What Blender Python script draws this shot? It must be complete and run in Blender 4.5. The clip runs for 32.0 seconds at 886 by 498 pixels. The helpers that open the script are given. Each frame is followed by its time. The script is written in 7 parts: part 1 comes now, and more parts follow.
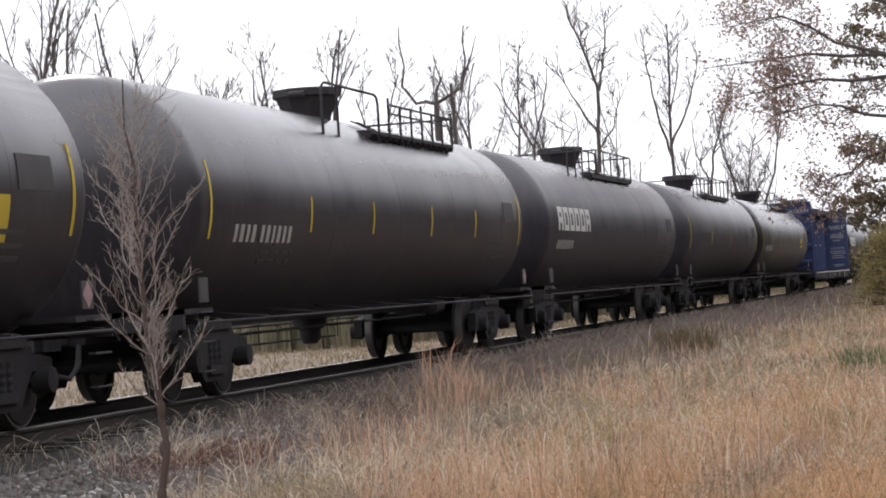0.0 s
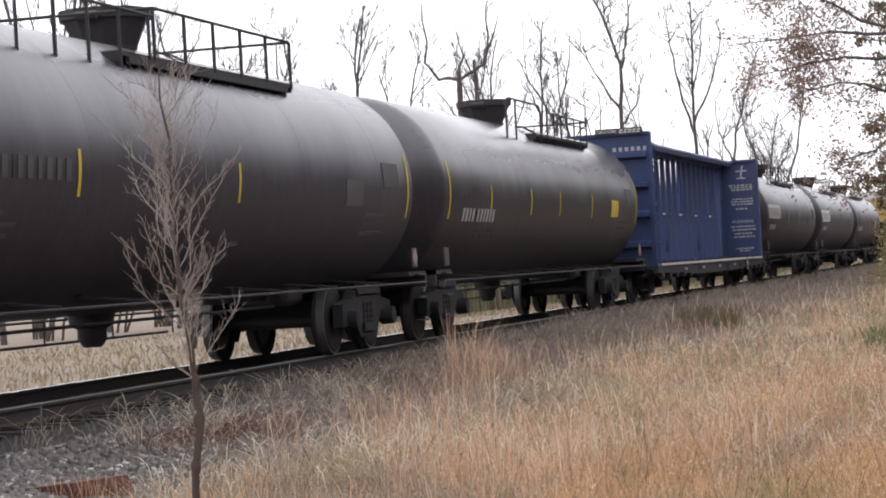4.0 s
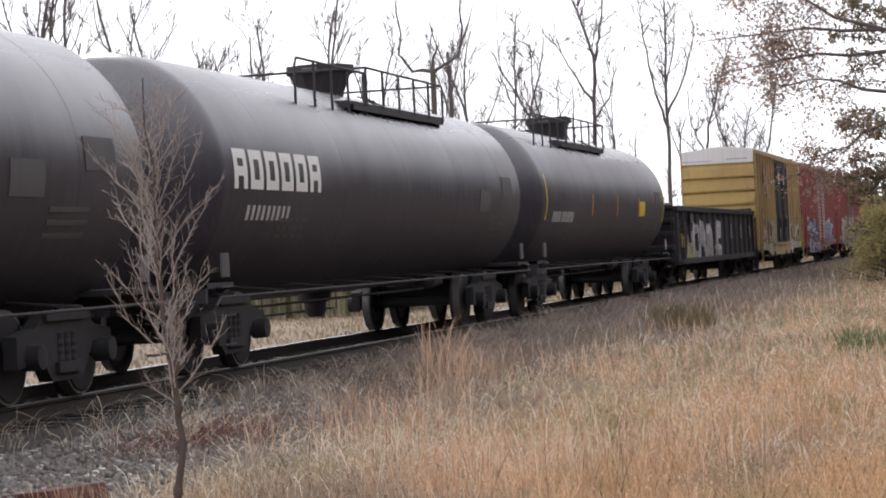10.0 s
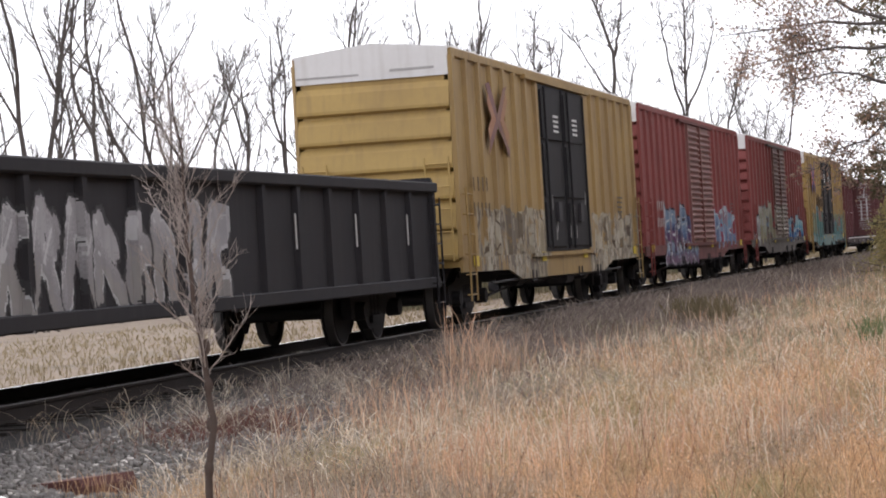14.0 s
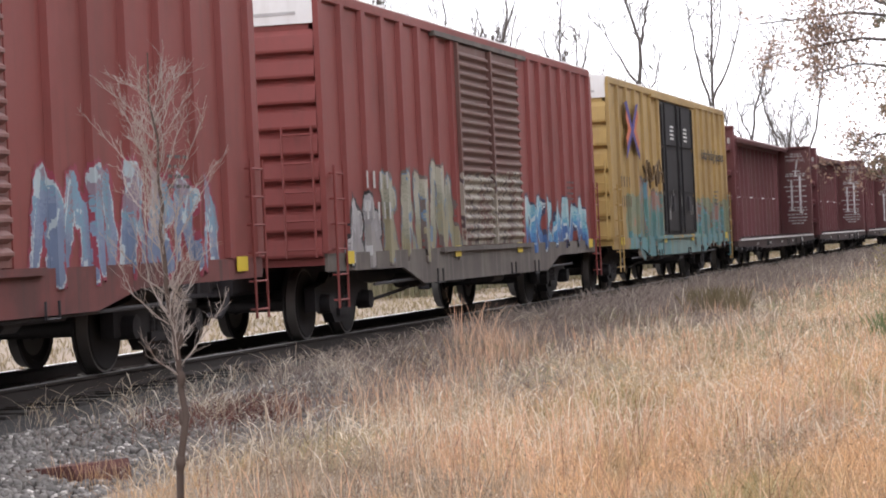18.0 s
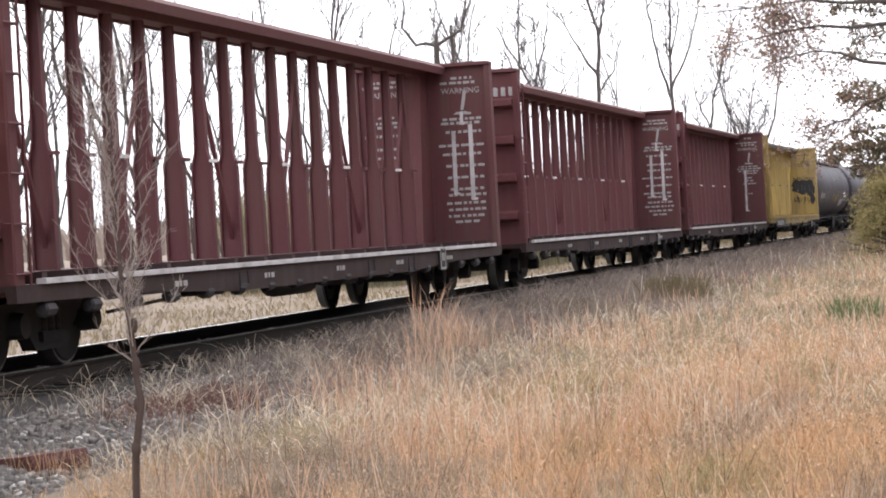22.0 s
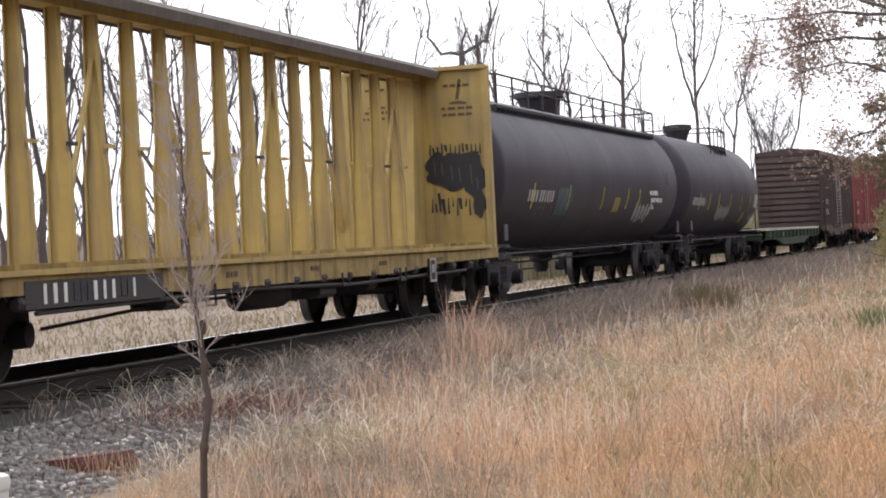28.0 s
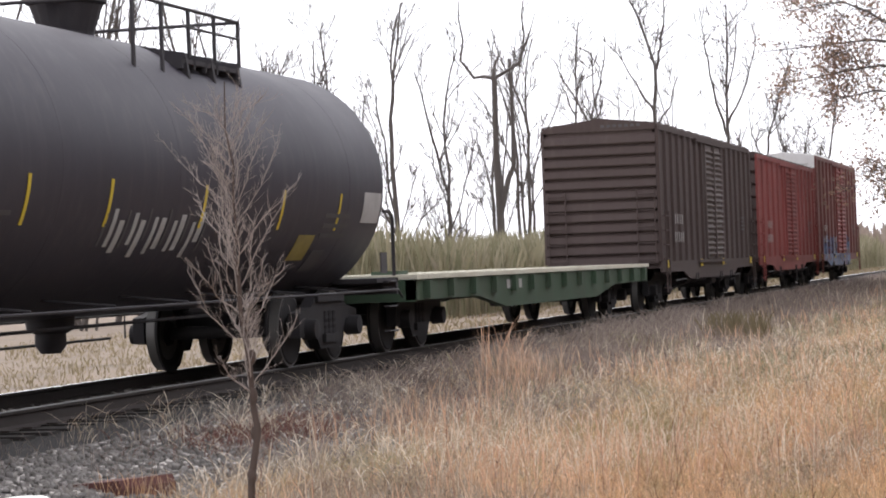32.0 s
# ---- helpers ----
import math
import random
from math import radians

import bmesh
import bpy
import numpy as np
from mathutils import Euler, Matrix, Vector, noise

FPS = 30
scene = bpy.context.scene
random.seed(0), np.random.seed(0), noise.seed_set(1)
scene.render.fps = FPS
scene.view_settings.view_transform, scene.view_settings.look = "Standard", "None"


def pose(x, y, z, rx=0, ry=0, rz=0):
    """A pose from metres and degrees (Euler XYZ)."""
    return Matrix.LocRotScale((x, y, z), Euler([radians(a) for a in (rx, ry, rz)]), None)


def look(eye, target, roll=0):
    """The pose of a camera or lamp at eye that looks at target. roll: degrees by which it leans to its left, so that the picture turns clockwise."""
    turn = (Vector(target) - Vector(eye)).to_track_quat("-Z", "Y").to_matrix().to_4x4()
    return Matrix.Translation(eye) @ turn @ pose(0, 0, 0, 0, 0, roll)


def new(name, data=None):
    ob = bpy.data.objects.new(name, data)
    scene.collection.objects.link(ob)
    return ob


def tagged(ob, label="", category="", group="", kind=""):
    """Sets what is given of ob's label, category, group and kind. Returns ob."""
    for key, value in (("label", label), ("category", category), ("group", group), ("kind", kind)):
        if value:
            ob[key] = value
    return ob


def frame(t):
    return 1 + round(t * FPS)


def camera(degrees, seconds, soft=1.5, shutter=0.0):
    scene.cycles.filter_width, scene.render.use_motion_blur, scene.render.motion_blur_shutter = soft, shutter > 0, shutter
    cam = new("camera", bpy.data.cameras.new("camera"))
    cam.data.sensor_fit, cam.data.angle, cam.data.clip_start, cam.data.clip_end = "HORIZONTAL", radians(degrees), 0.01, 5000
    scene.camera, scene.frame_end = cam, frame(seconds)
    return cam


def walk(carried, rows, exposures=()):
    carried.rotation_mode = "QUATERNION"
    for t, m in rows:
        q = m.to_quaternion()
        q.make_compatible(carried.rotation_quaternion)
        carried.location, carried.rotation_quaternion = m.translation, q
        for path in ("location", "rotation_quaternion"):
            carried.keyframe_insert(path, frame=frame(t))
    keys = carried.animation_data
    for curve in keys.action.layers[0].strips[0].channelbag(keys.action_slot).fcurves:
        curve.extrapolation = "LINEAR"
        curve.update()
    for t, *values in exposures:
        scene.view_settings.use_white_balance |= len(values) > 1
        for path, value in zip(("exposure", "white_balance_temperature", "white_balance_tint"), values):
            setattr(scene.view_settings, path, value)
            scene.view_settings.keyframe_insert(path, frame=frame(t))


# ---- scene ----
# ---- camera ----
FOV = 20.596
TRACK_Y = 10.205

def eye_pose(x, y, z, heading, pitch, roll):
    h, p = radians(heading), radians(pitch)
    way = Vector((math.sin(h) * math.cos(p), math.cos(h) * math.cos(p), math.sin(p)))
    eye = Vector((x, y, z))
    return look(eye, eye + way, roll)


cam = camera(FOV, 32.0, soft=1.9)
walk(cam, [
    # seconds, eye, heading from the track's normal, pitch, roll (degrees)
    (0.0, eye_pose(0.189, 0.057, 1.040, 76.643, 1.020, -3.649)),
    (0.5, eye_pose(0.180, 0.053, 1.082, 76.486, 0.843, -3.344)),
    (1.0, eye_pose(0.178, 0.056, 1.086, 76.301, 0.774, -3.359)),
    (1.5, eye_pose(0.189, 0.054, 1.103, 76.402, 0.708, -3.661)),
    (2.0, eye_pose(0.229, 0.051, 1.014, 76.583, 0.830, -4.506)),
    (2.5, eye_pose(0.209, 0.046, 1.052, 76.782, 0.692, -4.007)),
    (4.5, eye_pose(0.168, 0.125, 1.030, 76.074, 0.452, -3.232)),
    (5.0, eye_pose(0.151, 0.125, 1.043, 76.671, 0.608, -3.180)),
    (5.5, eye_pose(0.148, 0.129, 1.051, 76.948, 0.740, -3.047)),
    (6.0, eye_pose(0.153, 0.138, 1.054, 77.253, 0.864, -2.816)),
    (6.5, eye_pose(0.135, 0.150, 1.096, 77.115, 0.838, -2.850)),
    (7.0, eye_pose(0.156, 0.162, 1.099, 76.963, 0.738, -3.009)),
    (7.5, eye_pose(0.170, 0.168, 1.108, 76.802, 0.565, -3.271)),
    (8.0, eye_pose(0.173, 0.178, 1.133, 76.710, 0.441, -3.059)),
    (8.5, eye_pose(0.170, 0.177, 1.144, 76.634, 0.301, -2.865)),
    (9.0, eye_pose(0.199, 0.170, 1.160, 76.769, 0.183, -2.825)),
    (9.5, eye_pose(0.168, 0.153, 1.157, 76.856, 0.170, -2.956)),
    (10.0, eye_pose(0.120, 0.133, 1.189, 76.771, 0.203, -2.986)),
    (10.5, eye_pose(0.047, 0.112, 1.193, 76.572, 0.333, -2.979)),
    (11.0, eye_pose(0.034, 0.099, 1.178, 76.379, 0.457, -2.837)),
    (11.5, eye_pose(0.015, 0.103, 1.172, 76.237, 0.498, -2.931)),
    (12.0, eye_pose(-0.013, 0.110, 1.154, 76.139, 0.446, -2.902)),
    (12.5, eye_pose(-0.051, 0.119, 1.143, 76.142, 0.365, -2.872)),
    (13.0, eye_pose(-0.108, 0.109, 1.144, 76.126, 0.282, -3.060)),
    (13.5, eye_pose(-0.127, 0.095, 1.128, 76.221, 0.256, -3.409)),
    (14.0, eye_pose(-0.087, 0.097, 1.112, 76.272, 0.207, -3.501)),
    (14.5, eye_pose(-0.053, 0.104, 1.115, 76.199, 0.147, -3.664)),
    (16.5, eye_pose(-0.003, 0.087, 1.141, 76.080, -0.152, -2.936)),
    (17.0, eye_pose(0.020, 0.082, 1.154, 76.002, -0.141, -2.853)),
    (17.5, eye_pose(0.047, 0.008, 1.158, 75.837, -0.118, -2.803)),
    (18.0, eye_pose(0.091, -0.065, 1.142, 75.634, -0.116, -2.671)),
    (18.5, eye_pose(0.125, -0.139, 1.124, 75.581, -0.101, -2.730)),
    (19.0, eye_pose(0.231, -0.212, 1.105, 75.649, -0.062, -3.056)),
    (19.5, eye_pose(0.222, -0.155, 1.156, 75.750, -0.151, -3.025)),
    (20.0, eye_pose(0.224, -0.044, 1.152, 76.045, -0.217, -3.106)),
    (20.5, eye_pose(0.180, -0.036, 1.141, 76.201, -0.260, -2.925)),
    (21.0, eye_pose(0.152, -0.025, 1.136, 76.296, -0.312, -3.061)),
    (21.5, eye_pose(0.110, -0.024, 1.138, 76.423, -0.369, -2.980)),
    (22.0, eye_pose(0.061, -0.101, 1.117, 76.548, -0.381, -3.093)),
    (22.5, eye_pose(-0.049, -0.141, 1.108, 76.748, -0.331, -3.337)),
    (23.0, eye_pose(-0.124, -0.170, 1.098, 76.712, -0.226, -3.551)),
    (23.5, eye_pose(-0.174, -0.200, 1.111, 76.489, -0.207, -3.452)),
    (24.0, eye_pose(-0.242, -0.229, 1.096, 76.250, -0.182, -3.305)),
    (24.5, eye_pose(-0.285, -0.187, 1.108, 76.003, -0.207, -3.335)),
    (26.5, eye_pose(-0.320, -0.022, 1.032, 75.630, -0.348, -2.830)),
    (27.0, eye_pose(-0.324, -0.027, 1.038, 75.803, -0.394, -2.889)),
    (27.5, eye_pose(-0.290, -0.028, 1.058, 75.933, -0.396, -3.014)),
    (28.0, eye_pose(-0.251, -0.006, 1.113, 76.070, -0.146, -2.756)),
    (28.5, eye_pose(-0.242, 0.009, 1.086, 75.993, 0.244, -3.044)),
    (29.0, eye_pose(-0.272, 0.012, 1.080, 75.841, 0.446, -3.116)),
    (29.5, eye_pose(-0.289, 0.012, 1.078, 75.641, 0.570, -3.213)),
    (30.0, eye_pose(-0.315, 0.011, 1.103, 75.470, 0.642, -3.120)),
    (30.5, eye_pose(-0.324, 0.016, 1.080, 75.364, 0.628, -2.867)),
    (31.0, eye_pose(-0.333, 0.024, 1.055, 75.373, 0.512, -2.658)),
    (31.5, eye_pose(-0.338, 0.032, 1.105, 75.392, 0.456, -2.706)),
    (32.0, eye_pose(-0.343, 0.054, 1.160, 75.412, 0.408, -2.115)),
], exposures=((0.0, 0.16), (2.5, 0.23), (4.8, 0.46), (6.0, 0.20), (8.0, 0.12), (10.0, 0.38), (13.0, 0.42), (17.0, 0.74), (18.2, 0.96), (21.0, 1.00), (22.0, 0.82), (22.5, 0.78), (24.0, 0.78), (27.0, 0.66), (29.0, 0.54), (32.0, 0.56)))

# ---- world and sun ----
world = bpy.data.worlds.new("overcast_sky")
scene.world = world
world.use_nodes = True
wn = world.node_tree.nodes
sky = wn.new("ShaderNodeTexSky")
sky.sky_type = "NISHITA"
sky.sun_disc = False
sky.sun_elevation, sky.sun_rotation = radians(48), radians(60)
sky.dust_density, sky.air_density, sky.ozone_density = 2.0, 1.0, 1.0
pale = wn.new("ShaderNodeHueSaturation")
pale.inputs["Saturation"].default_value = 0.15
cloud = wn.new("ShaderNodeMix")
cloud.data_type = "RGBA"
cloud.inputs[0].default_value = 0.8
cloud.inputs[7].default_value = (8.3, 8.25, 8.95, 1)
world.node_tree.links.new(sky.outputs[0], pale.inputs["Color"])
world.node_tree.links.new(pale.outputs[0], cloud.inputs[6])
world.node_tree.links.new(cloud.outputs[2], wn["Background"].inputs["Color"])
wn["Background"].inputs["Strength"].default_value = 0.15
sun_data = bpy.data.lights.new("sun", "SUN")
sun_data.energy, sun_data.angle, sun_data.color = 1.0, radians(16), (1.0, 0.97, 0.93)
sun = new("sun", sun_data)
sun.matrix_world = look((52, 38, 66), (0, 8, 0))


# ---- materials ----
def nodes_of(name, rough=0.6, metal=0.0):
    m = bpy.data.materials.new(name)
    m.use_nodes = True
    nt = m.node_tree
    b = nt.nodes["Principled BSDF"]
    b.inputs["Roughness"].default_value, b.inputs["Metallic"].default_value = rough, metal
    return m, nt, b


def noise_node(nt, scale, detail=4.0, coord="Object", stretch=(1, 1, 1), rough=0.55):
    tc = nt.nodes.new("ShaderNodeTexCoord")
    mp = nt.nodes.new("ShaderNodeMapping")
    mp.inputs["Scale"].default_value = stretch
    nz = nt.nodes.new("ShaderNodeTexNoise")
    nz.inputs["Scale"].default_value, nz.inputs["Detail"].default_value, nz.inputs["Roughness"].default_value = scale, detail, rough
    nt.links.new(tc.outputs[coord], mp.inputs[0])
    nt.links.new(mp.outputs[0], nz.inputs["Vector"])
    return nz.outputs["Fac"]


def ramp(nt, fac, stops):
    r = nt.nodes.new("ShaderNodeValToRGB")
    while len(r.color_ramp.elements) < len(stops):
        r.color_ramp.elements.new(0.5)
    for e, (p, col) in zip(r.color_ramp.elements, stops):
        e.position, e.color = p, (*col, 1)
    nt.links.new(fac, r.inputs[0])
    return r.outputs[0]


def mix(nt, fac, a, b, kind="MIX"):
    n = nt.nodes.new("ShaderNodeMix")
    n.data_type, n.blend_type = "RGBA", kind
    for sock, v in ((n.inputs[0], fac), (n.inputs[6], a), (n.inputs[7], b)):
        if isinstance(v, (int, float)):
            sock.default_value = v
        elif isinstance(v, tuple):
            sock.default_value = (*v, 1)
        else:
            nt.links.new(v, sock)
    return n.outputs[2]


def bump(nt, b, fac, strength=0.2, dist=0.01):
    n = nt.nodes.new("ShaderNodeBump")
    n.inputs["Strength"].default_value, n.inputs["Distance"].default_value = strength, dist
    nt.links.new(fac, n.inputs["Height"])
    nt.links.new(n.outputs[0], b.inputs["Normal"])


def worn(name, base, dirt, rough=0.5, metal=0.0, big=0.6, small=14.0, streak=True, dirt_amount=0.5, vary=0.22, runs=0.35):
    """Painted steel with two scales of dirt and rain streaks."""
    m, nt, b = nodes_of(name, rough, metal)
    n1 = noise_node(nt, big, 5.0)
    n2 = noise_node(nt, small, 6.0)
    n3 = noise_node(nt, 1.0, 4.0, stretch=(7, 7, 0.5)) if streak else n1
    lo = 0.62 - 0.3 * dirt_amount
    f1 = ramp(nt, n1, ((lo, (0, 0, 0)), (lo + 0.3, (1, 1, 1))))
    f3 = ramp(nt, n3, ((0.5, (0, 0, 0)), (0.75, (1, 1, 1))))
    c = mix(nt, f1, base, mix(nt, 0.5, base, dirt))
    c = mix(nt, mix(nt, runs, (0, 0, 0), f3), c, dirt)
    c = mix(nt, 0.25, c, mix(nt, n2, c, dirt))
    nt.links.new(c, b.inputs["Base Color"])
    rr = nt.nodes.new("ShaderNodeMapRange")
    rr.inputs[3].default_value, rr.inputs[4].default_value = max(rough - vary * 0.45, 0.05), min(rough + vary, 1)
    nt.links.new(n1, rr.inputs[0])
    nt.links.new(rr.outputs[0], b.inputs["Roughness"])
    bump(nt, b, n2, 0.12, 0.004)
    return m


def random_stuff(name, cols, rough=0.9, island=True, thin=0.0, tints=()):
    m, nt, b = nodes_of(name, rough)
    if island:
        src = nt.nodes.new("ShaderNodeNewGeometry").outputs["Random Per Island"]
    else:
        src = nt.nodes.new("ShaderNodeObjectInfo").outputs["Random"]
    n = len(cols)
    c = ramp(nt, src, [(i / (n - 1), cols[i]) for i in range(n)])
    big = noise_node(nt, 1.5, 5.0, stretch=(0.35, 1, 1), rough=0.65)
    c = mix(nt, 0.7, c, mix(nt, big, (0.5, 0.48, 0.48), (1.35, 1.32, 1.3)), "MULTIPLY")
    if tints:
        # broad patches of other growth, stretched along the camera's view to show as blotches
        hue = noise_node(nt, 0.75, 5.0, stretch=(0.22, 1, 1), rough=0.65)
        c = mix(nt, 0.95, c, ramp(nt, hue, [(0.4 + 0.22 * i / (len(tints) - 1), tints[i]) for i in range(len(tints))]), "MULTIPLY")
    nt.links.new(c, b.inputs["Base Color"])
    b.inputs["Specular IOR Level"].default_value = 0.2
    if thin:
        # thin blades let part of the light through
        tr = nt.nodes.new("ShaderNodeBsdfTranslucent")
        nt.links.new(c, tr.inputs["Color"])
        mx = nt.nodes.new("ShaderNodeMixShader")
        mx.inputs[0].default_value = thin
        nt.links.new(b.outputs[0], mx.inputs[1])
        nt.links.new(tr.outputs[0], mx.inputs[2])
        nt.links.new(mx.outputs[0], nt.nodes["Material Output"].inputs["Surface"])
    return m


def tagging(name, base, dirt, box, rough=0.55, top_noise=0.5, runs=0.6):
    """Painted steel with spray paint in a stretch of the side: x from, x to, height of its top."""
    m = worn(name, base, dirt, rough, dirt_amount=0.6, runs=runs)
    nt = m.node_tree
    b = nt.nodes["Principled BSDF"]
    old = b.inputs["Base Color"].links[0].from_socket
    tc = nt.nodes.new("ShaderNodeTexCoord")
    sep = nt.nodes.new("ShaderNodeSeparateXYZ")
    nt.links.new(tc.outputs["Object"], sep.inputs[0])

    def calc(op, a, c):
        n = nt.nodes.new("ShaderNodeMath")
        n.operation = op
        for s, v in zip(n.inputs, (a, c)):
            if isinstance(v, (int, float)):
                s.default_value = v
            else:
                nt.links.new(v, s)
        return n.outputs[0]
    c = old
    for x0, x1, z0, z1, stops, sc, *cover in box:
        edge = calc("MULTIPLY", calc("SUBTRACT", noise_node(nt, 1.6, 3.0, stretch=(1, 1, 0.6)), 0.5), top_noise * 3)
        x = calc("ADD", sep.outputs[0], calc("MULTIPLY", edge, 0.6))
        z = calc("ADD", sep.outputs[2], edge)
        inside = calc("MULTIPLY", calc("MULTIPLY", calc("GREATER_THAN", x, x0), calc("LESS_THAN", x, x1)),
                      calc("MULTIPLY", calc("GREATER_THAN", z, z0), calc("LESS_THAN", z, z1)))
        nz = noise_node(nt, sc, 3.0, stretch=(1.2, 1, 0.6), rough=0.5)
        paint = ramp(nt, nz, stops)
        paint.node.color_ramp.interpolation = "CONSTANT"
        line = noise_node(nt, sc * 1.3, 2.0, stretch=(1.7, 1, 0.8))
        outline = ramp(nt, line, ((0.0, (0, 0, 0)), (0.47, (0, 0, 0)), (0.485, (1, 1, 1)), (0.515, (1, 1, 1)), (0.53, (0, 0, 0))))
        if not cover:
            paint = mix(nt, outline, paint, (0.03, 0.03, 0.04))
        worn_off = ramp(nt, noise_node(nt, 7.0, 5.0), ((0.2 if cover else 0.3, (0, 0, 0)), (0.42, (1, 1, 1))))
        gaps = ramp(nt, line, ((0.05 if cover else 0.36, (0, 0, 0)), (0.1 if cover else 0.4, (1, 1, 1))))
        paint = mix(nt, 0.3, paint, c)
        c = mix(nt, calc("MULTIPLY", inside, calc("MULTIPLY", gaps, worn_off)), c, paint)
    nt.links.new(c, b.inputs["Base Color"])
    return m


def tank_paint(name, base, dust, gloss, matt_rough, spec, line=2.75, soft=0.55):
    """Black tank paint: gloss over the line puts the sky's sheen on top; matt and weakly reflecting under it."""
    m = worn(name, base, dust, gloss, big=0.5, dirt_amount=0.45, vary=0.15, runs=0.5)
    nt = m.node_tree
    b = nt.nodes["Principled BSDF"]
    b.inputs["IOR"].default_value = 1.68
    tc = nt.nodes.new("ShaderNodeTexCoord")
    sep = nt.nodes.new("ShaderNodeSeparateXYZ")
    nt.links.new(tc.outputs["Object"], sep.inputs[0])
    wob = nt.nodes.new("ShaderNodeMath")
    wob.operation = "MULTIPLY_ADD"
    wob.inputs[1].default_value = 0.7
    nt.links.new(noise_node(nt, 0.8, 5.0, stretch=(1, 1, 0.5)), wob.inputs[0])
    nt.links.new(sep.outputs[2], wob.inputs[2])
    fade = nt.nodes.new("ShaderNodeMapRange")
    fade.inputs[1].default_value, fade.inputs[2].default_value = line + 0.35 - soft, line + 0.35 + soft
    nt.links.new(wob.outputs[0], fade.inputs[0])
    for sock, low, high in (("Roughness", matt_rough, gloss), ("Specular IOR Level", 0.1, spec)):
        mr = nt.nodes.new("ShaderNodeMapRange")
        mr.inputs[3].default_value, mr.inputs[4].default_value = low, high
        nt.links.new(fade.outputs[0], mr.inputs[0])
        nt.links.new(mr.outputs[0], b.inputs[sock])
    return m


TANK_BLACK = tank_paint("tank_black_paint", (0.036, 0.032, 0.039), (0.08, 0.072, 0.077), 0.2, 0.42, 1.0)
TANK_GREY = tank_paint("tank_matt_black_paint", (0.038, 0.034, 0.043), (0.08, 0.073, 0.08), 0.27, 0.48, 0.9)
TANK_MATT = worn("tank_dull_black_paint", (0.034, 0.03, 0.042), (0.07, 0.063, 0.07), 0.5, big=0.5, dirt_amount=0.5, vary=0.16, runs=0.5)
TANK_MATT.node_tree.nodes["Principled BSDF"].inputs["Specular IOR Level"].default_value = 0.25
TANK_BROWN = tank_paint("tank_dusty_black_paint", (0.036, 0.032, 0.037), (0.08, 0.071, 0.073), 0.18, 0.42, 1.0)
STEEL_DARK = worn("underframe_black", (0.024, 0.0215, 0.026), (0.062, 0.054, 0.054), 0.7, dirt_amount=0.5)
TRUCK_IRON = worn("truck_cast_iron", (0.0135, 0.0122, 0.0145), (0.036, 0.031, 0.031), 0.78, big=2.0, dirt_amount=0.5)
WHEEL_STEEL = worn("wheel_steel", (0.0125, 0.011, 0.012), (0.03, 0.025, 0.024), 0.75)
TREAD_STEEL = worn("worn_wheel_tread", (0.13, 0.125, 0.12), (0.07, 0.06, 0.055), 0.5, 0.5, streak=False)
RAIL_HEAD = worn("polished_rail_head", (0.85, 0.85, 0.85), (0.72, 0.7, 0.68), 0.22, 0.9, streak=False, dirt_amount=0.1)
# near rail's weaker sky reflection, put into a darker, rougher copy of the head
RAIL_DULL = worn("dull_rail_head", (0.2, 0.19, 0.19), (0.12, 0.11, 0.1), 0.5, 0.5, streak=False, dirt_amount=0.4)
RAIL_RUST = worn("rusty_rail_web", (0.034, 0.027, 0.025), (0.06, 0.045, 0.037), 0.85)
BLUE_PAINT = worn("navy_blue_car_paint", (0.023, 0.046, 0.145), (0.065, 0.067, 0.095), 0.5, dirt_amount=0.45, runs=0.5)
BLUE_FRAME = worn("grimy_blue_black_frame", (0.016, 0.017, 0.024), (0.045, 0.039, 0.038), 0.75, big=3.0, small=9.0, dirt_amount=0.35, runs=0.6)
MAROON = worn("faded_maroon_paint", (0.115, 0.026, 0.032), (0.12, 0.065, 0.055), 0.6, dirt_amount=0.5, runs=0.6)
MAROON_DARK = worn("maroon_frame_grime", (0.03, 0.013, 0.013), (0.06, 0.036, 0.032), 0.75, big=3.5, small=9.0, dirt_amount=0.35, runs=0.6)
YELLOW_CB = worn("weathered_yellow_paint", (0.5, 0.36, 0.1), (0.19, 0.145, 0.1), 0.6, big=0.9, dirt_amount=0.8, runs=0.75)
YELLOW_FRAME = worn("rusty_yellow_frame", (0.4, 0.29, 0.1), (0.05, 0.03, 0.022), 0.75, big=2.6, dirt_amount=0.8, runs=0.8)
RAILBOX = worn("boxcar_yellow_paint", (0.46, 0.31, 0.095), (0.2, 0.13, 0.07), 0.55, dirt_amount=0.7)
ROOF_WHITE = worn("galvanised_white_roof", (0.74, 0.73, 0.72), (0.5, 0.47, 0.43), 0.5, 0.2, dirt_amount=0.35)
BLACK_DOOR = worn("black_plug_door_paint", (0.016, 0.0155, 0.018), (0.04, 0.035, 0.035), 0.6)
BLACK_DOOR.node_tree.nodes["Principled BSDF"].inputs["Specular IOR Level"].default_value = 0.2
RED_BOX = worn("faded_red_boxcar_paint", (0.22, 0.044, 0.039), (0.11, 0.04, 0.034), 0.6, dirt_amount=0.5)
RED_SILL = worn("grimy_red_sill", (0.17, 0.042, 0.038), (0.05, 0.034, 0.032), 0.7, big=1.6, dirt_amount=0.9, runs=0.7)
BROWN_BOX = worn("brown_boxcar_paint", (0.05, 0.031, 0.028), (0.085, 0.064, 0.056), 0.7, dirt_amount=0.5)
# sky highlights on the corrugations are put into this door's pale dirt colour
DOOR_GREY = worn("rusty_corrugated_door", (0.17, 0.058, 0.05), (0.29, 0.19, 0.17), 0.42)
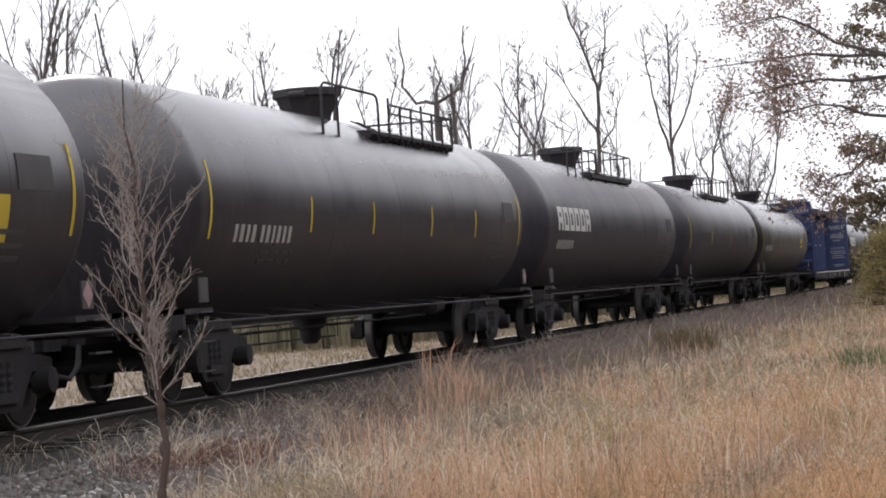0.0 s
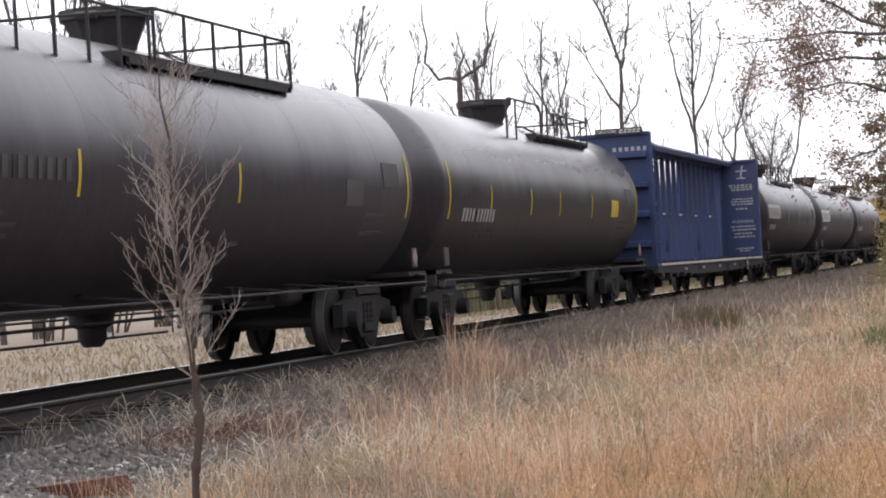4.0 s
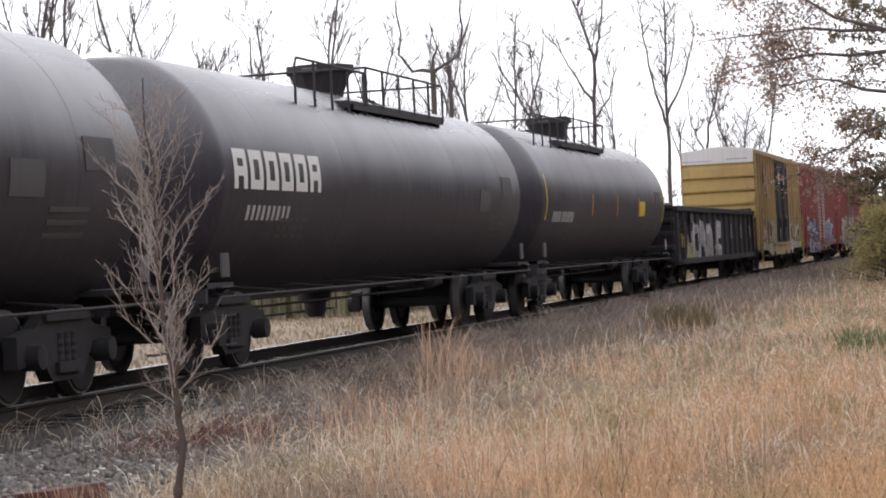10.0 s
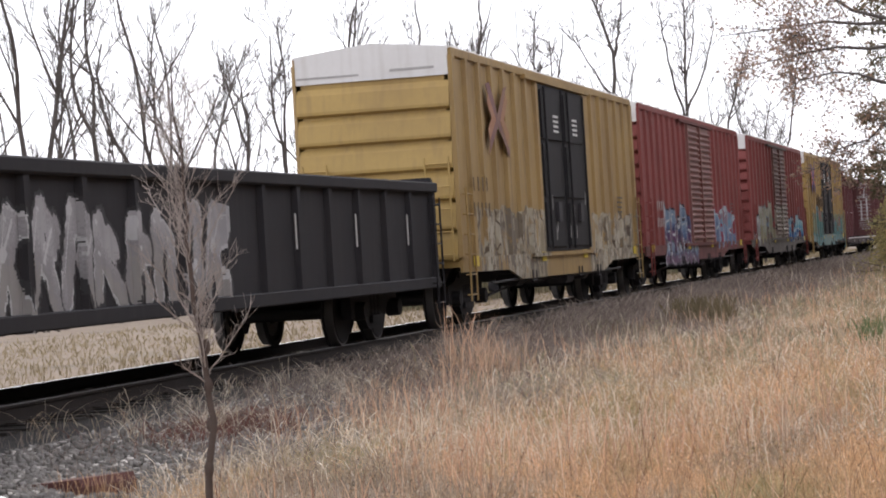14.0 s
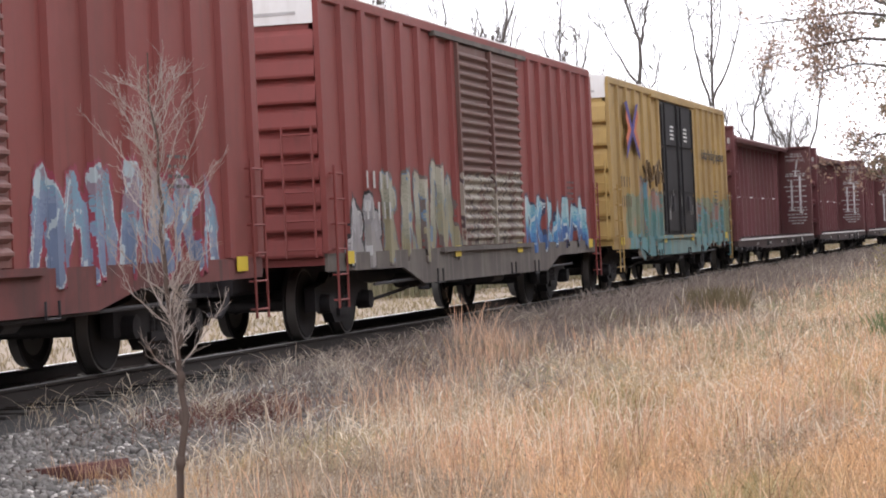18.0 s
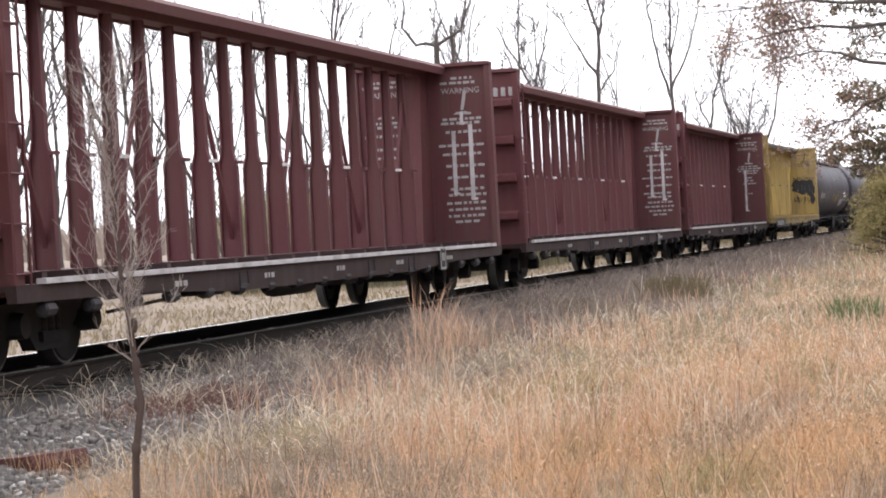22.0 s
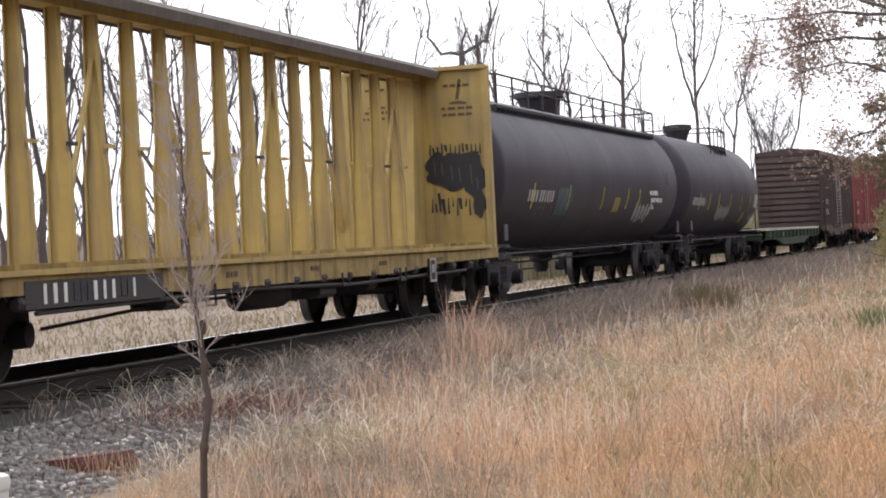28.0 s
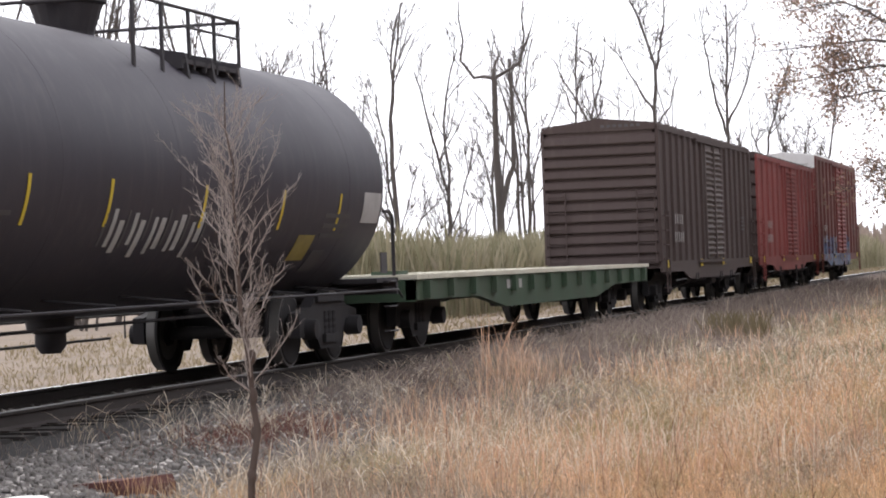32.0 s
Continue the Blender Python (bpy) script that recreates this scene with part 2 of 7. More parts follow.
GOND_BLACK = worn("gondola_black_paint", (0.024, 0.0225, 0.026), (0.045, 0.04, 0.04), 0.7)
GOND_BLACK.node_tree.nodes["Principled BSDF"].inputs["Specular IOR Level"].default_value = 0.2
GREEN_FLAT = worn("dull_green_flat_car_paint", (0.035, 0.075, 0.04), (0.06, 0.06, 0.045), 0.6)
DECK_WOOD = worn("bleached_deck_planks", (0.62, 0.6, 0.5), (0.42, 0.38, 0.3), 0.85, small=30.0, streak=False)
WHITE_PAINT = worn("white_stencil_paint", (0.72, 0.72, 0.7), (0.5, 0.47, 0.43), 0.6, dirt_amount=0.3)
EDGE_WHITE = worn("scraped_white_edge_paint", (0.68, 0.66, 0.66), (0.2, 0.17, 0.16), 0.65, big=2.4, small=7.0, streak=False, dirt_amount=0.55)
GREY_PAINT = worn("faded_grey_stencil_paint", (0.44, 0.43, 0.42), (0.24, 0.22, 0.21), 0.7, big=2.0, dirt_amount=0.5)
SPRAY_BLACK = worn("black_spray_paint", (0.022, 0.024, 0.03), (0.05, 0.045, 0.04), 0.6, dirt_amount=0.4, streak=False)
FAINT_RUST = worn("dark_brown_stencil_paint", (0.07, 0.045, 0.025), (0.2, 0.13, 0.06), 0.6, big=3.0, dirt_amount=0.9)
EMBLEM_BLUE = worn("dark_blue_emblem_paint", (0.05, 0.035, 0.2), (0.1, 0.08, 0.15), 0.6)
EMBLEM_RED = worn("orange_red_emblem_paint", (0.5, 0.12, 0.05), (0.35, 0.15, 0.07), 0.6)
EMBLEM_DULL = worn("faded_maroon_emblem_paint", (0.17, 0.075, 0.09), (0.3, 0.19, 0.09), 0.6, big=2.0, dirt_amount=0.8)
EMBLEM_FADED = worn("faded_orange_emblem_paint", (0.34, 0.15, 0.09), (0.34, 0.22, 0.1), 0.6, big=2.0, dirt_amount=0.8)
DOOR_BROWN = worn("weathered_brown_door", (0.06, 0.042, 0.038), (0.17, 0.14, 0.13), 0.5, dirt_amount=0.7, runs=0.7)
SILL_GRIME = worn("grimy_pale_sill", (0.075, 0.06, 0.055), (0.2, 0.18, 0.155), 0.75, big=1.6, dirt_amount=0.7, runs=0.6)
RUST_BOX = worn("rust_red_steel", (0.13, 0.045, 0.04), (0.09, 0.05, 0.042), 0.9, big=5.0, small=40.0, dirt_amount=1.0, runs=0.6)
SPRAY_TEAL = worn("faded_teal_spray_paint", (0.07, 0.12, 0.13), (0.03, 0.03, 0.035), 0.6, big=2.5, dirt_amount=1.0, runs=0.6)
FAINT_PAINT = worn("dirty_faint_stencil_paint", (0.085, 0.08, 0.085), (0.04, 0.037, 0.036), 0.6, dirt_amount=0.7)
YELLOW_MARK = worn("yellow_reflective_tape", (0.62, 0.46, 0.03), (0.5, 0.37, 0.06), 0.45, dirt_amount=0.2)
ORANGE_MARK = worn("orange_reflective_tape", (0.7, 0.28, 0.04), (0.5, 0.3, 0.08), 0.45, dirt_amount=0.2)
PINK_MARK = worn("faded_pink_placard", (0.42, 0.27, 0.28), (0.2, 0.12, 0.12), 0.6, big=6.0, small=20.0, dirt_amount=0.5)
YELLOW_FADED = worn("faded_yellow_panel_paint", (0.3, 0.235, 0.05), (0.12, 0.09, 0.05), 0.6, big=3.0, dirt_amount=0.6)
BARK = worn("grey_bark", (0.075, 0.062, 0.055), (0.14, 0.125, 0.115), 0.9, small=30.0)
TRUNK_BROWN = worn("brown_sapling_bark", (0.085, 0.06, 0.05), (0.16, 0.12, 0.1), 0.9, small=40.0)
TWIG = worn("pale_twig_bark", (0.3, 0.25, 0.225), (0.54, 0.48, 0.44), 0.8, big=3.0, small=40.0, dirt_amount=0.7)
OLD_TIE = worn("creosoted_tie", (0.028, 0.024, 0.022), (0.05, 0.042, 0.037), 0.9)
GRASS = random_stuff("dry_grass", ((0.28, 0.21, 0.145), (0.62, 0.5, 0.355), (0.43, 0.32, 0.215), (0.78, 0.67, 0.49), (0.41, 0.32, 0.225), (0.72, 0.575, 0.4), (0.19, 0.155, 0.115), (0.93, 0.86, 0.72)), thin=0.5, tints=((0.5, 0.48, 0.49), (0.95, 0.9, 0.9), (1.24, 0.97, 0.78), (1.1, 0.95, 0.81), (0.66, 0.67, 0.5)))
WEED_OLIVE = random_stuff("olive_brown_weeds", ((0.17, 0.145, 0.09), (0.3, 0.26, 0.17), (0.36, 0.33, 0.2), (0.22, 0.17, 0.125), (0.27, 0.27, 0.16)), thin=0.35)
SEED = random_stuff("pale_seed_heads", ((0.5, 0.39, 0.28), (0.88, 0.78, 0.64), (0.62, 0.5, 0.38), (0.3, 0.22, 0.16)), thin=0.4)
GRASS_RED = random_stuff("reddish_bluestem_grass", ((0.66, 0.4, 0.27), (0.77, 0.52, 0.36), (0.48, 0.29, 0.2), (0.85, 0.66, 0.49)), thin=0.4)
GRASS_GREY = random_stuff("grey_weed_stalks", ((0.25, 0.2, 0.17), (0.38, 0.32, 0.28), (0.17, 0.135, 0.12), (0.52, 0.45, 0.38)), thin=0.3)
WEED_MAUVE = random_stuff("mauve_grey_dead_weeds", ((0.16, 0.128, 0.122), (0.25, 0.2, 0.18), (0.11, 0.088, 0.088), (0.34, 0.27, 0.225), (0.19, 0.16, 0.135)), thin=0.3)
VERGE = random_stuff("pale_verge_grass", ((0.25, 0.21, 0.135), (0.34, 0.28, 0.18), (0.2, 0.165, 0.1), (0.41, 0.34, 0.23)), thin=0.3)
REED = random_stuff("pale_reeds", ((0.27, 0.25, 0.16), (0.36, 0.33, 0.23), (0.2, 0.2, 0.12), (0.4, 0.36, 0.27)), thin=0.35)
LEAF_GREEN = random_stuff("cedar_needles", ((0.1, 0.1, 0.06), (0.17, 0.16, 0.1), (0.25, 0.2, 0.14), (0.3, 0.21, 0.15)), thin=0.4)
LEAF_DRY = random_stuff("dry_oak_leaves", ((0.2, 0.14, 0.12), (0.34, 0.24, 0.2), (0.26, 0.21, 0.17), (0.45, 0.28, 0.2), (0.24, 0.21, 0.16)), thin=0.5)
SHRUB = random_stuff("olive_shrub_leaves", ((0.22, 0.2, 0.09), (0.4, 0.34, 0.15), (0.3, 0.27, 0.13), (0.48, 0.38, 0.2)), thin=0.45)
BRAMBLE = random_stuff("red_brown_bramble", ((0.13, 0.06, 0.05), (0.22, 0.1, 0.08), (0.17, 0.085, 0.07), (0.27, 0.15, 0.12)), thin=0.3)
STRAW = random_stuff("pale_straw", ((0.6, 0.5, 0.38), (0.9, 0.82, 0.68), (0.74, 0.62, 0.46), (0.42, 0.33, 0.24), (0.95, 0.88, 0.76)), thin=0.4)
WEED_SAGE = random_stuff("sage_green_shoots", ((0.26, 0.26, 0.16), (0.36, 0.35, 0.24), (0.3, 0.28, 0.18), (0.44, 0.41, 0.29)), thin=0.4)
WEED_DARK = random_stuff("dark_olive_weeds", ((0.14, 0.115, 0.07), (0.22, 0.185, 0.115), (0.17, 0.135, 0.085)), thin=0.3)
WEED_GREEN = random_stuff("green_weeds", ((0.12, 0.17, 0.07), (0.2, 0.24, 0.12), (0.16, 0.2, 0.1)), thin=0.3)
UNSEEN_WOODS = random_stuff("reflected_woods", ((0.07, 0.063, 0.062), (0.12, 0.11, 0.105), (0.09, 0.085, 0.08), (0.16, 0.145, 0.135)))
STONE = random_stuff("ballast_stone", ((0.18, 0.17, 0.16), (0.27, 0.258, 0.245), (0.13, 0.122, 0.116), (0.25, 0.235, 0.215), (0.2, 0.188, 0.176), (0.15, 0.142, 0.135), (0.64, 0.61, 0.57)))


def ground_material():
    m, nt, b = nodes_of("dry_field_soil", 0.95)
    n1, n2 = noise_node(nt, 0.35, 5.0), noise_node(nt, 9.0, 6.0)
    c = ramp(nt, n1, ((0.3, (0.16, 0.125, 0.095)), (0.5, (0.26, 0.2, 0.15)), (0.7, (0.2, 0.16, 0.12))))
    c = mix(nt, n2, c, mix(nt, 0.5, c, (0.12, 0.09, 0.06)))
    nt.links.new(c, b.inputs["Base Color"])
    bump(nt, b, n2, 0.6, 0.05)
    return m


def ballast_material():
    m, nt, b = nodes_of("ballast_bed", 0.95)
    n1, n2 = noise_node(nt, 0.8, 4.0), noise_node(nt, 26.0, 3.0)
    c = ramp(nt, n2, ((0.3, (0.05, 0.048, 0.047)), (0.55, (0.14, 0.134, 0.13)), (0.75, (0.22, 0.21, 0.2))))
    c = mix(nt, n1, c, mix(nt, 0.5, c, (0.14, 0.11, 0.09)))
    # dark band along the track: shade under the train put into the stone colour
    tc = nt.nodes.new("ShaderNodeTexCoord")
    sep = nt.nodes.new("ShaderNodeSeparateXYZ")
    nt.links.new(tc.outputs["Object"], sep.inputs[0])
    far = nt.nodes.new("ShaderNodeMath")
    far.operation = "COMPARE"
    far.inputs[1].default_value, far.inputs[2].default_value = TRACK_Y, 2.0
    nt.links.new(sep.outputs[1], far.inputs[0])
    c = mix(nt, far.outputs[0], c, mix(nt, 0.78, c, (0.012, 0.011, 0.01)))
    nt.links.new(c, b.inputs["Base Color"])
    bump(nt, b, n2, 0.9, 0.04)
    return m


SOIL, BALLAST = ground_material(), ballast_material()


# ---- mesh helpers ----
class Shape:
    """Collects simple solids into one mesh."""

    def __init__(self):
        self.v, self.f = [], []

    def add(self, verts, faces):
        n = len(self.v)
        self.v += [tuple(p) for p in verts]
        self.f += [tuple(i + n for i in f) for f in faces]
        return self

    def box(self, x0, x1, y0, y1, z0, z1, c=0.0):
        """A box; c: chamfer along its x edges' section."""
        if c <= 0:
            v = [(x, y, z) for x in (x0, x1) for y in (y0, y1) for z in (z0, z1)]
            return self.add(v, [(0, 1, 3, 2), (4, 6, 7, 5), (0, 4, 5, 1), (2, 3, 7, 6), (0, 2, 6, 4), (1, 5, 7, 3)])
        ring = [(y0 + c, z0), (y1 - c, z0), (y1, z0 + c), (y1, z1 - c), (y1 - c, z1), (y0 + c, z1), (y0, z1 - c), (y0, z0 + c)]
        return self.prism(ring, x0, x1, "x")

    def prism(self, ring, a, b, axis="x"):
        """A closed outline drawn along an axis from a to b. The outline is (y, z), (x, z) or (x, y)."""
        def put(p, q):
            return {"x": (q, p[0], p[1]), "y": (p[0], q, p[1]), "z": (p[0], p[1], q)}[axis]
        n = len(ring)
        v = [put(p, a) for p in ring] + [put(p, b) for p in ring]
        f = [(i, (i + 1) % n, n + (i + 1) % n, n + i) for i in range(n)]
        return self.add(v, f + [tuple(range(n))[::-1], tuple(range(n, 2 * n))])

    def tube(self, pts, r, sides=8, r2=None, cap=True):
        """A round bar along points, tapering from r to r2."""
        pts = [Vector(p) for p in pts]
        r2 = r if r2 is None else r2
        n, rings = len(pts), []
        for i, p in enumerate(pts):
            d = (pts[min(i + 1, n - 1)] - pts[max(i - 1, 0)]).normalized()
            a = d.orthogonal().normalized() if i == 0 else (rings_a - d * rings_a.dot(d)).normalized()
            rings_a = a
            b = d.cross(a)
            k = r + (r2 - r) * i / max(n - 1, 1)
            rings.append([p + (a * math.cos(2 * math.pi * j / sides) + b * math.sin(2 * math.pi * j / sides)) * k for j in range(sides)])
        v = [q for ring in rings for q in ring]
        f = [(i * sides + j, i * sides + (j + 1) % sides, (i + 1) * sides + (j + 1) % sides, (i + 1) * sides + j)
             for i in range(n - 1) for j in range(sides)]
        if cap:
            f += [tuple(range(sides))[::-1], tuple(range((n - 1) * sides, n * sides))]
        return self.add(v, f)

    def lathe(self, prof, sides=24, axis="y", centre=(0, 0, 0)):
        """A profile of (along, radius) turned about an axis."""
        v, n = [], len(prof)
        for a, r in prof:
            for j in range(sides):
                s, c = r * math.sin(2 * math.pi * j / sides), r * math.cos(2 * math.pi * j / sides)
                p = {"x": (a, s, c), "y": (s, a, c), "z": (s, c, a)}[axis]
                v.append((p[0] + centre[0], p[1] + centre[1], p[2] + centre[2]))
        f = [(i * sides + j, (i + 1) * sides + j, (i + 1) * sides + (j + 1) % sides, i * sides + (j + 1) % sides)
             for i in range(n - 1) for j in range(sides)]
        return self.add(v, f + [tuple(range(sides)), tuple(range((n - 1) * sides, n * sides))[::-1]])

    def mesh(self, name, mat, smooth=False):
        me = bpy.data.meshes.new(name)
        me.from_pydata(self.v, [], self.f)
        bm = bmesh.new()
        bm.from_mesh(me)
        bmesh.ops.recalc_face_normals(bm, faces=bm.faces)
        bm.to_mesh(me)
        bm.free()
        me.materials.append(mat)
        if smooth:
            me.shade_smooth()
            me.set_sharp_from_angle(angle=radians(40))
        return me


def part(name, shape, material, parent, label="", at=(0, 0, 0), smooth=False, turn=None):
    """One mesh object under a thing or a part; shape is a Shape or a ready mesh."""
    me = shape if isinstance(shape, bpy.types.Mesh) else shape.mesh(name, material, smooth)
    ob = new(name, me)
    ob.parent = parent
    ob.location = at
    if turn:
        ob.rotation_euler = turn
    if label:
        tagged(ob, label)
    return ob


def thing(name, label, category, group="", at=(0, 0, 0), kind=""):
    e = new(name)
    e.empty_display_size = 0.3
    e.location = at
    return tagged(e, label, category, group, kind)


def solid(name, shape, material, label, category, kind="", group="", smooth=False):
    return tagged(new(name, shape.mesh(name, material, smooth)), label, category, group, kind)


LETTERING = {}


def lettering(words, size, mat):
    """Raised stencil letters as a mesh, in the x-z plane, facing -y."""
    key = (words, size, mat.name)
    if key not in LETTERING:
        cu = bpy.data.curves.new("stencil", "FONT")
        cu.body, cu.size, cu.extrude, cu.align_x, cu.align_y = words, size, 0.002, "CENTER", "CENTER"
        cu.resolution_u = 2
        tmp = new("stencil", cu)
        me = bpy.data.meshes.new_from_object(tmp.evaluated_get(bpy.context.evaluated_depsgraph_get()))
        bpy.data.objects.remove(tmp)
        me.transform(Matrix.Rotation(radians(90), 4, "X"))
        me.materials.clear()
        me.materials.append(mat)
        LETTERING[key] = me
    return LETTERING[key]


# ---- trucks, couplers ----
TRUCK_MESH = {}


def truck_meshes():
    if TRUCK_MESH:
        return TRUCK_MESH
    s = Shape()
    s.box(-0.2, 0.2, -1.05, 1.05, 0.48, 0.72, 0.05)
    s.lathe([(0.70, 0.26), (0.80, 0.26)], 14, "z")
    TRUCK_MESH["bolster"] = s.mesh("truck", TRUCK_IRON)
    # cast side frame with two windows and raised journal ends
    f = Shape()
    outer = [(-1.2, 0.36), (-1.2, 0.66), (-0.75, 0.72), (-0.5, 0.86), (0.5, 0.86), (0.75, 0.72), (1.2, 0.66), (1.2, 0.36), (1.02, 0.36), (0.92, 0.55), (0.72, 0.55),
             (0.38, 0.2), (-0.38, 0.2), (-0.72, 0.55), (-0.92, 0.55), (-1.02, 0.36)]
    f.prism(outer, -0.07, 0.07, "y")
    f.box(-0.3, 0.3, -0.12, -0.06, 0.28, 0.38)
    f.box(-0.55, 0.55, -0.11, -0.06, 0.78, 0.88)
    TRUCK_MESH["frame"] = f.mesh("side_frame", TRUCK_IRON)
    w = Shape()
    w.lathe([(-0.10, 0.30), (-0.10, 0.41), (-0.07, 0.445), (0.03, 0.455), (0.04, 0.485), (0.07, 0.485), (0.07, 0.40), (0.03, 0.37), (0.02, 0.16), (0.07, 0.14), (0.07, 0.01)], 22, "y")
    w.lathe([(-0.03, 0.36), (-0.05, 0.17), (-0.1, 0.14), (-0.1, 0.01)], 22, "y")
    TRUCK_MESH["wheel"] = w.mesh("wheel", WHEEL_STEEL, True)
    t = Shape()
    t.lathe([(-0.085, 0.452), (0.028, 0.462)], 28, "y")
    TRUCK_MESH["tread"] = t.mesh("tread", TREAD_STEEL, True)
    a = Shape()
    a.lathe([(-1.05, 0.07), (-0.75, 0.08), (0.75, 0.08), (1.05, 0.07)], 12, "y")
    TRUCK_MESH["axle"] = a.mesh("axle", WHEEL_STEEL, True)
    j = Shape()
    j.lathe([(-0.13, 0.06), (-0.12, 0.12), (0.06, 0.13), (0.08, 0.1)], 16, "y")
    TRUCK_MESH["bearing"] = j.mesh("bearing_cap", TRUCK_IRON, True)
    sp = Shape()
    for k in (-0.17, 0.0, 0.17):
        sp.lathe([(0.36, 0.07), (0.4, 0.075), (0.44, 0.065), (0.48, 0.075), (0.52, 0.065), (0.56, 0.075), (0.6, 0.065), (0.66, 0.07)], 10, "z", (k, 0, 0))
    TRUCK_MESH["spring"] = sp.mesh("spring_set", TRUCK_IRON)
    c = Shape()
    c.box(-0.75, 0.12, -0.11, 0.11, 0.72, 0.94, 0.02)
    c.prism([(0.12, -0.13), (0.34, -0.17), (0.42, -0.05), (0.36, 0.02), (0.42, 0.08), (0.3, 0.16), (0.12, 0.13)], 0.68, 0.98, "z")
    TRUCK_MESH["coupler"] = c.mesh("coupler", TRUCK_IRON)
    h = Shape()
    h.tube([(0, 0.28, 0.72), (0.1, 0.3, 0.5), (0.3, 0.28, 0.38), (0.5, 0.2, 0.42)], 0.03, 6)
    TRUCK_MESH["hose"] = h.mesh("brake_hose", STEEL_DARK, True)
    return TRUCK_MESH


def add_truck(car, x):
    m = truck_meshes()
    truck = part("truck", m["bolster"], None, car, at=(x, 0, 0))
    for y in (-1.0, 1.0):
        part("side_frame", m["frame"], None, truck, at=(0, y, 0))
        part("spring_set", m["spring"], None, truck, at=(0, y * 1.03, 0))
    for ax in (-0.9, 0.9):
        part("axle", m["axle"], None, truck, at=(ax, 0, 0.457))
        for y in (-1, 1):
            part("wheel", m["wheel"], None, truck, at=(ax, 0.76 * y, 0.46), turn=(0, 0, 0 if y < 0 else math.pi))
            part("tread", m["tread"], None, truck, "bright worn wheel tread", at=(ax, 0.76 * y, 0.46), turn=(0, 0, 0 if y < 0 else math.pi))
            part("bearing_cap", m["bearing"], None, truck, at=(ax, 1.08 * y, 0.457), turn=(0, 0, 0 if y < 0 else math.pi))


def running_gear(car, length, truck_in=1.6, sill=(0.78, 1.0), sill_w=0.35, stub=0.0):
    """Trucks, couplers, hoses and the centre sill of a car."""
    for x in (truck_in, length - truck_in):
        add_truck(car, x)
    m = truck_meshes()
    for x, a in ((-0.15, math.pi), (length + 0.15, 0)):
        part("coupler", m["coupler"], None, car, at=(x, 0, 0), turn=(0, 0, a))
        part("brake_hose", m["hose"], None, car, at=(x, 0, 0), turn=(0, 0, a))
    for x0, x1 in ((0.0, stub), (length - stub, length)) if stub else ((0.0, length),):
        part("centre_sill", Shape().box(x0, x1, -sill_w, sill_w, sill[0], sill[1], 0.03), STEEL_DARK, car)


def grab(car, x, y, z0, z1, mat, width=0.4, axis="x", rungs=4, name="ladder", label=""):
    """A ladder of round bars on a side (axis x) or an end (axis y)."""
    s = Shape()
    for i in range(rungs):
        z = z0 + (z1 - z0) * i / max(rungs - 1, 1)
        if axis == "x":
            s.tube([(x, y + 0.07, z), (x, y, z), (x + width, y, z), (x + width, y + 0.07, z)], 0.013, 5)
        else:
            s.tube([(x + 0.07, y, z), (x, y, z), (x, y + width, z), (x + 0.07, y + width, z)], 0.013, 5)
    if rungs > 3:
        for k in (0, width):
            p = (x + k, y, z0 - 0.1) if axis == "x" else (x, y + k, z0 - 0.1)
            q = (x + k, y, z1 + 0.1) if axis == "x" else (x, y + k, z1 + 0.1)
            s.tube([p, q], 0.016, 5)
    return part(name, s, mat, car, label, smooth=True)


def bars(parent, x, y, z, widths, height, mat, gap=0.05, name="stencil_line"):
    """A row of plain bars in place of writing."""
    k = x
    for w in widths:
        s = Shape().box(0, w, -0.003, 0.003, -height / 2, height / 2)
        part(name, s, mat, parent, at=(k, y, z))
        k += w + gap


def under_gear(car, length, rnd):
    """Brackets, hangers and small boxes of the brake gear under a frame."""
    for x in (0.3, 0.56, 0.68):
        x = length * x + rnd.uniform(-0.2, 0.2)
        z = rnd.uniform(0.56, 0.66)
        part("hanger", Shape().tube([(x, -1.3, 0.8), (x, -1.3, z), (x + 0.3, -1.3, z), (x + 0.3, -1.3, 0.8)], 0.014, 5), STEEL_DARK, car)
    for x, w, h in ((0.27, 0.5, 0.2), (0.53, 0.7, 0.26), (0.64, 0.35, 0.22)):
        x = length * x
        part("brake_valve", Shape().box(x, x + w, -1.15, -0.75, 0.76 - h, 0.76, 0.05), STEEL_DARK, car)
    part("train_pipe", Shape().tube([(2.2, -1.2, 0.66), (length * 0.4, -1.2, 0.7), (length * 0.6, -1.2, 0.64), (length - 2.2, -1.2, 0.68)], 0.022, 6), STEEL_DARK, car)


# ---- tank cars ----
TZ, TR = 2.25, 1.48


def on_shell(x0, x1, z0, z1, r, mat, parent, name, label="", steps=6):
    """A painted patch or tape that follows the shell's near side."""
    s = Shape()
    a0, a1 = math.asin((z0 - TZ) / TR), math.asin(max(-1, min(1, (z1 - TZ) / TR)))
    inner, outer = [], []
    for i in range(steps + 1):
        a = a0 + (a1 - a0) * i / steps
        inner.append((-(r + 0.0) * math.cos(a), TZ + r * math.sin(a)))
        outer.append((-(r + 0.006) * math.cos(a), TZ + (r + 0.006) * math.sin(a)))
    s.prism(inner + outer[::-1], x0, x1, "x")
    return part(name, s, mat, parent, label)


def shell_letters(words_w, x, zc, h, mat, parent, name, gap):
    k = x
    for w in words_w:
        on_shell(k, k + w, zc - h / 2, zc + h / 2, TR + 0.001, mat, parent, name, steps=3)
        k += w + gap


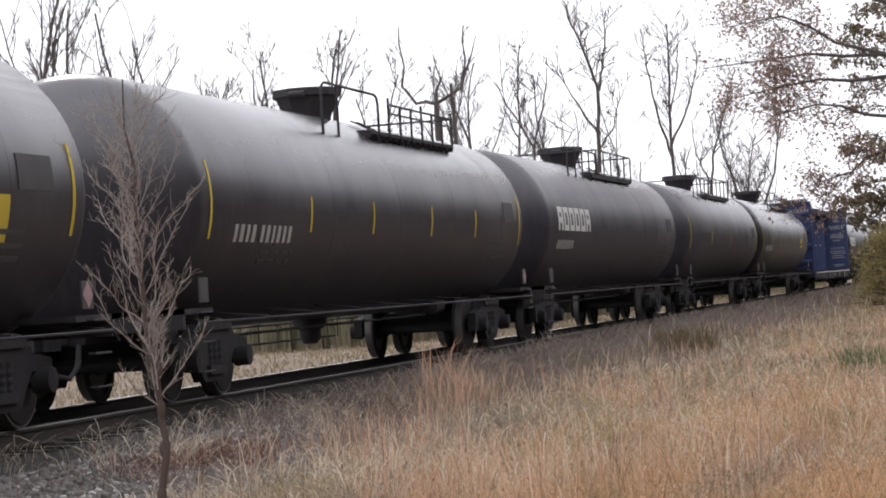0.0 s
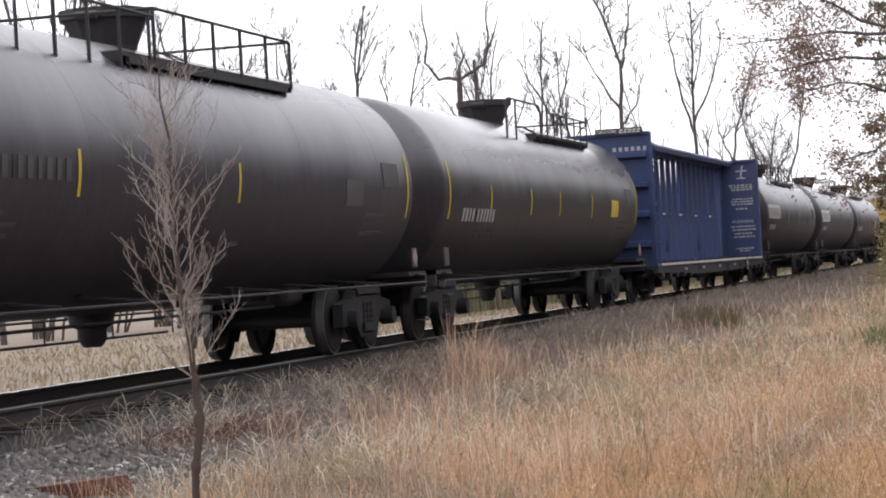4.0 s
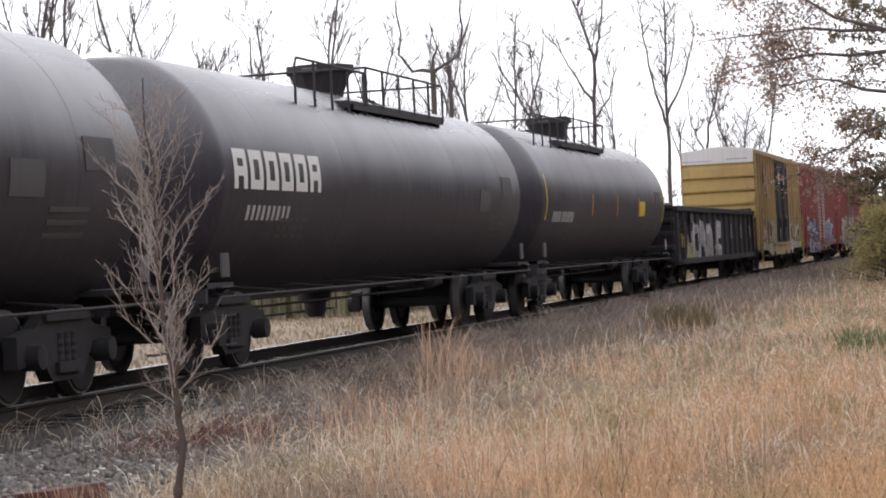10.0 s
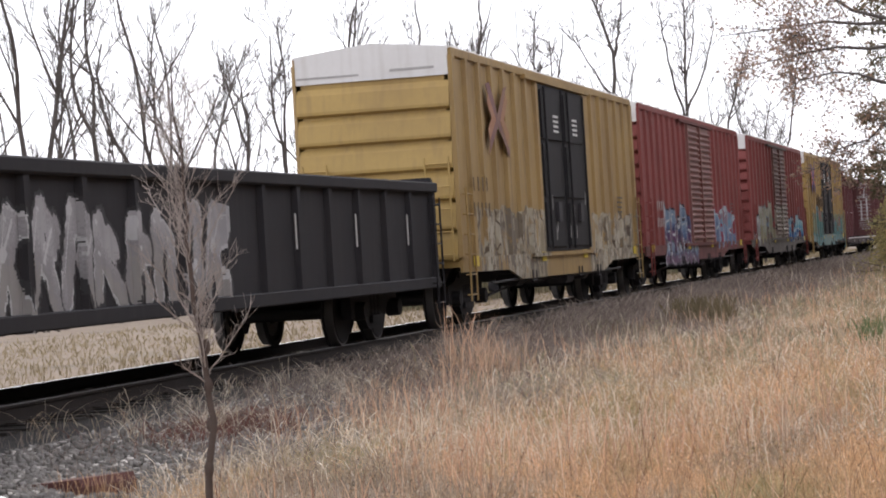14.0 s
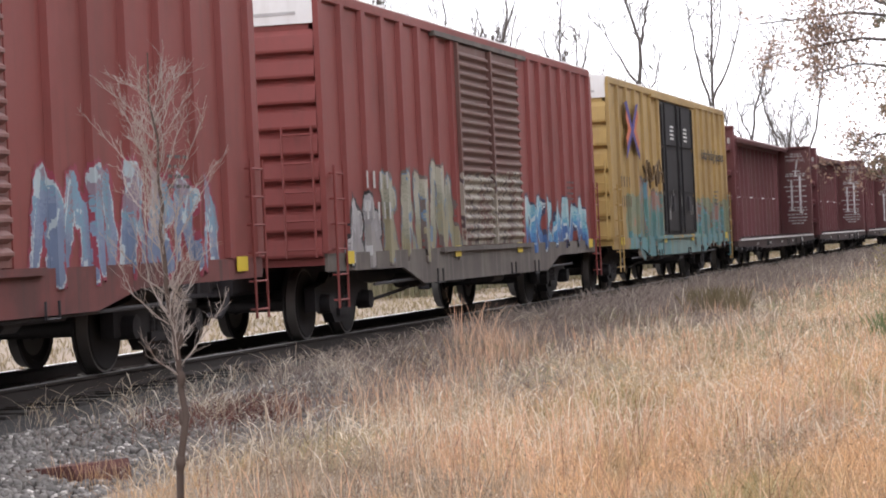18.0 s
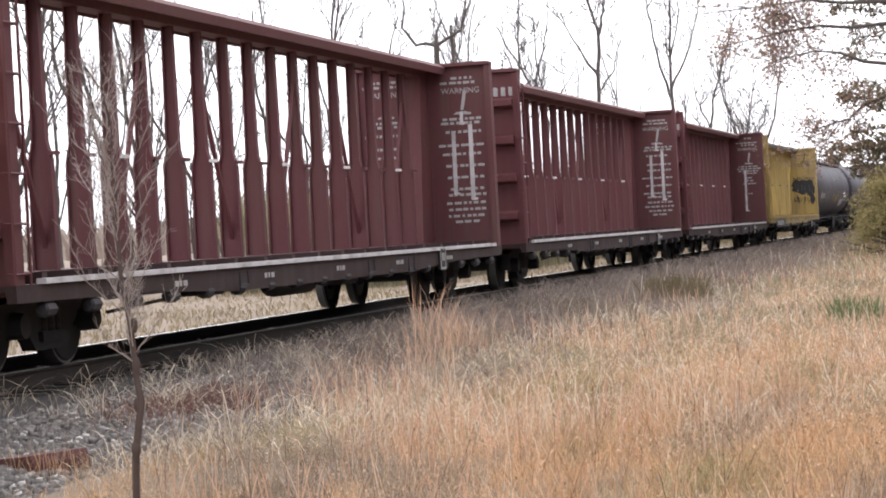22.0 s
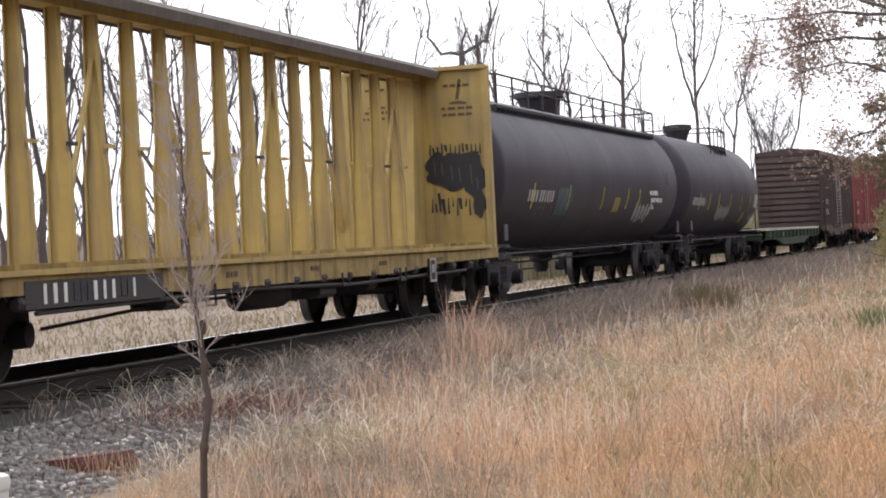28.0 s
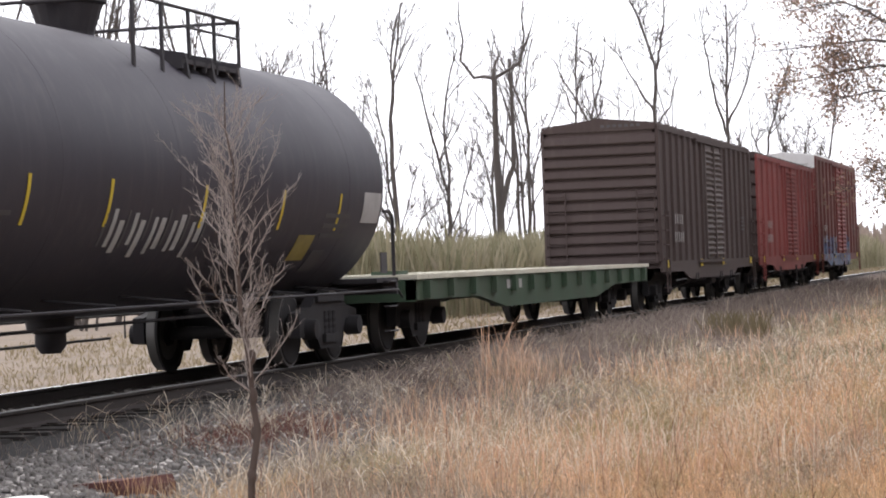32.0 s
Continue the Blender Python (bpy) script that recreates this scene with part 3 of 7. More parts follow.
def block_mark(parent, x, zc, h, mat, n=6, w=0.42, gap=0.12):
    """The owner's mark: a row of plain hollow blocks."""
    for i in range(n):
        k = x + i * (w + gap)
        t = w * 0.28
        for x0, x1, z0, z1 in ((k, k + t, -0.5, 0.5), (k + w - t, k + w, -0.5, 0.5), (k + t, k + w - t, 0.26, 0.5), (k + t, k + w - t, -0.5, -0.26) if i % 5 else (k + t, k + w - t, -0.18, 0.06)):
            on_shell(x0, x1, zc + h * z0, zc + h * z1, TR + 0.001, mat, parent, "mark_block", steps=4)


def tank_car(length, paint, label, mark=0.0, big_text=True, style=0, bars_y=(0.25, 0.42, 0.58, 0.75), tape=YELLOW_MARK, walkway=False, end_tape=True, placard=4.1, seed=0):
    rnd = random.Random(seed)
    car = thing("tank_car", label, "tank car", "cars of the freight train")
    head = 0.62
    prof = []
    for i in range(9):
        a = math.pi / 2 * i / 8
        prof.append((0.15 + head - head * math.cos(a), TR * math.sin(a) if i else 0.02))
    rings = 5
    for i in range(1, rings):
        prof.append((0.15 + head + (length - 0.3 - 2 * head) * i / rings, TR))
    for i in range(8, -1, -1):
        a = math.pi / 2 * i / 8
        prof.append((length - 0.15 - head + head * math.cos(a), TR * math.sin(a) if i else 0.02))
    shell = part("shell", Shape().lathe(prof, 56, "x", (0, 0, TZ)), paint, car, "", smooth=True)
    # weld seams
    for i in range(1, rings + 1):
        x = 0.15 + head + (length - 0.3 - 2 * head) * (i - 0.5) / rings
        part("weld_seam", Shape().lathe([(x - 0.014, TR - 0.006), (x - 0.007, TR + 0.0012), (x + 0.007, TR + 0.0012), (x + 0.014, TR - 0.006)], 56, "x", (0, 0, TZ)), paint, shell, smooth=True)
    running_gear(car, length, 2.0, (0.72, 1.02), 0.3, 3.3)
    # end saddles and draft sills
    for x in (2.0, length - 2.0):
        s = Shape().prism([(-1.25, 1.55), (-0.55, 0.8), (0.55, 0.8), (1.25, 1.55), (0.9, 1.2), (-0.9, 1.2)], x - 0.55, x + 0.55, "x")
        part("saddle", s, STEEL_DARK, car)
    for x0, x1 in ((0.0, 1.0), (length - 1.0, length)):
        part("end_platform", Shape().box(x0, x1, -1.42, 1.42, 0.98, 1.04).box(x0 if x0 == 0 else x1 - 0.08, 0.08 if x0 == 0 else x1, -1.42, 1.42, 0.82, 1.04), STEEL_DARK, car)
    # low side handrails with their stanchions
    for y, hz in ((-1.5, 0.88), (1.5, 0.7)):
        rail = Shape().tube([(0.1, y, hz - 0.1), (0.3, y, hz), (length - 0.3, y, hz), (length - 0.1, y, hz - 0.1)], 0.016, 6)
        part("side_handrail", rail, STEEL_DARK, car, smooth=True)
        if y > 0:
            part("lower_side_rail", Shape().tube([(2.9, y, 0.42), (length - 2.9, y, 0.42)], 0.018, 6), STEEL_DARK, car, smooth=True)
        for i in range(9):
            x = 0.5 + (length - 1.0) * i / 8
            st = Shape().tube([(x, y, 0.4 if y > 0 else hz), (x, y, hz + 0.02), (x, y * 0.5, 0.98)], 0.014, 5)
            part("stanchion", st, STEEL_DARK, car)
    # bottom outlet and brake gear
    part("outlet_valve", Shape().lathe([(0.42, 0.1), (0.5, 0.16), (0.62, 0.16), (0.66, 0.24), (0.8, 0.26)], 14, "z", (length / 2, 0, 0)), STEEL_DARK, car, smooth=True)
    part("brake_cylinder", Shape().lathe([(length - 4.3, 0.05), (length - 4.2, 0.16), (length - 3.6, 0.16), (length - 3.5, 0.05)], 12, "x", (0, -0.5, 0.85)), STEEL_DARK, car, smooth=True)
    part("brake_rod", Shape().tube([(3.0, -0.2, 0.66), (length - 4.2, -0.45, 0.7)], 0.02, 5), STEEL_DARK, car)
    for x in (0.35, length - 0.75):
        for i in range(3):
            z = 0.35 + 0.32 * i
            part("side_step", Shape().tube([(x, -1.43, z), (x, -1.5, z), (x + 0.4, -1.5, z), (x + 0.4, -1.43, z)], 0.013, 5), STEEL_DARK, car, smooth=True)
    xc = length / 2
    top = TZ + TR
    # manway housing, wider at its top
    dome_at = 0.7 if style == 2 and not walkway else (0.9 if style == 1 else 0.6)
    dome = Shape().lathe([(top + z, q * (0.8 if style == 2 and not walkway else 1.0)) for z, q in ((-0.1, 0.34), (0.02, 0.36), (0.3, 0.48), (0.32, 0.53), (0.43, 0.53), (0.44, 0.45), (0.47, 0.02))], 10 if style != 2 else 18, "z", (xc + dome_at, 0, 0))
    dm = part("manway_housing", dome, STEEL_DARK, car, "black lidded valve housing")
    part("lid_hinge", Shape().tube([(xc + dome_at - 0.55, -0.12, top + 0.33), (xc + dome_at - 0.55, 0.12, top + 0.33)], 0.05, 8), STEEL_DARK, dm)
    # platform and its railing
    p0, p1 = (2.2, length - 1.4) if walkway else (xc - (2.3 if style != 2 else 0.1), xc + (3.1 if style == 2 else 5.4))
    q0 = p0 if walkway else xc + (0.2 if style != 2 else 1.3)
    centred = style == 1 or tape is ORANGE_MARK
    if centred:
        q0, p1 = (xc - 1.4, xc + 4.4) if style == 1 else (xc - 4.0, xc + 1.6)
    for y0, y1 in ((-1.05, -0.5), (0.5, 1.05)):
        g = Shape().box(q0, p1, y0, y1, top - 0.31, top - 0.26)
        n = int((p1 - q0) / 0.35)
        for i in range(n + 1):
            x = q0 + (p1 - q0) * i / n
            g.box(x - 0.02, x + 0.02, y0, y1, top - 0.37, top - 0.26)
        part("platform", g, STEEL_DARK, car, "steel grating walkway")
    hz = top + 0.27
    if walkway or style == 2:
        for y in (-1.05, 1.05):
            posts = 14 if walkway else 5
            for i in range(posts):
                x = p0 + (p1 - p0) * i / (posts - 1)
                zb = TZ + math.sqrt(TR * TR - 1.05 ** 2) if x < q0 - 0.05 else top - 0.22
                part("railing_post", Shape().box(x - 0.025, x + 0.025, y - 0.015, y + 0.015, zb - 0.02, hz), STEEL_DARK, car)
            part("railing_bar", Shape().tube([(p0, y, hz), (p1, y, hz)], 0.02, 6), STEEL_DARK, car)
            part("railing_bar", Shape().tube([(q0, y, top + 0.08), (p1, y, top + 0.08)], 0.015, 6), STEEL_DARK, car)
        for x in (p0, p1):
            part("railing_bar", Shape().tube([(x, -1.05, hz), (x, 1.05, hz)], 0.02, 6), STEEL_DARK, car)
    else:
        # a bent hoop beside the housing, then a lower railing round the platform
        zb = TZ + math.sqrt(TR * TR - 1.05 ** 2) - 0.02
        for y in (-1.05, 1.05) if centred else ():
            low = hz - 0.1
            part("railing_hoop", Shape().tube([(q0 - 2.6, y, zb), (q0 - 2.6, y, low - 0.12), (q0 - 2.5, y, low), (q0 + 1.0, y, low)], 0.018, 6), STEEL_DARK, car, "bent pipe railing", smooth=True)
            for i in range(4):
                x = q0 - 1.7 + 0.85 * i
                part("railing_post", Shape().box(x - 0.018, x + 0.018, y - 0.015, y + 0.015, zb, low), STEEL_DARK, car)
            for i in range(6):
                x = q0 + 1.0 + (p1 - q0 - 1.0) * i / 5
                part("railing_post", Shape().box(x - 0.022, x + 0.022, y - 0.015, y + 0.015, top - 0.33, hz - 0.01), STEEL_DARK, car)
            part("railing_bar", Shape().tube([(q0 + 1.0, y, hz - 0.01), (p1, y, hz - 0.01)], 0.018, 6), STEEL_DARK, car)
            part("platform_bracket", Shape().box(q0 + 0.2, p1 - 0.2, y - 0.02, y + 0.02, top - 0.38, top - 0.31), STEEL_DARK, car)
        if centred:
            for x in (q0 + 1.0, p1):
                part("railing_bar", Shape().tube([(x, -1.05, hz - 0.01), (x, 1.05, hz - 0.01)], 0.018, 6), STEEL_DARK, car)
        for y in () if centred else (-1.05, 1.05):
            hoop = [(p0, y, zb), (p0, y, hz - 0.14), (p0 + 0.05, y, hz - 0.04), (p0 + 0.18, y, hz), (xc + 0.5, y, hz), (xc + 0.63, y, hz - 0.04), (xc + 0.68, y, hz - 0.14), (xc + 0.68, y, zb)]
            part("railing_hoop", Shape().tube(hoop, 0.02, 6), STEEL_DARK, car, "bent pipe railing", smooth=True)
            part("railing_post", Shape().box(p0 + 0.75, p0 + 0.79, y - 0.015, y + 0.015, zb, hz), STEEL_DARK, car)
            for i in range(7):
                x = xc + 1.3 + (p1 - xc - 1.3) * i / 6
                part("railing_post", Shape().box(x - 0.02, x + 0.02, y - 0.015, y + 0.015, top - 0.33, hz - (0.1 if i % 3 else 0.0)), STEEL_DARK, car)
            part("railing_bar", Shape().tube([(xc + 1.3, y, hz - 0.1), (p1, y, hz - 0.1)], 0.018, 6), STEEL_DARK, car)
            part("railing_bar", Shape().tube([(xc + 1.3, y, top + 0.04), (p1, y, top + 0.04)], 0.014, 6), STEEL_DARK, car)
        if not centred:
            part("railing_bar", Shape().tube([(p1, -1.05, hz - 0.1), (p1, 1.05, hz - 0.1)], 0.018, 6), STEEL_DARK, car)
        # access ladder over the shoulder of the shell
        for x in (xc + 0.85, xc + 1.2):
            arc = [(x, -(TR + 0.05) * math.cos(a), TZ + (TR + 0.05) * math.sin(a)) for a in [radians(52 + 3.2 * k) for k in range(6)]]
            part("ladder_rail", Shape().tube(arc, 0.014, 5), STEEL_DARK, car)
    # tapes, writing
    bz = TZ - 0.12 if style != 2 else TZ - 0.38
    for k in bars_y:
        on_shell(length * k - 0.03, length * k + 0.03, bz - 0.22, bz + 0.22, TR + 0.001, tape, car, "reflector_strip", "faded reflective strip")
    if end_tape and style != 2:
        for x in (1.0, length - 1.0):
            on_shell(x - 0.03, x + 0.03, TZ - 0.45, TZ + 0.42, TR + 0.001, YELLOW_MARK, car, "end_reflector", "yellow reflective strip")
    if mark:
        block_mark(car, mark, TZ + 0.08, 0.46, WHITE_PAINT, 6, 0.48, 0.13)
        shell_letters([0.1] * 9, 1.6, TZ - 0.42, 0.17, GREY_PAINT, car, "stencil_digit", 0.1)
    elif big_text:
        shell_letters((0.1, 0.13, 0.1, 0.12, 0.0, 0.1, 0.12, 0.09, 0.12, 0.1, 0.12), length * (0.1 if style == 0 else 0.17 if style == 1 else 0.13 if walkway else 0.08), TZ - (0.1 if style == 1 else 0.38), 0.2, GREY_PAINT if style != 1 else FAINT_PAINT, car, "stencil_digit", 0.11)
    for i in range(3):
        shell_letters([rnd.uniform(0.15, 0.4) for _ in range(4)], length * 0.16, TZ - 0.5 - 0.1 * i, 0.04, FAINT_PAINT, car, "stencil_line", 0.06)
    if style != 2 and placard:
        on_shell(length - placard, length - placard + 0.8, TZ - 0.32 - 0.2 * (placard < 4), TZ + 0.02 - 0.12 * (placard < 4), TR + 0.001, YELLOW_MARK if style != 1 else FAINT_PAINT, car, "placard", "yellow square panel" if style != 1 else "pale test panel")
    for i in range(3):
        on_shell(length - 3.1, length - 2.1, TZ - 0.45 - 0.12 * i, TZ - 0.40 - 0.12 * i, TR + 0.001, FAINT_PAINT, car, "stencil_line")
    if style == 2 and not walkway:
        on_shell(length - 1.6, length - 0.85, TZ - 0.5, TZ - 0.12, TR + 0.001, GREY_PAINT, car, "data_panel", "pale grey data panel")
        on_shell(length * 0.76, length * 0.76 + 0.62, TZ - 0.95, TZ - 0.66, TR + 0.001, YELLOW_FADED, car, "placard", "faded yellow square panel")
        on_shell(length * 0.81, length * 0.81 + 0.5, TZ - 1.08, TZ - 0.84, TR + 0.001, FAINT_PAINT, car, "data_panel", "faded grey data panel")
    else:
        on_shell(length - 2.3, length - 1.5, TZ - 0.05, TZ + 0.28, TR + 0.001, FAINT_PAINT, car, "data_panel", "faded grey data panel")
    if walkway:
        for i, words in enumerate(("NON ODORIZED", "LIQUEFIED PETROLEUM", "GAS")):
            part("stencil_word", lettering(words, 0.15, WHITE_PAINT), None, car, "white stencilled words", at=(length - 5.0 + 0.043 * len(words), -TR - 0.012, TZ - 0.24 - 0.16 * i))
    if style == 2:
        if walkway:
            on_shell(5.3, 6.8, TZ - 0.72, TZ - 0.22, TR + 0.001, SPRAY_TEAL, car, "spray_patch", "faded teal sprayed patch")
            on_shell(11.5, 12.2, TZ - 0.66, TZ - 0.36, TR + 0.0015, YELLOW_FADED, car, "placard", "yellow square panel")
        # pale sprayed scribbles low on the shell
        for k in range(16):
            x = (length * 0.39 if not walkway else length - 6.6) + (0.18 if not walkway else 0.15) * k
            z = TZ - 0.62 + 0.06 * math.sin(2.3 * k)
            on_shell(x, x + 0.05 + 0.035 * (k % 3), z - 0.16 - 0.05 * (k % 2), z + 0.14, TR + 0.001, FAINT_PAINT if k % 3 == 0 else GREY_PAINT, car, "spray_scribble", steps=3)
        # wedge brackets under the top platform
        for x in ((xc + 1.4, xc + 2.2, xc + 3.05) if not walkway else ()):
            br = Shape().prism([(-1.05, top - 0.2), (-0.45, top - 0.08), (-0.45, top - 0.2), (-1.12, top - 0.72)], x - 0.03, x + 0.03, "x")
            part("platform_bracket", br, STEEL_DARK, car)
    # placard holders
    part("placard_holder", Shape().box(0.5, 0.77, -1.46, -1.44, 1.1, 1.37), FAINT_PAINT, car)
    holder = part("placard_holder", Shape().box(length - 0.9, length - 0.63, -1.46, -1.44, 1.1, 1.37), FAINT_PAINT, car)
    if style == 0 or seed == 4:
        part("diamond_placard", Shape().prism([(length - 0.895, 1.235), (length - 0.765, 1.105), (length - 0.635, 1.235), (length - 0.765, 1.365)], -1.466, -1.461, "y"), PINK_MARK, holder, "faded pink diamond placard")
    return car


# ---- centrebeam flat cars ----
def shift_body(car, dy):
    """Moves a car's body sideways on its trucks."""
    for o in car.children:
        if not o.name.startswith(("truck", "coupler", "brake_hose", "centre_sill")):
            o.location.y += dy


def centrebeam(length, paint, frame_paint, label, mark=WHITE_PAINT, posts=15, top=3.95, warn=(0.42, 2.2), blobs=False, foot=0.19, head=0.075, knee=0.7, neck=None, caution=False, deck=0.85, rows=(), drawn=0.72, strokes=(), seed=0):
    rnd = random.Random(seed)
    car = thing("centrebeam_car", label, "flat car", "cars of the freight train")
    running_gear(car, length, 1.9, (0.62, 0.95), 0.3)
    HW = 1.2
    line_paint = EDGE_WHITE if mark is not STEEL_DARK else paint
    # side sills with stake pockets, deck and cross bearers
    for y0, y1 in ((-HW - 0.03, -HW + 0.07), (HW - 0.07, HW + 0.03)):
        part("side_sill", Shape().prism([(0.0, deck), (0.0, deck - 0.16), (length * 0.18, deck - 0.18), (length * 0.3, deck - 0.27), (length * 0.7, deck - 0.27), (length * 0.82, deck - 0.18), (length, deck - 0.16), (length, deck)], y0, y1, "y"), frame_paint, car)
    part("deck_plate", Shape().box(0.02, length - 0.02, -HW + 0.07, HW - 0.07, deck - 0.06, deck - 0.005), frame_paint, car)
    part("deck_edge", Shape().box(0.6, length - 0.6, -HW - 0.07, -HW + 0.03, deck - 0.002, deck + 0.05), line_paint, car, "worn pale deck edge")
    n = 18
    for i in range(n):
        x = 0.8 + (length - 1.6) * i / (n - 1)
        part("riser", Shape().prism([(-HW + 0.03, deck), (-0.2, deck + 0.02), (-0.2, deck + 0.1), (-HW + 0.03, deck + 0.1)], x - 0.06, x + 0.06, "x"), frame_paint, car)
        part("winch", Shape().lathe([(x - 0.12, 0.05), (x - 0.1, 0.075), (x + 0.1, 0.075), (x + 0.12, 0.05)], 8, "x", (0, -HW + 0.03, deck - 0.24)), STEEL_DARK, car)
    # centre beam: top chord, posts with flared feet, braces
    # wide top chord: a flat lid with turned-down flanges
    cw = 0.42
    part("top_chord", Shape().prism([(-cw, top - 0.13), (-cw - 0.03, top - 0.02), (-cw + 0.06, top + 0.05), (cw - 0.06, top + 0.05), (cw + 0.03, top - 0.02), (cw, top - 0.13), (cw - 0.03, top - 0.13), (cw - 0.05, top - 0.03), (-cw + 0.05, top - 0.03), (-cw + 0.03, top - 0.13)], 0.2, length - 0.2, "x"), SILL_GRIME if blobs else paint, car)
    part("chord_web", Shape().box(0.3, length - 0.3, -0.13, 0.13, top - 0.16, top - 0.03), paint, car)
    part("lower_chord", Shape().box(0.3, length - 0.3, -0.16, 0.16, deck, deck + 0.1, 0.02), paint, car)
    for i in range(posts):
        x = 1.6 + (length - 3.2) * i / (posts - 1)
        s = Shape()
        edge = [(foot, deck + 0.1), (foot * 0.92, deck + knee)] + ([(neck, deck + knee + 0.2)] if neck else []) + [(head, top - 0.1)]
        rings = []
        for w, z in edge:
            rings.append([(x - 0.05, -w - 0.02, z), (x + 0.05, -w - 0.02, z), (x + 0.05, -w, z), (x + 0.012, -w, z), (x + 0.012, w, z), (x + 0.05, w, z),
                          (x + 0.05, w + 0.02, z), (x - 0.05, w + 0.02, z), (x - 0.05, w, z), (x - 0.012, w, z), (x - 0.012, -w, z), (x - 0.05, -w, z)])
        m = len(rings)
        s.add([p for r in rings for p in r], [(k * 12 + j, k * 12 + (j + 1) % 12, k * 12 + 12 + (j + 1) % 12, k * 12 + 12 + j) for k in range(m - 1) for j in range(12)] + [tuple(range(12))[::-1], tuple(range(m * 12 - 12, m * 12))])
        part("post", s, paint, car)
        if i < posts - 1:
            x2 = 1.6 + (length - 3.2) * (i + 1) / (posts - 1)
            if i % 3 == 1:
                b = Shape()
                za, zb = (deck + 0.3, top - 0.7) if i % 2 == 0 else (top - 0.7, deck + 0.3)
                b.prism([(x, za), (x2, zb), (x2, zb + 0.1), (x, za + 0.1)], -0.025, 0.025, "y")
                part("brace", b, paint, car)
            part("cable_guide", Shape().box(x2 - 0.1, x2 + 0.1, -foot - 0.06, -foot - 0.01, deck + 1.3, deck + 1.34), mark if i % 3 == 0 else paint, car)
    # end bulkheads
    for x, out in ((0.12, -1), (length - 0.12, 1)):
        b = Shape()
        b.box(x - 0.03, x + 0.03, -HW, HW, deck - 0.1, top)
        bh = part("bulkhead", b, paint, car, "braced end bulkhead")
        for y0, y1 in ((-HW - 0.02, -HW + 0.08), (HW - 0.08, HW + 0.02)):
            part("bulkhead_post", Shape().prism([(x - 0.1, deck - 0.1), (x + 0.1, deck - 0.1), (x + 0.1, top), (x - 0.1, top)], y0, y1, "y"), paint, bh)
        part("bulkhead_cap", Shape().box(x - 0.14, x + 0.14, -HW - 0.02, HW + 0.02, top, top + 0.06, 0.02), paint, bh)
        for i in range(4):
            z = deck + 0.5 + i * 0.68
            part("bulkhead_rib", Shape().prism([(x + out * 0.03, z - 0.1), (x + out * 0.22, z - 0.05), (x + out * 0.22, z + 0.05), (x + out * 0.03, z + 0.1)], -HW + 0.08, HW - 0.08, "y"), paint, bh)
        # gusset from the beam to the bulkhead
        g = Shape().prism([(x - out * 0.05, deck), (x - out * 0.9, deck), (x - out * 0.5, top), (x - out * 0.05, top)], -0.1, 0.1, "y")
        part("end_web", g, paint, car)
        if out < 0:
            grab(car, x - 0.2, -HW - 0.06, deck + 0.1, top - 0.3, paint, 0.35, rungs=7)
    # warnings on the inner face of the far bulkhead, both sides of the beam
    x = length - 0.12 - 0.036
    line = FAINT_RUST if mark is STEEL_DARK else GREY_PAINT
    for y in (-0.68, 0.68):
        for dz in warn:
            part("warning_word", lettering("WARNING", 0.14, line), None, car, "stencilled warning word", at=(x, y, top - dz), turn=(0, 0, -math.pi / 2))
        arrow = Shape().prism([(-0.03, 0.02), (0.02, 0.02), (0.06, 0.2), (0.08, 0.34), (0.03, 0.36), (0.0, 0.2)], -0.003, 0.003, "y")
        part("warning_drawing", Shape().prism([(-0.16, -0.05), (0.14, -0.06), (0.16, -0.03), (0.04, 0.0), (-0.1, -0.01)], -0.003, 0.003, "y"), line, car, at=(x, y - 0.02, top - drawn - 0.15), turn=(0, 0, -math.pi / 2))
        part("warning_drawing", arrow, line, car, at=(x, y - 0.02, top - drawn - 0.15), turn=(0, 0, -math.pi / 2))
        for dz, wide in rows:
            k = -wide / 2 + rnd.uniform(-0.04, 0.04)
            while k < wide / 2 - 0.05:
                w = rnd.uniform(0.04, 0.14)
                part("stencil_line", Shape().box(-w / 2, w / 2, -0.003, 0.003, -0.022, 0.022), line, car, at=(x, y + k + w / 2, top - dz), turn=(0, 0, -math.pi / 2))
                k += w + rnd.uniform(0.02, 0.045)
    # tall white painted strokes over the writing, each with a short foot
    for y, z0, z1, w in strokes:
        part("painted_stroke", Shape().prism([(y - w, top - z1), (y + w * 0.5, top - z1), (y + w * 0.5, top - z1 + 0.05), (y + w * 0.4, top - z0), (y - w * 0.5, top - z0), (y - w * 0.45, top - z1 + 0.05), (y - w, top - z1 + 0.04)], x - 0.006, x - 0.003, "x"), EDGE_WHITE, car, "white painted stroke")
    if blobs:
        # black spray paint on the far bulkhead: one large ragged patch and smaller strokes under and over it
        def ragged(y, z, ry, rz, k, dx):
            ring = [(y + ry * math.cos(a) * (1 + 0.16 * math.sin(3 * a + k) + 0.1 * math.sin(7 * a + 2 * k)), z + rz * math.sin(a) * (1 + 0.15 * math.sin(2 * a + k) + 0.1 * math.sin(5 * a + k))) for a in [6.2832 * j / 32 for j in range(32)]]
            part("spray_patch", Shape().prism(ring, x - 0.01 - dx, x - 0.006, "x"), SPRAY_BLACK, car, "black spray-painted patch")
        ragged(-0.66, 2.27, 0.46, 0.34, 2.2, 0.001)
        ragged(-0.36, 2.3, 0.21, 0.28, 0.3, 0.0)
        ragged(-0.66, 2.22, 0.22, 0.25, 1.7, 0.002)
        ragged(-0.94, 2.16, 0.17, 0.34, 3.0, 0.004)
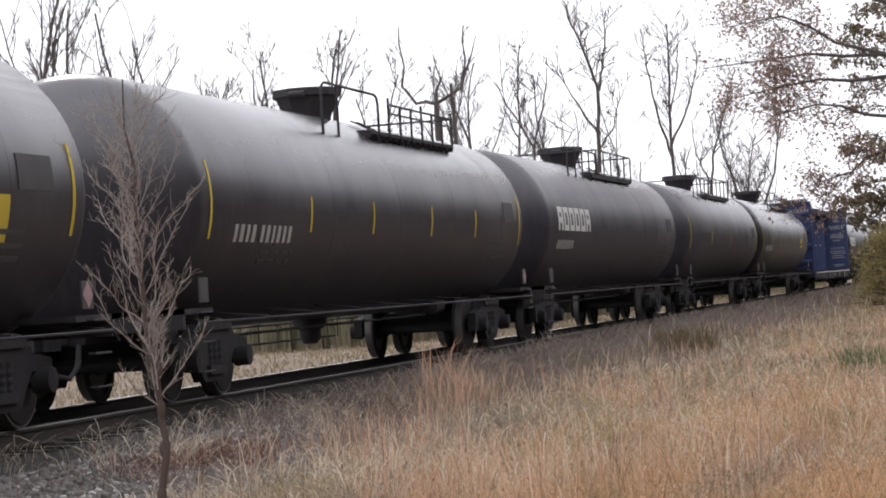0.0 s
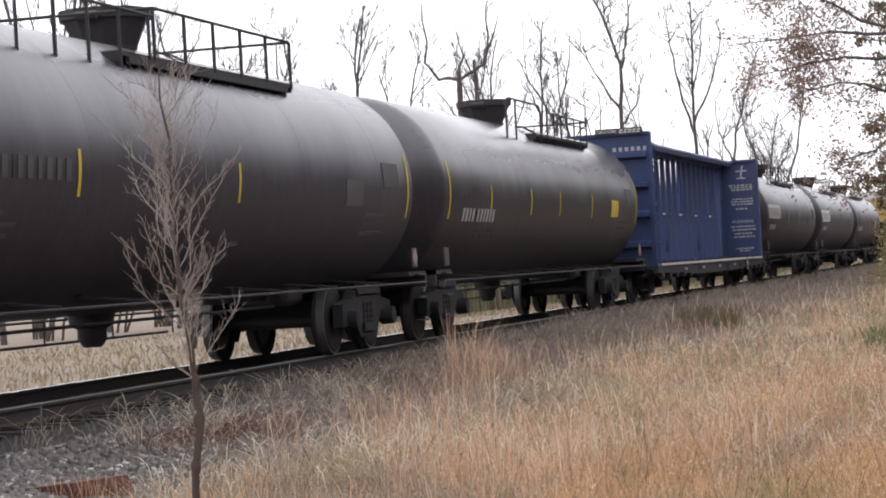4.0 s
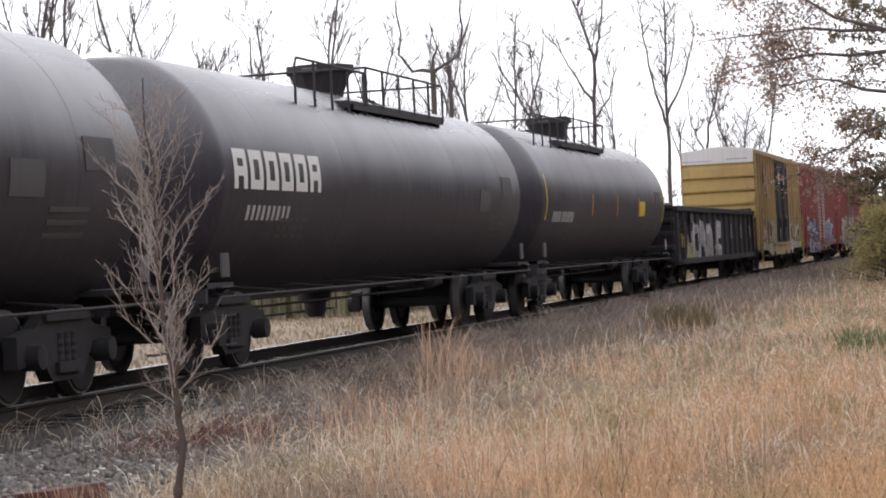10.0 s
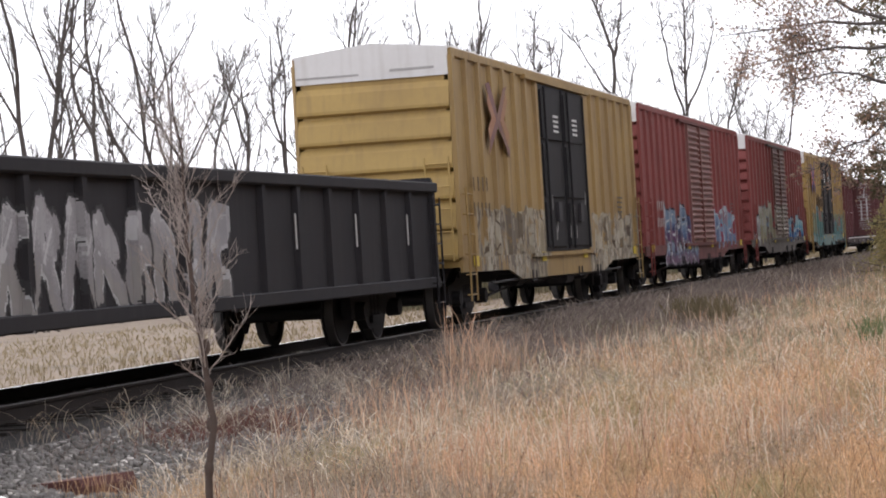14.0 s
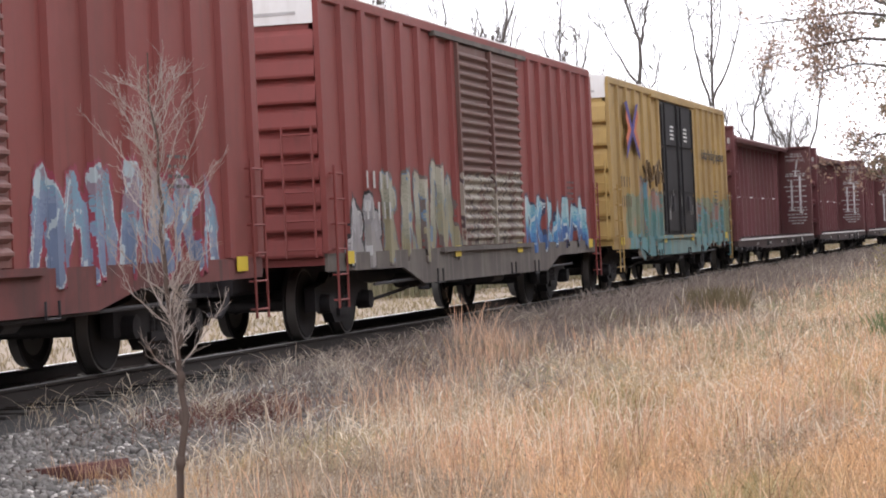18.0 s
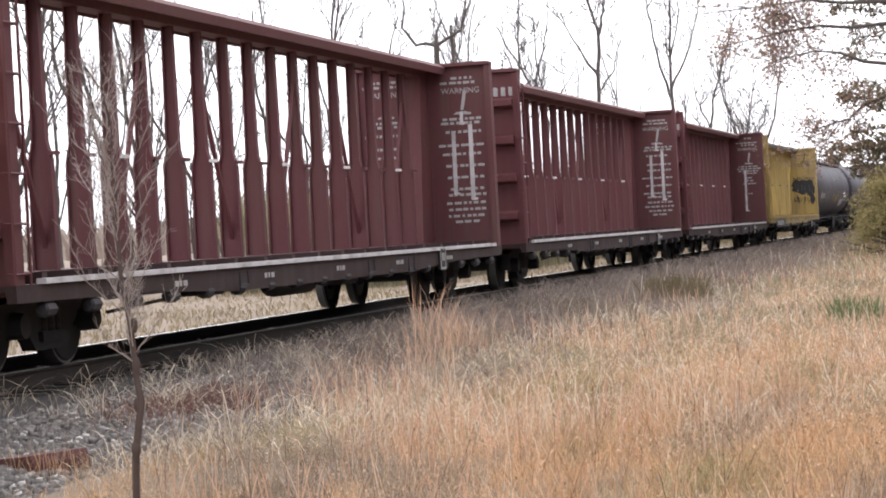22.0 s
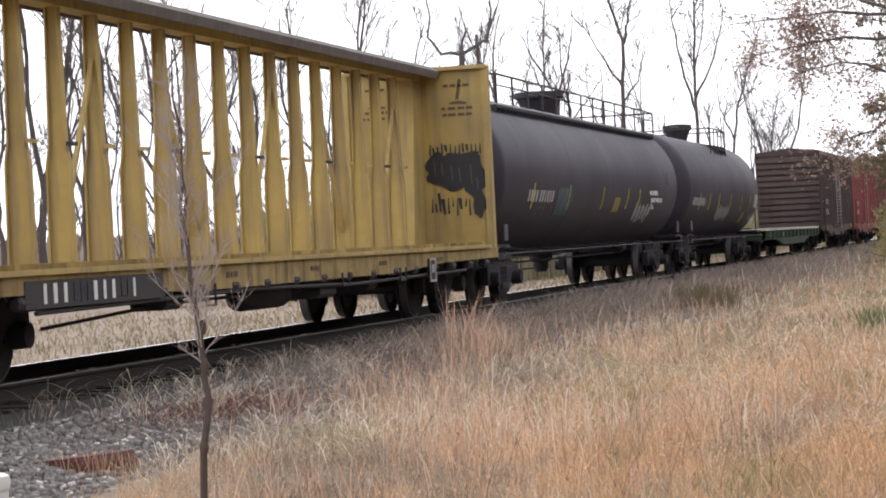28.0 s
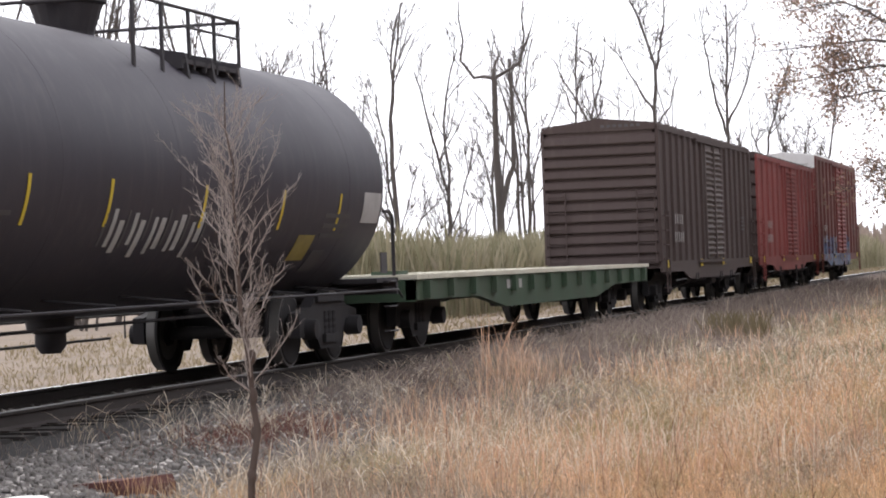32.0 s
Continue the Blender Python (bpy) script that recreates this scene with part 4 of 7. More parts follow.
        ragged(-1.0, 1.72, 0.11, 0.2, 4.0, 0.006)
        for yy, z, h in ((-0.3, 2.32, 0.13), (-0.42, 2.3, 0.1), (-0.58, 2.24, 0.12), (-0.71, 2.2, 0.12), (-0.9, 2.2, 0.16), (-1.0, 2.05, 0.1)):
            part("spray_outline", Shape().prism([(yy, z - h), (yy + 0.025, z - h * 0.9), (yy + 0.04, z + h), (yy + 0.015, z + h)], x - 0.019, x - 0.0175, "x"), FAINT_PAINT, car)
        for j in range(13):
            yy = -0.22 - 0.07 * j
            for z, h in ((2.62 + 0.02 * math.sin(5 * j), 0.05 + 0.05 * rnd.random()), (1.72 + 0.05 * math.sin(4 * j), 0.06 + 0.1 * rnd.random())):
                part("spray_stroke", Shape().prism([(yy, z - h), (yy + 0.03, z - h), (yy + 0.05 * rnd.uniform(-1, 1) + 0.03, z + h), (yy + 0.01, z + h)], x - 0.01, x - 0.006, "x"), SPRAY_BLACK, car)
    for i in range(5):
        xx = length * (0.2 + 0.15 * i)
        bars(car, xx, -HW - 0.036, deck - 0.12, (0.1, 0.06, 0.12), 0.06, line, 0.05)
    for i in range(6):
        part("stencil_digit", Shape().box(-0.005, 0.005, -0.04, 0.04, -0.08, 0.08), line, car, at=(0.084, -1.08 + 0.14 * i, top - 0.35))
    if blobs:
        part("sill_panel", Shape().box(1.9, 5.3, -HW - 0.04, -HW - 0.033, 0.7, deck - 0.05), SPRAY_BLACK, car, "black painted sill panel")
        bars(car, 2.3, -HW - 0.043, 0.83, (0.06, 0.08, 0.07, 0.0, 0.0, 0.0, 0.08, 0.06, 0.07, 0.0, 0.0, 0.05), 0.18, WHITE_PAINT, 0.16, "stencil_digit")
    cx = length - 4.7
    board = part("card_board", Shape().box(cx, cx + 0.34, -HW - 0.07, -HW - 0.045, 0.56, 0.9), STEEL_DARK, car, "small routing board with a pale rim")
    for x0, x1, z0, z1 in ((0, 0.34, 0.87, 0.9), (0, 0.34, 0.56, 0.59), (0, 0.03, 0.59, 0.87), (0.31, 0.34, 0.59, 0.87)):
        part("rim", Shape().box(cx + x0, cx + x1, -HW - 0.076, -HW - 0.0705, z0, z1), GREY_PAINT, board)
    bars(car, cx + 0.1, -HW - 0.074, 0.75, (0.05, 0.06), 0.12, GREY_PAINT, 0.04)
    if caution:
        part("sign_board", Shape().box(-0.06, 0.1, -1.05, 0.02, top + 0.02, top + 0.16), STEEL_DARK, car, "dark caution strip along the bulkhead's top")
        part("caution_word", lettering("CAUTION:", 0.1, WHITE_PAINT), None, car, "white stencilled word", at=(-0.066, -0.24, top + 0.09), turn=(0, 0, -math.pi / 2))
        for j, (z, y0) in enumerate(((0.115, -1.02), (0.065, -1.0))):
            for w in range(5):
                part("stencil_line", Shape().box(-0.002, 0.002, 0, 0.07, -0.014, 0.014), WHITE_PAINT, car, at=(-0.066, y0 + 0.1 * w, top + z))
    part("brake_rod", Shape().tube([(3.0, -0.9, 0.5), (length * 0.3, -0.9, 0.62), (length * 0.7, -0.9, 0.62)], 0.02, 5), STEEL_DARK, car)
    part("air_reservoir", Shape().lathe([(length * 0.42, 0.05), (length * 0.43, 0.17), (length * 0.5, 0.17), (length * 0.51, 0.05)], 14, "x", (0, -0.8, 0.6)), STEEL_DARK, car, smooth=True)
    under_gear(car, length, rnd)
    shift_body(car, -0.33)
    return car


# ---- boxcars ----
SPRAYS = {
    "blue": (((0.13, 0.05, 0.12), (0.04, 0.045, 0.11), (0.09, 0.13, 0.25), (0.19, 0.26, 0.35)), (0.58, 0.58, 0.6), (0.022, 0.02, 0.04)),
    "sky": (((0.15, 0.2, 0.31), (0.2, 0.25, 0.36), (0.17, 0.31, 0.41), (0.26, 0.2, 0.25)), (0.42, 0.5, 0.54), (0.27, 0.035, 0.065)),
    "pale": (((0.27, 0.24, 0.15), (0.24, 0.24, 0.18), (0.32, 0.31, 0.24), (0.38, 0.36, 0.29)), (0.12, 0.19, 0.28), (0.13, 0.1, 0.09)),
    "ice": (((0.05, 0.12, 0.3), (0.08, 0.24, 0.46), (0.15, 0.37, 0.48), (0.34, 0.52, 0.56)), (0.5, 0.57, 0.6), (0.04, 0.04, 0.085)),
    "silver": (((0.29, 0.27, 0.26), (0.27, 0.255, 0.265), (0.31, 0.295, 0.305), (0.38, 0.365, 0.375)), (0.52, 0.51, 0.52), (0.016, 0.014, 0.017)),
    "lime": (((0.4, 0.36, 0.1), (0.42, 0.4, 0.2), (0.3, 0.34, 0.24), (0.36, 0.26, 0.2)), (0.5, 0.5, 0.45), (0.016, 0.014, 0.017)),
    "teal": (((0.1, 0.19, 0.19), (0.075, 0.2, 0.185), (0.1, 0.22, 0.2), (0.27, 0.15, 0.12)), (0.13, 0.27, 0.33), (0.16, 0.12, 0.09)),
}
SPRAY_PAINT = {}


def spray_paint(key, i, col):
    """Sprayed paint, thin enough that dirt and runs show on it."""
    if (key, i) not in SPRAY_PAINT:
        SPRAY_PAINT[key, i] = worn(f"{key}_spray_paint", col, tuple(c * 0.45 + 0.02 for c in col), 0.55, big=1.5, small=9.0, dirt_amount=0.6, runs=0.5)
    return SPRAY_PAINT[key, i]


def spray_piece(parent, key, x0, x1, z0, z1, relief, y, seed, wild=0.5, step=0.016):
    """A row of fat sprayed shapes with dark outlines on a car's side; relief: (centre, half width, slope, height) of each rib that the paint wraps round."""
    rng = np.random.default_rng(seed)
    fills, spark, dark = SPRAYS[key]
    xs = list(np.arange(x0 - 0.2, x1 + 0.2, step))
    for c, w, r, h in relief:
        xs += [q for q in (c - w - r, c - w, c + w, c + w + r) if x0 - 0.2 < q < x1 + 0.2]
    xs = np.array(sorted(xs))
    xs = xs[np.concatenate([[True], np.diff(xs) > 0.004])]
    zs = np.arange(z0 - 0.15, z1 + 0.25, step)
    out = np.zeros(len(xs))
    for c, w, r, h in relief:
        out = np.maximum(out, h * np.clip((c + w + r - xs) / r, 0, 1) * np.clip((xs - c + w + r) / r, 0, 1))
    mx, mz = (xs[:-1] + xs[1:]) / 2, (zs[:-1] + zs[1:]) / 2
    X, Z = np.meshgrid(mx, mz, indexing="ij")
    best = np.full(X.shape, 9.0)
    second = np.full(X.shape, 9.0)
    glint = np.full(X.shape, 9.0)
    n = max(2, round((x1 - x0) / 0.74))
    hgt = z1 - z0
    for i in range(n):
        cx, w = x0 + (i + 0.5) * (x1 - x0) / n, (x1 - x0) / n
        lean = rng.uniform(-0.15, 0.3) * wild
        lo, hi = z0 + hgt * rng.uniform(0.0, 0.15), z1 - hgt * rng.uniform(0, 0.25)
        pts = [(rng.uniform(-0.42, -0.2) * w, lo), (rng.uniform(-0.4, 0.1) * w, hi), (rng.uniform(0.1, 0.4) * w, hi - rng.uniform(0.0, 0.35) * hgt),
               (rng.uniform(-0.2, 0.3) * w, lo + rng.uniform(0.25, 0.5) * hgt), (rng.uniform(0.2, 0.5) * w, lo - 0.05 * hgt)]
        if rng.uniform() < 0.4:
            pts = pts[::-1]
        own = np.full(X.shape, 9.0)
        for (ax, az), (bx, bz) in zip(pts, pts[1:]):
            ax, bx = cx + ax + lean * (az - lo), cx + bx + lean * (bz - lo)
            ux, uz = bx - ax, bz - az
            t = np.clip(((X - ax) * ux + (Z - az) * uz) / (ux * ux + uz * uz), 0, 1)
            fat = w * (0.145 + 0.06 * t)
            d = np.hypot(X - ax - t * ux, Z - az - t * uz)
            own = np.minimum(own, d - fat)
            glint = np.minimum(glint, np.hypot(X - ax - t * ux + fat * 0.45, Z - az - t * uz - fat * 0.3) - 0.022 - 0.05 * (t > 0.8) * (rng.uniform() < 0.3))
        second = np.minimum(second, np.maximum(best, own))
        best = np.minimum(best, own)
    wob = 0.02 * np.sin(X * 17 + seed) * np.sin(Z * 13) + 0.012 * np.sin(X * 41 + Z * 29) + 0.006 * rng.normal(0, 1, X.shape)
    best = best + wob
    tone = (Z - z0) / hgt + 0.25 * np.sin(X * 2.9 + seed) * np.sin(Z * 3.1 + X) + 0.16 * np.sin(X * 8.0 + Z * 6) + 0.07 * np.sin(X * 31 + Z * 3) + 0.08 * rng.normal(0, 1, X.shape)
    layer = np.full(X.shape, -1)
    layer[best < 0.045] = 5
    inner = best < 0.0
    for k in range(4):
        layer[inner & (tone > (-9, 0.3, 0.52, 0.74)[k])] = k
    layer[inner & (glint < 0)] = 4
    layer[inner & (best > -0.026) & (np.sin(X * 5.3 + Z * 7.1 + seed) > 0.1)] = 4
    layer[inner & (second - best < 0.026) & (second < 0.02)] = 5
    verts = np.stack(np.meshgrid(xs, zs, indexing="ij"), -1)
    co = np.stack([verts[..., 0], np.broadcast_to((y - out - 0.006)[:, None], verts.shape[:2]), verts[..., 1]], -1).reshape(-1, 3)
    m = len(zs)
    for k, col in enumerate((*fills, spark, dark)):
        a, b = np.nonzero(layer == k)
        if len(a) == 0:
            continue
        quads = np.stack([a * m + b, (a + 1) * m + b, (a + 1) * m + b + 1, a * m + b + 1], -1)
        used, inv = np.unique(quads, return_inverse=True)
        me = bpy.data.meshes.new("spray_paint")
        me.from_pydata(co[used].tolist(), [], inv.reshape(-1, 4).tolist())
        me.materials.append(spray_paint(key, k, col))
        part("spray_paint", me, None, parent, "spray-painted shapes with dark outlines" if k == 0 else "")


def boxcar(length, paint, door_paint, end_paint, label, roof=ROOF_WHITE, cap=True, top=4.33, bottom=0.72, ribs=13, door=(0.42, 0.66), plug=True, end_ribs=8, sill_paint=None, emblem=0.0, slogan=0.0, scribble=False, sill_depth=0.18, spray="", seed=0):
    rnd = random.Random(seed)
    car = thing("boxcar", label, "boxcar", "cars of the freight train")
    running_gear(car, length, 2.1, (0.62, 1.0), 0.3)
    W = 1.22
    sill_paint = sill_paint or paint
    floor = bottom + 0.33
    d0, d1 = length * door[0], length * door[1]
    body = part("body", Shape().box(0.06, length - 0.06, -W + 0.06, W - 0.06, floor, top - 0.04), paint, car)
    for y, o in ((-W, -1), (W, 1)):
        for x0, x1 in ((0.0, d0), (d1, length)):
            part("side_sheet", Shape().box(x0, x1, min(y, y - o * 0.07), max(y, y - o * 0.07), floor, top - 0.1), paint, body)
            n = max(2, round(ribs * (x1 - x0) / length))
            for i in range(n + 1):
                x = x0 + 0.08 + (x1 - x0 - 0.16) * i / n
                w = 0.085 if 0 < i < n else 0.1
                part("side_rib", Shape().prism([(x - w - 0.03, y), (x - w, y + o * 0.062), (x + w, y + o * 0.062), (x + w + 0.03, y)], floor + 0.05, top - 0.12, "z"), paint, body)
        part("top_chord", Shape().box(0, length, min(y, y + o * 0.05), max(y, y + o * 0.05), top - 0.13, top, 0.01), paint, body)
        # side sill, deeper along the middle
        b = floor + 0.04
        part("side_sill", Shape().prism([(0, b), (0, b - 0.22), (length * 0.2, b - 0.24), (length * 0.26, b - 0.24 - sill_depth), (length * 0.74, b - 0.24 - sill_depth), (length * 0.8, b - 0.24), (length, b - 0.22), (length, b)], min(y, y + o * 0.04), max(y, y + o * 0.04), "y"), sill_paint, body)
    relief = []
    for x0, x1 in ((0.0, d0), (d1, length)):
        n = max(2, round(ribs * (x1 - x0) / length))
        relief += [(x0 + 0.08 + (x1 - x0 - 0.16) * i / n, 0.085 if 0 < i < n else 0.1, 0.03, 0.062) for i in range(n + 1)]
    if spray == "blue":
        spray_piece(car, "blue", 3.1, d0 - 0.1, floor - 0.02, 2.0, relief, -W, 5, 1.0)
        spray_piece(car, "blue", 2.9, d0 + 1.3, floor - 0.33, floor + 0.0, [], -W - 0.04, 6, 1.0)
        spray_piece(car, "sky", d1 + 0.35, length - 1.3, floor + 0.0, 2.0, relief, -W, 9, 0.4)
    if spray == "teal":
        spray_piece(car, "teal", 3.0, d0 - 0.02, floor - 0.3, 2.25, relief, -W, 27, 0.3)
        spray_piece(car, "teal", d1 + 0.05, length - 0.5, floor - 0.2, 1.85, relief, -W, 28, 0.3)
    if spray == "pale":
        spray_piece(car, "silver", 0.75, 2.6, floor - 0.02, 1.75, relief, -W, 14, 0.8)
        spray_piece(car, "pale", 2.7, d0 - 0.1, floor + 0.0, 2.2, relief, -W, 3, 0.6)
        spray_piece(car, "ice", d1 + 0.3, length - 0.9, floor + 0.02, 1.75, relief, -W, 22, 0.3)
    # doors
    dn = 2
    for k in range(dn):
        x0, x1 = d0 + (d1 - d0) * k / dn, d0 + (d1 - d0) * (k + 1) / dn
        dr = part("door", Shape().box(x0 + 0.02, x1 - 0.02, -W - 0.05, -W + 0.04, floor + 0.06, top - 0.2), door_paint, car, "closed sliding door" if not plug else "closed black plug door")
        if plug:
            for z0, z1 in ((floor + 0.15, floor + 0.95), (floor + 1.05, floor + 2.0), (floor + 2.1, top - 0.3)):
                part("door_panel", Shape().box(x0 + 0.14, x1 - 0.14, -W - 0.085, -W - 0.05, z0, z1), door_paint, dr)
            for x in (x0 + 0.3, x1 - 0.3):
                part("lock_bar", Shape().tube([(x, -W - 0.12, floor + 0.1), (x, -W - 0.12, top - 0.25)], 0.022, 6), door_paint, dr)
            part("gear_box", Shape().box((x0 + x1) / 2 - 0.14, (x0 + x1) / 2 + 0.14, -W - 0.15, -W - 0.08, floor + 0.6, floor + 0.95), STEEL_DARK, dr)
        else:
            n = 20
            for i in range(n):
                z = floor + 0.12 + (top - 0.28 - floor - 0.12) * i / n
                h = (top - 0.4 - floor) / n
                part("door_corrugation", Shape().prism([(-W - 0.05, z), (-W - 0.11, z + h * 0.3), (-W - 0.11, z + h * 0.5), (-W - 0.05, z + h * 0.8)], x0 + 0.1, x1 - 0.1, "x"), door_paint, dr)
            part("door_edge", Shape().box(x0 + 0.02, x0 + 0.1, -W - 0.12, -W - 0.05, floor + 0.06, top - 0.2), door_paint, dr)
    for z in (floor - 0.02, top - 0.18):
        part("door_track", Shape().box(d0 - 1.2, d1 + 0.6, -W - 0.1, -W - 0.0, z, z + 0.07), sill_paint, car)
    # ends with pressed ribs
    for x, o in ((0.0, -1), (length, 1)):
        e = part("end_wall", Shape().box(min(x, x - o * 0.06), max(x, x - o * 0.06), -W, W, floor - 0.1, top - 0.02), end_paint, body)
        zt = top - (0.46 if cap else 0.16)
        for i in range(end_ribs):
            z0 = floor - 0.02 + (zt - floor) * i / end_ribs
            h = (zt - floor) / end_ribs
            part("end_rib", Shape().prism([(x, z0 + h * 0.02), (x + o * 0.085, z0 + h * 0.1), (x + o * 0.09, z0 + h * 0.2), (x + o * 0.05, z0 + h * 0.75), (x, z0 + h * 0.96)], -W + 0.005, W - 0.005, "y"), end_paint, e)
        if cap:
            part("end_cap", Shape().prism([(-W, top - 0.42), (W, top - 0.42), (W, top), (0, top + 0.14), (-W, top)], min(x, x + o * 0.035), max(x, x + o * 0.035), "x"), roof, e, "whitewashed upper end panel")
            part("stencil_line", Shape().box(min(x + o * 0.036, x + o * 0.042), max(x + o * 0.036, x + o * 0.042), -1.0, -0.3, top - 0.31, top - 0.27), GREY_PAINT, e)
            part("stencil_line", Shape().box(min(x + o * 0.036, x + o * 0.042), max(x + o * 0.036, x + o * 0.042), 0.2, 1.2, top - 0.34, top - 0.31), GREY_PAINT, e)
        else:
            part("end_cap", Shape().prism([(-W, top - 0.12), (W, top - 0.12), (W, top), (0, top + 0.16), (-W, top)], min(x, x + o * 0.04), max(x, x + o * 0.04), "x"), end_paint, e)
            for i in range(7):
                part("stencil_digit", Shape().box(min(x + o * 0.041, x + o * 0.046), max(x + o * 0.041, x + o * 0.046), -0.9 + i * 0.13, -0.82 + i * 0.13, top - 0.04, top + 0.02), FAINT_PAINT, e)
        for y in (-W + 0.05, W - 0.45):
            grab(car, x + o * 0.16, y, floor + 0.1, floor + 1.5, end_paint, 0.38, "y", 5)
    # roof in panels with seam caps
    rf = part("roof", Shape().prism([(-W - 0.03, top - 0.02), (W + 0.03, top - 0.02), (W + 0.03, top + 0.02), (0, top + 0.15), (-W - 0.03, top + 0.02)], -0.02, length + 0.02, "x"), roof, car)
    for i in range(14):
        x = length * (i + 0.5) / 14
        part("roof_seam", Shape().prism([(-W - 0.035, top + 0.01), (0, top + 0.145), (W + 0.035, top + 0.01), (W + 0.035, top + 0.05), (0, top + 0.185), (-W - 0.035, top + 0.05)], x - 0.03, x + 0.03, "x"), roof, rf)
    for x in (0.12, length - 0.52):
        grab(car, x, -W - 0.13, bottom - 0.2, bottom + 1.35, paint, 0.4, rungs=6)
    # writing
    y = -W - 0.09
    ink = FAINT_RUST if emblem else GREY_PAINT
    dx, dz = (0.0, 0.0) if emblem else (0.85, -0.22)
    bars(car, 0.85 + dx, y, floor + 1.19 + dz, (0.06, 0.09, 0.07, 0.06), 0.22, ink, 0.24, "stencil_digit")
    bars(car, 0.8 + dx, y, floor + 0.79 + dz, (0.07, 0.06, 0.08, 0.06, 0.07), 0.22, ink, 0.2, "stencil_digit")
    for i in range(4):
        bars(car, length * 0.84, y, floor + 1.1 - i * 0.1, [rnd.uniform(0.08, 0.2) for _ in range(3)], 0.035, FAINT_PAINT, 0.07)
    if plug:
        for k in (0.27, 0.7):
            for i in range(4):
                bars(car, d0 + (d1 - d0) * k, -W - 0.088, top - 0.75 - 0.09 * i, (0.1, 0.16, 0.12), 0.045, WHITE_PAINT, 0.04)
        for i in range(9):
            x = d0 + (d1 - d0) * rnd.uniform(0.08, 0.92)
            part("paint_scuff", Shape().prism([(x - 0.02, 0), (x + 0.02, 0.02), (x + 0.03, 0.2), (x, 0.26)], -W - 0.091, -W - 0.087, "y"), GREY_PAINT, car, at=(0, 0, floor + rnd.uniform(0.25, 0.95)))
    if emblem:
        # crossed strokes: dark blue with orange-red
        for pts, col in ((((0, 1.15), (0.22, 1.2), (0.68, 0.6), (0.45, 0.62)), EMBLEM_BLUE), (((0.05, 0.85), (0.12, 1.0), (0.5, 0.6), (0.1, 0.25), (0.02, 0.42), (0.25, 0.62)), EMBLEM_RED),
                         (((1.2, 0.95), (1.12, 1.05), (0.72, 0.62), (1.1, 0.2), (1.22, 0.38), (0.95, 0.62)), EMBLEM_RED), (((1.0, 1.15), (1.2, 1.2), (0.72, 0.58), (0.52, 0.6)), EMBLEM_BLUE),
                         (((0.02, 0.0), (0.12, 0.3), (0.5, 0.62), (0.68, 0.56)), EMBLEM_BLUE), (((1.18, 0.0), (1.2, 0.12), (0.68, 0.62), (0.52, 0.56)), EMBLEM_BLUE)):
            col = col if slogan else (EMBLEM_DULL if col is EMBLEM_BLUE else EMBLEM_FADED)
            dy = 0.001 * (len(car.children) % 7)
            part("emblem_stroke", Shape().prism([(emblem - 0.2 + px * 1.35, 2.72 + pz) for px, pz in pts], y - 0.004 - dy * 0.5, y + 0.002 - dy * 0.5, "y"), col, car, "painted crossed emblem")
    if slogan:
        part("slogan", lettering("Railcar Pooling Equipment", 0.38, SPRAY_BLACK), None, car, "dark painted slogan", at=(slogan + 2.2, y, 3.06))
    if scribble:
        pts = [(3.5 + 0.19 * i + 0.12 * math.sin(2.1 * i), y - 0.004, 2.45 + 0.33 * math.sin(2.6 * i + 0.5) * (1 - 0.02 * i)) for i in range(15)]
        part("spray_scribble", Shape().tube(pts, 0.024, 5), FAINT_RUST, car, "dark sprayed scribble")
        part("spray_scribble", Shape().tube([(p[0] + 0.16, p[1], p[2] * 0.8 + 0.55 + 0.1 * math.sin(5 * p[0])) for p in pts[::2]], 0.014, 5), FAINT_RUST, car)
    for x in (0.04, 0.36, 0.6, 0.95):
        part("reflector", Shape().box(length * x, length * x + 0.35, -W - 0.07, -W - 0.063, floor - 0.1, floor + 0.06), YELLOW_MARK, car, "yellow reflective square")
    part("brake_rod", Shape().tube([(3.2, -0.9, 0.45), (5.5, -1.0, 0.62), (length - 5, -1.0, 0.62)], 0.025, 5), STEEL_DARK, car)
    part("air_reservoir", Shape().lathe([(length * 0.4, 0.05), (length * 0.41, 0.17), (length * 0.48, 0.17), (length * 0.49, 0.05)], 14, "x", (0, -0.8, 0.72)), STEEL_DARK, car, smooth=True)
    under_gear(car, length, rnd)
    shift_body(car, -0.28)
    return car


